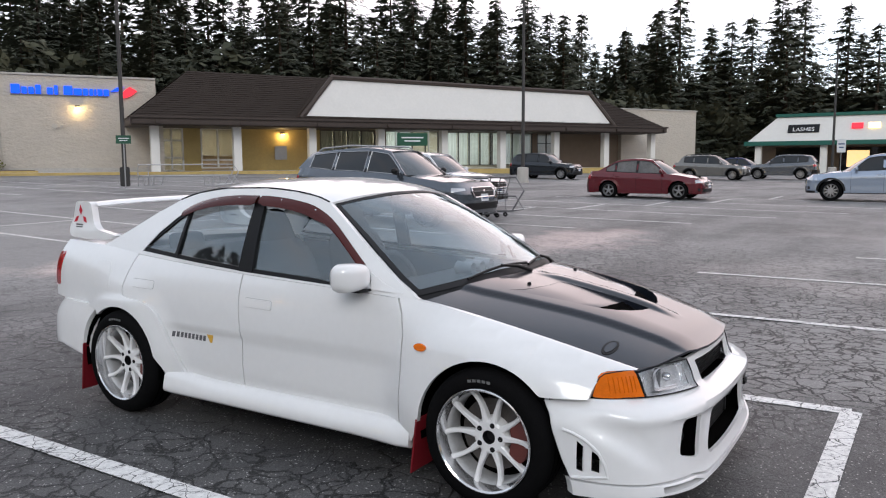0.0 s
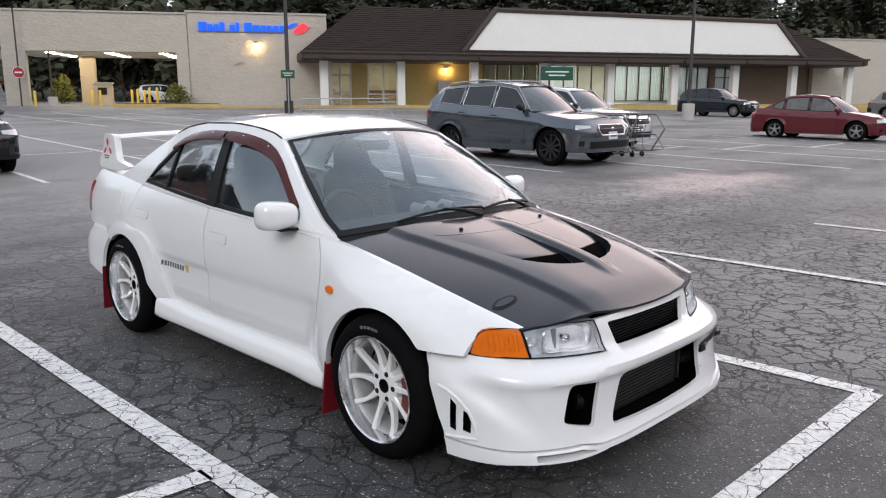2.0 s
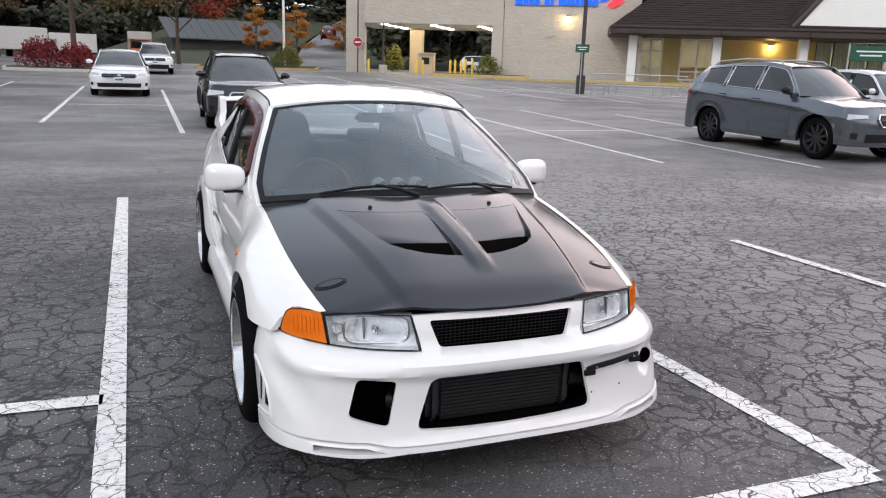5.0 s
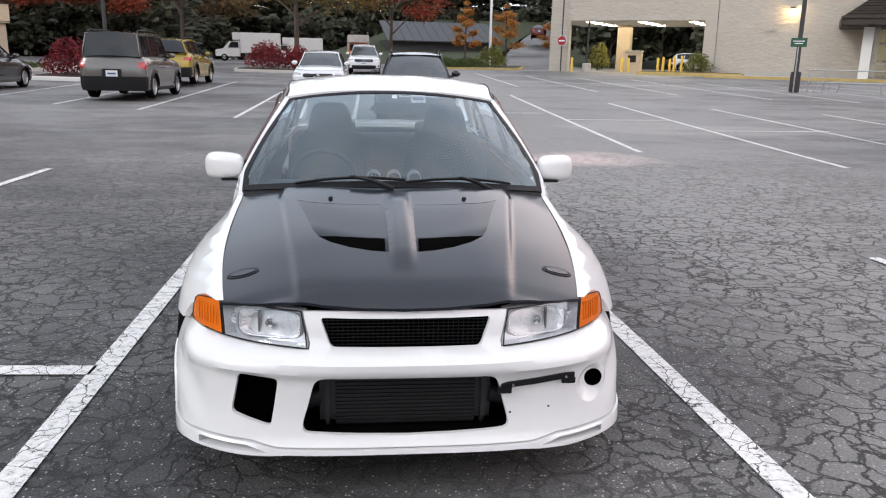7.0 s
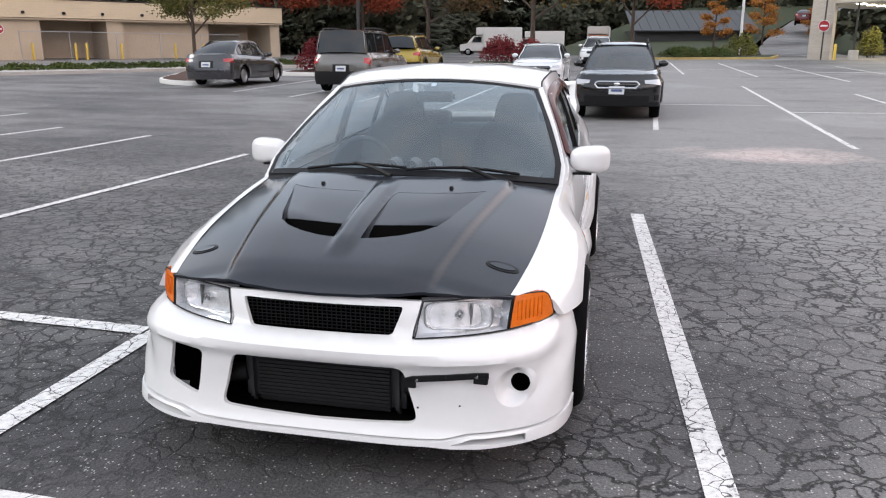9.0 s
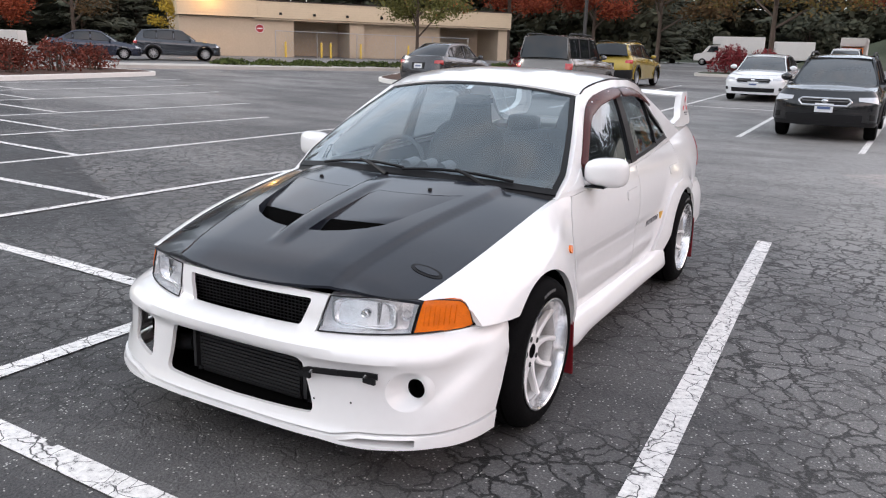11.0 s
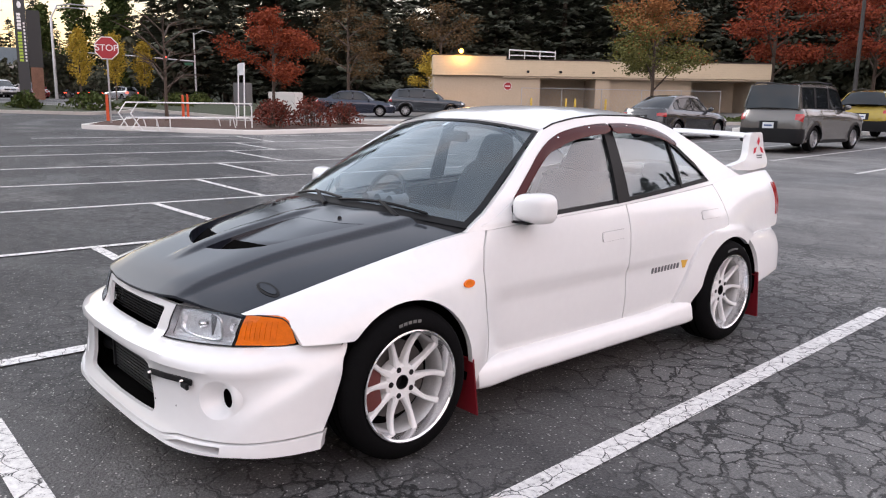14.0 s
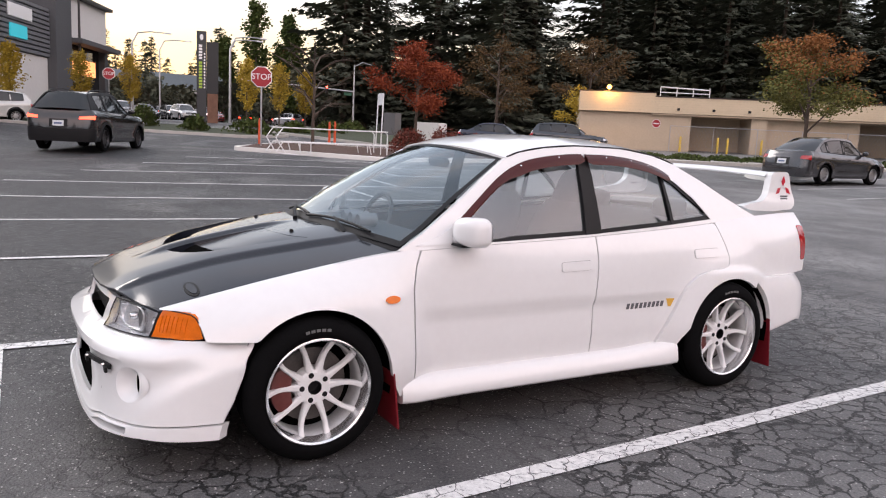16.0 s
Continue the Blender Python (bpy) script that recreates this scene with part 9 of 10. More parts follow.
def cart(m):
    t = thing("shopping_cart", "dark wire shopping cart nested in the bay", "shopping cart", m, "carts in the bay")
    bm = bmesh.new()
    for k in range(9):
        z = 0.45 + k * 0.055
        f = k / 8
        x0, x1, w = lerp(0.12, 0, f), lerp(0.78, 0.95, f), lerp(0.22, 0.29, f)
        tube(bm, [(x0, -w, z), (x1, -w * 0.8, z), (x1, w * 0.8, z), (x0, w, z), (x0, -w, z)], 0.009, 4, cap=False)
    for k in range(8):
        x = 0.1 + 0.1 * k
        for s in (-1, 1):
            tube(bm, [(x, s * 0.21, 0.45), (x, s * 0.28, 0.9)], 0.008, 4)
    part("basket", bm, M["black"], t)
    bm = bmesh.new()
    tube(bm, [(-0.1, -0.28, 1.0), (-0.1, 0.28, 1.0)], 0.016, 8)
    part("handle", bm, M["black"], t)
    bm = bmesh.new()
    for s in (-1, 1):
        tube(bm, [(-0.1, s * 0.26, 1.0), (0.05, s * 0.26, 0.5), (0.02, s * 0.26, 0.14), (0.85, s * 0.2, 0.14)], 0.012, 6)
    part("chassis", bm, M["greysteel"], t)
    for x, s in ((0.02, 1), (0.02, -1), (0.8, 1), (0.8, -1)):
        bm = bmesh.new()
        lathe(bm, [(-0.015, 0.02), (-0.015, 0.06), (0.015, 0.06), (0.015, 0.02)], 12, axis="y", centre=(x, s * 0.22, 0.06))
        part("caster", bm, M["black"], t)
    return t


def build_lot():
    lp = pole("dark lamp post with a green sign by the cart bay", 17.6, 28.7, 11.0, 0.10, 0)
    boxpart("base_sleeve", (-0.16, 0.16, -0.16, 0.16, 0.0, 0.85), M["pole"], lp, 0.03)
    post_sign("green_sign", "small green sign with white lettering on a lamp post", 17.4, 28.4, 0.62, 0.36, 2.05, M["greensign"], -35, 2, False)
    pole("dark lamp post on a concrete drum base", 34.5, 17.6, 11.0, 0.10, 0.85)
    pole("dark lamp post near the small shops", 62.0, 5.2, 10.0, 0.10, 0.8)
    pole("dark lamp post at the back of the lot", -17.5, 50.0, 11.0, 0.14)
    pole("white flagpole at the exit", 9.2, 61.0, 12.0, 0.11, 0, M["whitesteel"], head=False)
    pole("dark lamp post by the bank corner", 15.2, 53.2, 9.0, 0.07, 0.6)
    pole("dark lamp post at the street", -60.0, 3.6, 13.0, 0.10, 0.6)
    cart_bay("cart_bay", "steel pipe bay for shopping carts", at(17.9, 28.2, -52), 4.2, 1.6, M["steel"])
    cart_bay("cart_bay", "dark steel pipe cart bay beside the SUV", at(13.2, 11.1, -90), 3.6, 1.5, M["greysteel"])
    c = cart(at(13.75, 7.75, 90, 0.0))
    for k in range(1, 5):
        copy_thing(c, at(13.75, 7.75 + 0.28 * k, 90))
    post_sign("green_sign", "green car park sign on twin steel posts", 17.6, 13.2, 1.05, 0.42, 2.05, M["greensign"], -40)
    post_sign("red_sign", "small white post with a red sign", 28.4, 19.6, 0.5, 0.25, 1.3, M["stopred"], -40, 1, False)
    wc = cart_bay("cart_bay", "white steel pipe cart bay with a sign frame", at(-23.5, 11.1, 268), 4.25, 1.3, M["whitesteel"])
    for s in (0, 1):
        bm = bmesh.new()
        tube(bm, [(0.05, s * 0.5 + 0.3, 0.4), (0.0, s * 0.5 + 0.3, 2.35)], 0.026, 8)
        part("sign_post", bm, M["whitesteel"], wc)
    bb = boxpart("sign_board", (-0.03, 0.0, 0.32, 0.78, 1.95, 2.38), M["plate"], wc, 0.005)
    for z in (2.24, 2.12, 2.03):
        boxpart("lettering_bar", (-0.034, -0.031, 0.52, 0.74, z - 0.02, z + 0.02), M["decalgrey"], bb, 0)
    stop_sign(-25.2, 7.2, 2.72, 74)
    stop_sign(-52.9, 4.8, 3.1, 84)
    for k, (x, y) in enumerate(((-26.8, 7.6), (-29.6, 11.6), (-31.5, 12.6))):
        m_ = at(x, y)
        m = thing("delineator_post", "orange plastic delineator post on its base", "traffic post", m_, "orange posts")
        bm = bmesh.new()
        lathe(bm, [(0, 0.18), (0.05, 0.17), (0.06, 0.06), (1.1, 0.05), (1.12, 0.005)], 12, axis="z")
        part("post", bm, mat("orange_plastic", (0.6, 0.08, 0.02), 0.5, vary=0.1) if k == 0 else bpy.data.materials["orange_plastic"], m)

    # kerbed islands
    def island(label, pts, soil, h=0.15, kerb=None):
        t = thing("kerb_island", label, "kerb island", kind="structure")
        pts = rounded(pts, 0.6, 4)
        c = sum((Vector(p) for p in pts), Vector((0, 0))) / len(pts)
        n = len(pts)
        inner = [tuple(Vector(p) + (c - Vector(p)).normalized() * 0.17) for p in pts]
        z = lambda p, d: gz(*p) + d
        vs = [(*p, z(p, -0.1)) for p in pts] + [(*p, z(p, h - 0.015)) for p in pts] + [(*tuple(Vector(p) + (c - Vector(p)).normalized() * 0.015), z(p, h)) for p in pts] + [(*p, z(p, h)) for p in inner] + [(*p, z(p, h - 0.06)) for p in inner]
        fs = [(j * n + k, j * n + (k + 1) % n, (j + 1) * n + (k + 1) % n, (j + 1) * n + k) for j in range(4) for k in range(n)]
        mesh_ob("kerb", vs, fs, kerb or M["whitecol"], t, smooth=False)
        vv, ff = region(inner, [], lambda x, y: (x, y, gz(x, y) + h - 0.03 + 0.10 * (noise.noise((x, y, 0)) * 0.5 + 0.3)), 0.8)
        mesh_ob("soil", vv, ff, soil, t)
        return t

    island("white kerbed island with bark mulch", [(-24.7, 5.9), (-20.75, 10.4), (-21.9, 17.4), (-25.0, 17.2), (-29.5, 9.5)], M["mulch"])
    island("white kerbed island with bark mulch", [(-15.7, 22.5), (-14.4, 21.3), (-13.3, 21.3), (-15.4, 29.5), (-18.6, 29.8)], M["mulch"])
    island("planted kerb island between parked cars", [(-13.9, 28.6), (-11.2, 28.2), (-8.8, 30.6), (-10.6, 33.4), (-14.0, 32.6)], M["mulch"])
    island("planted kerb island with burgundy shrubs", [(-8.0, 41.6), (-3.6, 41.4), (-2.8, 44.5), (-8.4, 45.0)], M["grass"], kerb=M["concrete"])
    island("grassed island by the exit road", [(1.8, 53.6), (10.5, 54.4), (12.0, 60.5), (2.6, 59.0)], M["grass"], kerb=M["kerbyellow"])
    island("grassed verge with the street sign", [(-34.6, 9.2), (-39, 2.0), (-44, -3.0), (-50, -2), (-45, 9), (-38, 12.6)], M["grass"], kerb=M["concrete"])
    island("grass verge across the street", [(-31, 15), (-44, 12.5), (-58, 18), (-52, 30), (-36, 21)], M["grass"], kerb=M["concrete"])
    # kerb and verge in front of the tan building
    v = thing("verge", "strip of grass and kerb before the tan building", "verge", kind="structure")
    bm = bmesh.new()
    pts = [(-27.5, 17.5), (-25.2, 21.9), (-22.0, 27.1), (-19.2, 31.3), (-15.8, 36.6), (-13.0, 41.0)]
    part_vs = []
    for d, h in ((0, -0.1), (0, 0.14), (0.16, 0.15), (0.2, 0.12), (3.4, 0.16)):
        part_vs.append([bm.verts.new((x - 0.85 * d, y + 0.53 * d, gz(x, y) + h)) for x, y in pts])
    for a, b in zip(part_vs, part_vs[1:]):
        for k in range(len(pts) - 1):
            bm.faces.new((a[k], a[k + 1], b[k + 1], b[k]))
    part("strip", bm, M["concrete"], v, smooth=False)

    # tan building with siding parapet, fenced off
    B = pose(-40.8, 35.0, 0.95, 0, 0, 52.3)
    b = thing("building_tan", "low tan building with cream siding parapet", "building", B, kind="structure")
    for x0, x1, y0, y1, z1 in ((0, 7.8, 0, 12, 2.6), (7.8, 11.9, 3.5, 12, 2.6), (11.9, 13.0, 0, 4, 2.6), (13.0, 19.3, 0.6, 12, 2.6), (24.0, 24.8, 0, 4, 2.6), (19.3, 24.8, 5, 12, 2.6)):
        boxpart("wall", (x0, x1, y0, y1, -0.6, z1), M["stucco2"], b, 0.02)
    boxpart("soffit", (5.0, 24.9, -0.3, 6.0, 2.5, 2.6), M["stucco2"], b, 0)
    for x0, x1, z0, z1 in ((-0.1, 5.2, 2.62, 4.0), (5.2, 24.9, 2.62, 3.75)):
        n = 7
        for k in range(n):
            a, c = lerp(z0, z1, k / n), lerp(z0, z1, (k + 1) / n)
            boxpart("siding_board", (x0, x1, -0.40, 11.9, a + 0.008, c), M["siding"], b, 0.012)
        boxpart("parapet_core", (x0 + 0.02, x1 - 0.02, -0.375, 11.88, z0, z1), M["stucco2"], b, 0)
        boxpart("coping", (x0 - 0.05, x1 + 0.05, -0.46, 12.0, z1, z1 + 0.07), M["fascia"], b, 0.01)
    for x in (6.8, 9.2, 11.6, 14.2):
        boxpart("floodlight", (x - 0.09, x + 0.09, -0.55, -0.38, 2.85, 3.02), M["black"], b, 0.02)
    roofkit = thing("roof_frame", "white pipe frame on the flat roof", "roof frame", B @ pose(6.0, 4, 4.06))
    bm = bmesh.new()
    for x in (0, 1.2, 2.4, 3.6):
        tube(bm, [(x, 0, 0), (x, 0, 0.7)], 0.04, 6)
    tube(bm, [(0, 0, 0.7), (3.6, 0, 0.55)], 0.05, 6)
    tube(bm, [(0, 0, 0.3), (3.6, 0, 0.25)], 0.04, 6)
    part("frame", bm, M["whitesteel"], roofkit)
    sl = thing("street_lamp", "glowing orange lamp on the parapet corner", "lamp", B @ pose(1.9, -0.6, 4.3))
    bm = bmesh.new()
    bmesh.ops.create_uvsphere(bm, u_segments=14, v_segments=10, radius=0.17)
    part("globe", bm, mat("sodium_glow", (1, 0.5, 0.1), 0.5, vary=0, emit=(1.0, 0.42, 0.06), strength=4.5), sl)
    boxpart("bracket", (-0.04, 0.04, 0.0, 0.5, -0.3, -0.22), M["pole"], sl, 0.01)
    lamp("sodium_light", "POINT", 90, B @ pose(1.9, -1.0, 4.2), (1, 0.5, 0.12), 0.15)
    fe = thing("wire_fence", "temporary wire fence on steel posts", "fence", B @ pose(6.2, -1.6, 0))
    for k in range(6):
        bm = bmesh.new()
        tube(bm, [(k * 2.9, 0, -0.2), (k * 2.9, 0, 1.75)], 0.03, 6)
        part("post", bm, M["steel"], fe)
    bm = bmesh.new()
    tube(bm, [(0, 0, 1.75), (14.5, 0, 1.7)], 0.022, 6)
    part("top_rail", bm, M["steel"], fe)
    bm = bmesh.new()
    for k in range(58):
        x = k * 0.25
        for a, c in (((x, 0, 0), (x + 1.0, 0, 1.72)), ((x + 1.0, 0, 0), (x, 0, 1.72))):
            if c[0] <= 14.5 and a[0] <= 14.5:
                tube(bm, [a, c], 0.004, 3, cap=False)
    part("mesh", bm, M["steel"], fe, smooth=False)["kind"] = "stuff"
    for k, x in enumerate((7.1, 9.6, 10.2, 12.6, 16.2, 17.4, 18.4)):
        bo = thing("bollard", "yellow bollard by the tan building", "bollard", B @ pose(x, -0.5 - 0.3 * (k % 3), 0), "bollards by the tan building")
        bm = bmesh.new()
        lathe(bm, [(-0.3, 0.08), (1.0, 0.08), (1.06, 0.05), (1.07, 0.005)], 12, axis="z")
        part("post", bm, M["yellow"], bo)
    dn = thing("no_entry_sign", "round red no-entry sign on the wall", "sign", B @ pose(5.4, -0.02, 1.9))
    for r, yy, mt in ((0.30, -0.01, M["signwhite"]), (0.27, -0.016, M["stopred"])):
        bm = bmesh.new()
        disc(bm, yy, r, 24, (0, 0, 0), "y")
        part("disc", bm, mt, dn)
    boxpart("bar", (-0.19, 0.19, -0.024, -0.018, -0.04, 0.04), M["signwhite"], dn, 0)
    dn2 = thing("no_entry_sign", "round red no-entry sign on a bank pier post", "sign", SHOP @ pose(-19.0, 2.5, 2.1))
    bm = bmesh.new()
    tube(bm, [(0, 0.03, -2.4), (0, 0.03, 4.0)], 0.05, 8)
    part("post", bm, M["pole"], dn2)
    for r, yy, mt in ((0.36, -0.03, M["signwhite"]), (0.33, -0.036, M["stopred"])):
        bm = bmesh.new()
        disc(bm, yy, r, 24, (0, 0, 0), "y")
        part("disc", bm, mt, dn2)
    boxpart("bar", (-0.22, 0.22, -0.044, -0.038, -0.05, 0.05), M["signwhite"], dn2, 0)

    # small shops on the right: white fascia with green edges
    S = pose(73.0, 13.0, gz(73, 10) + 0.05, 0, 0, -91)
    s = thing("building_shops", "row of small shops with white fascia and green roof edge", "building", S, kind="structure")
    boxpart("wall", (0, 40, 3.0, 9, -0.4, 3.0), M["brick2"], s, 0.02)
    vs = [(-0.5, -0.6, 2.85), (40, -0.6, 2.85), (40, 0.9, 5.2), (1.9, 0.9, 5.2), (-0.5, 9, 2.85), (1.9, 9, 5.2), (40, 9, 5.2), (40, 9, 2.85)]
    mesh_ob("fascia", vs, [(0, 1, 2, 3), (4, 0, 3, 5), (3, 2, 6, 5), (1, 7, 6, 2), (0, 4, 7, 1)], M["whitepanel"], s, smooth=False)
    gm = mat("green_trim", (0.01, 0.10, 0.075), 0.5, vary=0.1)
    boxpart("lower_trim", (-0.7, 40, -0.85, -0.5, 2.55, 2.95), gm, s, 0.03)
    boxpart("top_trim", (1.7, 40, 0.7, 1.0, 5.15, 5.45), gm, s, 0.03)
    for k in range(6):
        boxpart("column", (0.2 + 5.5 * k, 0.75 + 5.5 * k, -0.4, 0.1, -0.4, 2.6), M["whitecol"], s, 0.02)
    for k in range(6):
        x = 1.4 + 5.5 * k
        boxpart("shop_glass", (x, x + 3.8, 2.9, 3.0, 0.2, 2.4), M["tint"], s, 0)
        if k in (1, 2):
            boxpart("lit_panel", (x + 0.6, x + 2.4, 2.86, 2.895, 0.6, 2.1), mat("shop_glow%d" % k, (1, 0.8, 0.5), 0.6, vary=0.3, scale=3, emit=(1, 0.62, 0.25), strength=0.8), s, 0)

    def fascia_m(x, v):
        return Matrix.Translation((x, lerp(-0.6, 0.9, v) - 0.06, lerp(2.85, 5.2, v) + 0.04)) @ Euler((radians(57.4), 0, 0)).to_matrix().to_4x4()

    lm = thing("shop_sign", "dark shop sign with white lettering", "sign", S)
    bm = bmesh.new()
    box(bm, -1.3, 1.3, -0.42, 0.42, -0.05, 0.03)
    o = part("board", bm, M["black"], lm)
    o.matrix_basis = fascia_m(4.2, 0.5)
    text_part("LASHES", 0.55, fascia_m(4.2, 0.48) @ Matrix.Translation((0, -0.08, 0.04)), M["signwhite"], lm)
    boxpart_m = thing("shop_sign", "lit red and white shop sign", "sign", S)
    for x, wd, mt in ((8.5, 0.9, M["signred"]), (9.8, 0.9, M["lampglow"])):
        bm = bmesh.new()
        box(bm, -wd / 2, wd / 2, -0.28, 0.28, 0.0, 0.1, 0.02)
        o = part("block", bm, mt, boxpart_m)
        o.matrix_basis = fascia_m(x, 0.55)
    dc = thing("shop_sign", "red lettered shop sign with a dark emblem", "sign", S)
    text_part("DRY CL", 0.8, fascia_m(15.6, 0.52) @ Matrix.Translation((0, 0, 0.02)), M["stopred"], dc, ext=0.03)
    bm = bmesh.new()
    bmesh.ops.create_uvsphere(bm, u_segments=14, v_segments=8, radius=0.5)
    bmesh.ops.scale(bm, vec=(1.4, 0.7, 0.2), verts=bm.verts)
    o = part("emblem", bm, M["decalgrey"], dc)
    o.matrix_basis = fascia_m(12.6, 0.52)
    post_sign("white_sign", "small pale sign on a post", 61.6, 4.6, 0.6, 1.0, 2.4, M["plate"], -80, 2, False, barmat=M["barblue"])

    # far grey building with a metal roof, white sign post
    g = thing("building_grey", "long grey building with a sloping metal roof", "building", at(4, 88, 8, 0.4), kind="structure")
    boxpart("wall", (-2.5, 10, 0, 10, -1, 2.3), mat("grey_wall", (0.05, 0.05, 0.052), 0.8, vary=0.1), g, 0.02)
    rm = mat("grey_metal_roof", (0.05, 0.055, 0.060), 0.6, 0.1, vary=0.08)
    for k in range(13):
        x = -2.9 + k * 1.04
        vs = [(x, -0.8, 2.2), (x + 1.0, -0.8, 2.2), (x + 1.0, 6, 4.6), (x, 6, 4.6)]
        vs2, fs = rim(vs, [(0, 1, 2, 3)], lambda p: p - Vector((0, 0, 0.12)))
        mesh_ob("roof_panel", vs2, fs, rm, g, smooth=False)
    # uphill road behind the car park
    h = thing("road_hill", "grey road climbing the wooded slope", "road", kind="structure")
    vs, fs = sheet(lambda u, v: (lerp(11.5, 17.5, u) + 14 * v * v, lerp(60, 112, v), gz(14, 60) + 0.03 + 6.5 * v * v), 2, 14)
    mesh_ob("surface", vs, fs, M["asphalt"], h)
    sl = thing("slope_grass", "dark grassy bank beside the road", "verge", kind="structure")
    vs, fs = sheet(lambda u, v: (lerp(20, 60, u) + 12 * v * v, lerp(72, 112, v) - 22 * u, 1.0 + 6.8 * v * v), 6, 10)
    mesh_ob("surface", vs, fs, M["grass"], sl)
    vs, fs = sheet(lambda u, v: (lerp(-8, 11, u) + 14 * v * v, lerp(64, 112, v), 1.0 + 6.3 * v * v), 6, 10)
    mesh_ob("surface", vs, fs, M["grass"], sl)

    # street at the sunset end
    d = thing("monument_sign", "tall dark centre sign with green and white bars", "sign", at(-58.6, 12.4, 78) @ Matrix.Diagonal((0.66, 0.66, 0.77, 1)))
    boxpart("pylon", (-1.1, 0.0, -0.3, 0.3, -0.3, 9.0), mat("pylon_grey", (0.035, 0.036, 0.038), 0.6, vary=0.1), d, 0.03)
    boxpart("pylon", (0.02, 1.35, -0.25, 0.25, 2.9, 8.0), mat("pylon_dark", (0.02, 0.02, 0.021), 0.6, vary=0.1), d, 0.03)
    boxpart("stone_base", (0.1, 1.3, -0.35, 0.35, -0.3, 2.9), mat("rust_stone", (0.17, 0.09, 0.06), 0.9, vary=0.4, scale=2), d, 0.05)
    for k in range(9):
        boxpart("lettering_bar", (-0.85, -0.48, -0.32, -0.301, 3.4 + 0.30 * k, 3.62 + 0.30 * k), mat("lime", (0.35, 0.5, 0.05), 0.5, vary=0) if k == 0 else bpy.data.materials["lime"], d, 0)
    for k in range(5):
        boxpart("lettering_bar", (-0.85, -0.48, -0.32, -0.301, 6.25 + 0.30 * k, 6.47 + 0.30 * k), M["signwhite"], d, 0)
    for k in range(12):
        boxpart("lettering_bar", (-0.30, -0.14, -0.32, -0.301, 3.4 + 0.30 * k, 3.58 + 0.30 * k), M["signwhite"], d, 0)
    bm = bmesh.new()
    bmesh.ops.create_uvsphere(bm, u_segments=12, v_segments=8, radius=0.25)
    bmesh.ops.scale(bm, vec=(0.8, 0.1, 1.2), verts=bm.verts)
    o = part("emblem", bm, M["signwhite"], d)
    o.matrix_basis = Matrix.Translation((-0.55, -0.31, 8.4))
    # dark grey store with slatted front
    st = thing("building_store", "modern grey and white store with slatted front", "building", pose(-50.2, -1.5, 1.6, 0, 0, 156.5), kind="structure")
    grey = mat("store_grey", (0.07, 0.072, 0.078), 0.7, vary=0.1)
    slat = mat("slat_grey", (0.13, 0.135, 0.145), 0.6, vary=0.1)
    boxpart("wall", (-14, 7.4, 0.1, 16, -1.0, 3.7), M["whitepanel"], st, 0.03)
    boxpart("slat_back", (-14, 7.4, 0.1, 16, 3.7, 7.0), M["pole"], st, 0)
    for k in range(11):
        boxpart("slat", (-14, 7.38, -0.10, 0.1, 3.75 + 0.30 * k, 3.96 + 0.30 * k), slat, st, 0.01)
    boxpart("upper_storey", (-14, 7.0, 4, 16, 7.0, 8.6), M["whitepanel"], st, 0.02)
    boxpart("upper_roof", (-14, 7.4, 3.2, 16, 8.6, 9.2), M["pole"], st, 0.02)
    boxpart("tower", (7.4, 10.3, -0.5, 16, -1.0, 8.7), grey, st, 0.03)
    boxpart("wall", (10.3, 19.3, 0, 16, 5.5, 8.5), M["whitepanel"], st, 0.03)
    boxpart("roof_edge", (10.3, 19.6, -0.5, 16, 8.5, 8.75), M["pole"], st, 0.02)
    boxpart("awning", (10.3, 19.3, -1.2, 0.0, 5.1, 5.45), grey, st, 0.02)
    boxpart("shop_opening", (10.3, 19.3, 0.4, 16, -1.0, 5.5), M["tint"], st, 0)
    boxpart("lit_band", (10.6, 17.5, 0.30, 0.36, 3.0, 4.2), mat("store_glow", (1, 0.5, 0.2), 0.6, vary=0.3, emit=(1, 0.36, 0.12), strength=0.9), st, 0)
    boxpart("pier", (18.6, 19.3, -0.1, 0.5, -1.0, 5.5), grey, st, 0.02)
    boxpart("sign_panel", (1.0, 4.4, -0.2, -0.11, 5.7, 6.5), M["signwhite"], st, 0.02)
    boxpart("sign_panel", (1.2, 3.6, -0.2, -0.11, 4.5, 5.3), mat("teal_sign", (0.02, 0.22, 0.26), 0.5, vary=0, emit=(0.05, 0.6, 0.7), strength=0.3), st, 0.02)
    # signal mast arm over the street
    tr = thing("traffic_signal", "traffic signal mast arm with red lights", "traffic signal", at(-67, 28.2) @ Matrix.Scale(0.66, 4))
    bm = bmesh.new()
    tube(bm, [(0, 0, -0.3), (0, 0, 9.5)], [0.16, 0.10], 10)
    part("mast", bm, M["steel"], tr)
    bm = bmesh.new()
    tube(bm, [(0, 0, 5.6), (0.8, -9, 5.9), (1.6, -17, 6.0)], [0.12, 0.09, 0.06], 8)
    part("arm", bm, M["steel"], tr)
    bm = bmesh.new()
    tube(bm, [(0, 0, 9.2), (0.2, 1.2, 9.9), (0.3, 2.6, 9.6)], 0.05, 8)
    part("lamp_arm", bm, M["steel"], tr)
    gr = mat("signal_red", (1, 0.05, 0.03), 0.5, vary=0, emit=(1, 0.05, 0.03), strength=9)
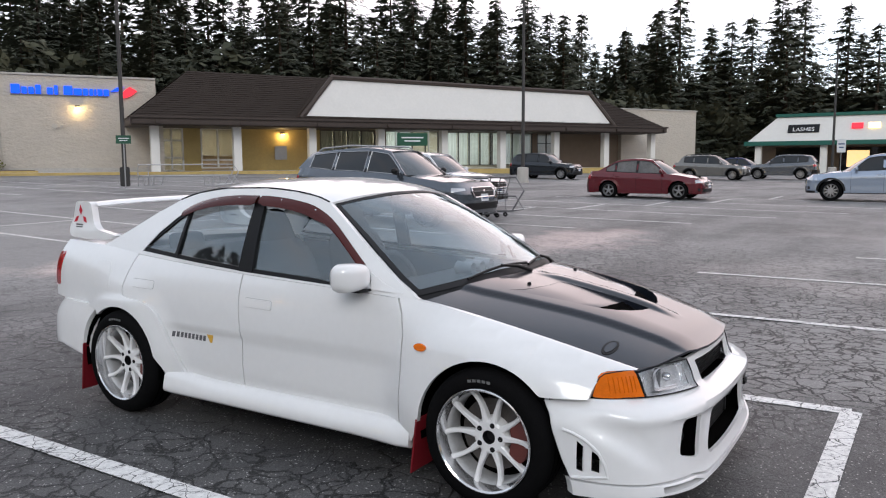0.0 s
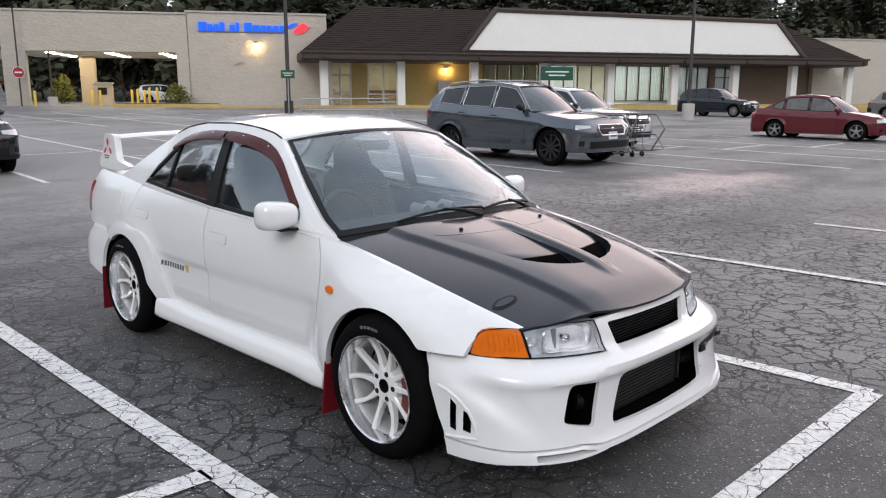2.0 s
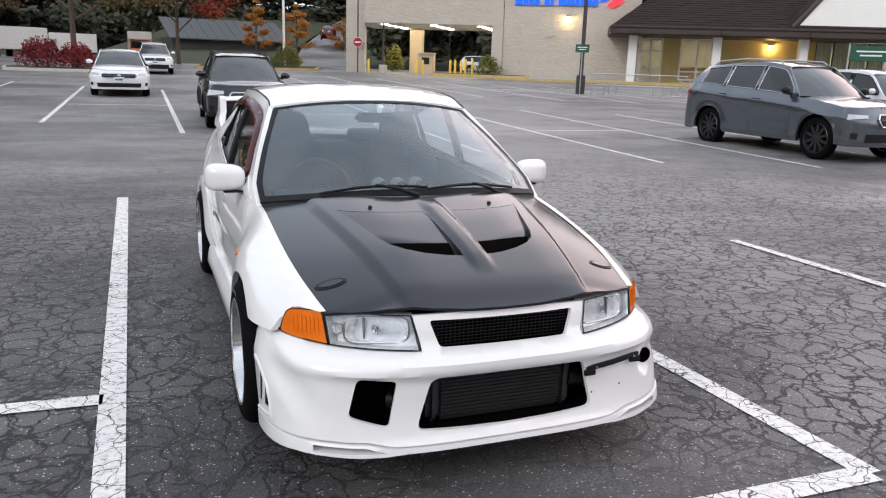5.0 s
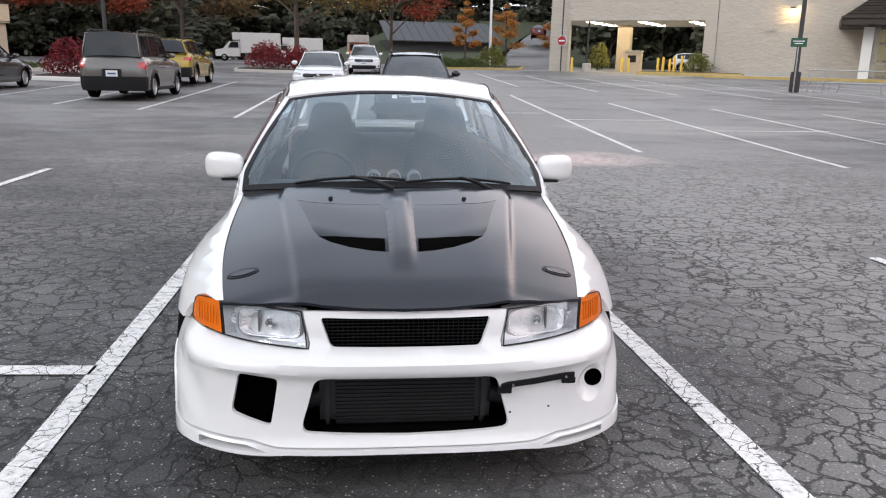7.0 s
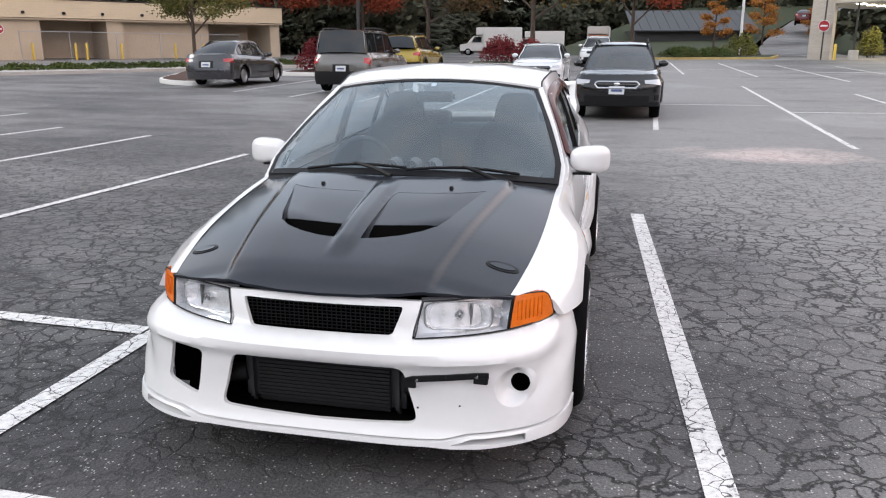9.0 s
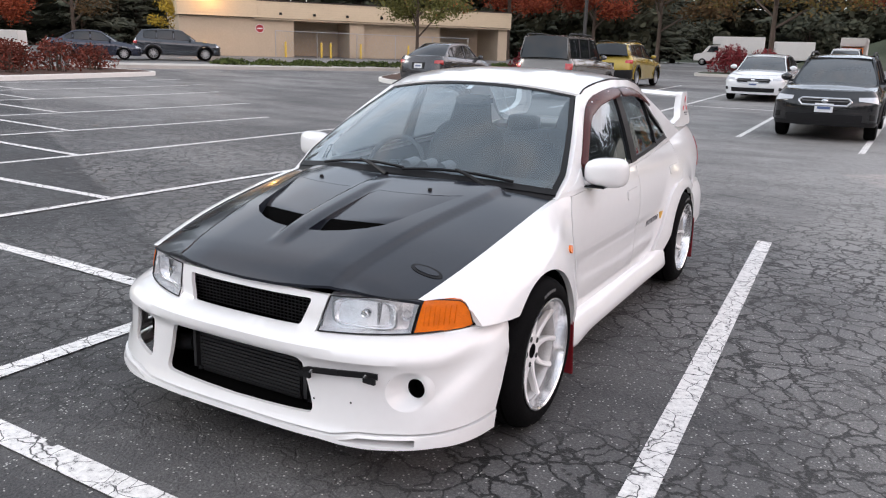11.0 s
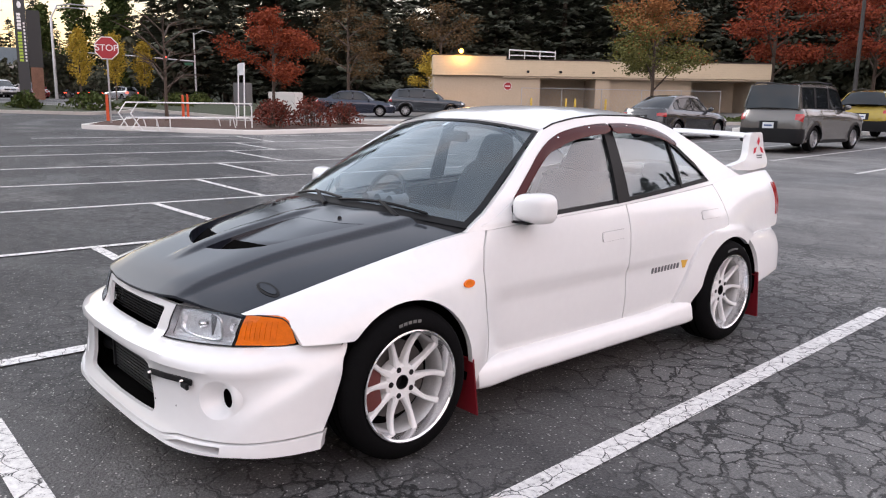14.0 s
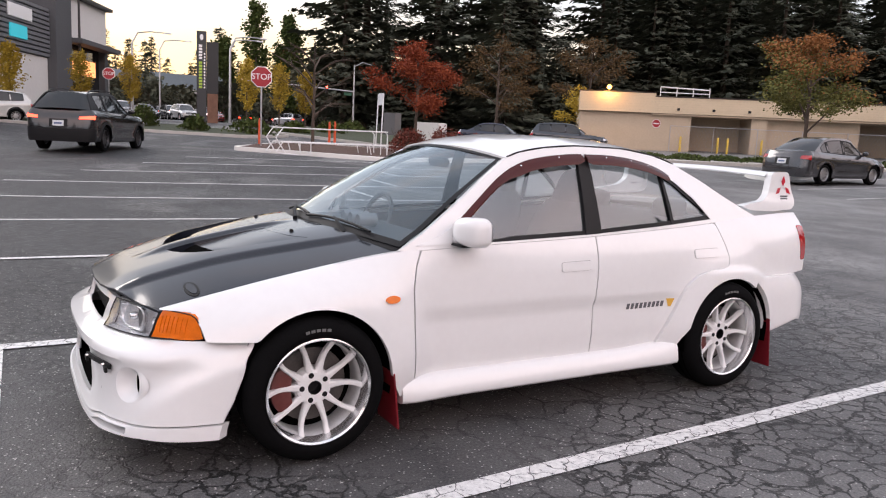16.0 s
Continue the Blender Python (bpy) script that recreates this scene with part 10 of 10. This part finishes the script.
    for y in (-4.4, -7.4):
        sgn = boxpart("signal_head", (0.3, 0.6, y - 0.16, y + 0.16, 5.1, 6.2), M["black"], tr, 0.03)
        bm = bmesh.new()
        bmesh.ops.create_uvsphere(bm, u_segments=12, v_segments=8, radius=0.15)
        bmesh.ops.translate(bm, verts=bm.verts, vec=(0.62, y, 5.95))
        part("red_light", bm, gr, sgn)
    boxpart("street_name_sign", (0.2, 0.24, -1.6, -0.4, 5.0, 5.4), M["greensign"], tr, 0.01)
    for x, y, H in ((-70, 17, 8), (-74, 9, 8), (-82, 20, 9), (-90, 14, 9)):
        t = thing("street_lamp", "grey curved-arm street lamp beside the road", "street lamp", at(x, y))
        bm = bmesh.new()
        tube(bm, [(0, 0, -0.3), (0, 0, H - 1.2), (0, 0.5, H - 0.2), (0, 1.6, H), (0, 3.0, H)], [0.11, 0.08, 0.07, 0.06, 0.05], 8)
        part("mast", bm, M["steel"], t)
        boxpart("luminaire", (-0.12, 0.12, 2.8, 3.5, H - 0.08, H + 0.06), M["whitesteel"], t, 0.03)
    br = thing("footbridge", "grey pedestrian bridge over the street", "bridge", pose(-130, 10, 1.5, 0, 0, 96), kind="structure")
    boxpart("deck", (-14, 22, -1.5, 1.5, 4.0, 5.2), M["concrete"], br, 0.03)
    boxpart("railing", (-14, 22, -1.6, -1.5, 5.2, 7.6), mat("bridge_rail", (0.16, 0.20, 0.23), 0.6, vary=0.15), br, 0)
    for x in (-8, 4, 16):
        boxpart("bridge_pier", (x, x + 1.2, -1, 1, -2, 4.0), M["concrete"], br, 0.03)
    cab = thing("signal_cabinet", "grey steel signal cabinet", "cabinet", at(-46, 22.5, 30))
    boxpart("cabinet", (-0.5, 0.5, -0.4, 0.4, 0, 1.7), M["greysteel"], cab, 0.03)
    cab = thing("utility_cabinet", "white utility cabinet on the verge", "cabinet", at(-38.6, 21.6, 30))
    boxpart("cabinet", (-0.9, 0.9, -0.5, 0.5, 0, 1.25), M["whitepanel"], cab, 0.04)
    # queue of small cars down the street
    rnd = random.Random(2)
    cols = [(0.3, 0.3, 0.31), (0.02, 0.02, 0.025), (0.5, 0.5, 0.5), (0.2, 0.02, 0.02), (0.05, 0.06, 0.1)]
    pm = [paint("queue_paint", c, 0.3) for c in cols]
    for k in range(16):
        row, i = divmod(k, 4)
        x, y = -78 - 8 * row + rnd.uniform(-1, 1), 8.5 + 3.0 * i + rnd.uniform(-0.4, 0.4) + row * 0.6
        vehicle("sedan" if k % 2 else "suv", "car queuing with its tail lamps lit on the street", variant(SEDAN if k % 2 else SUV, tailglow=True), pose(x, y, gz(x, y), 0, 0, 96), pm[k % 5])


build_lot()
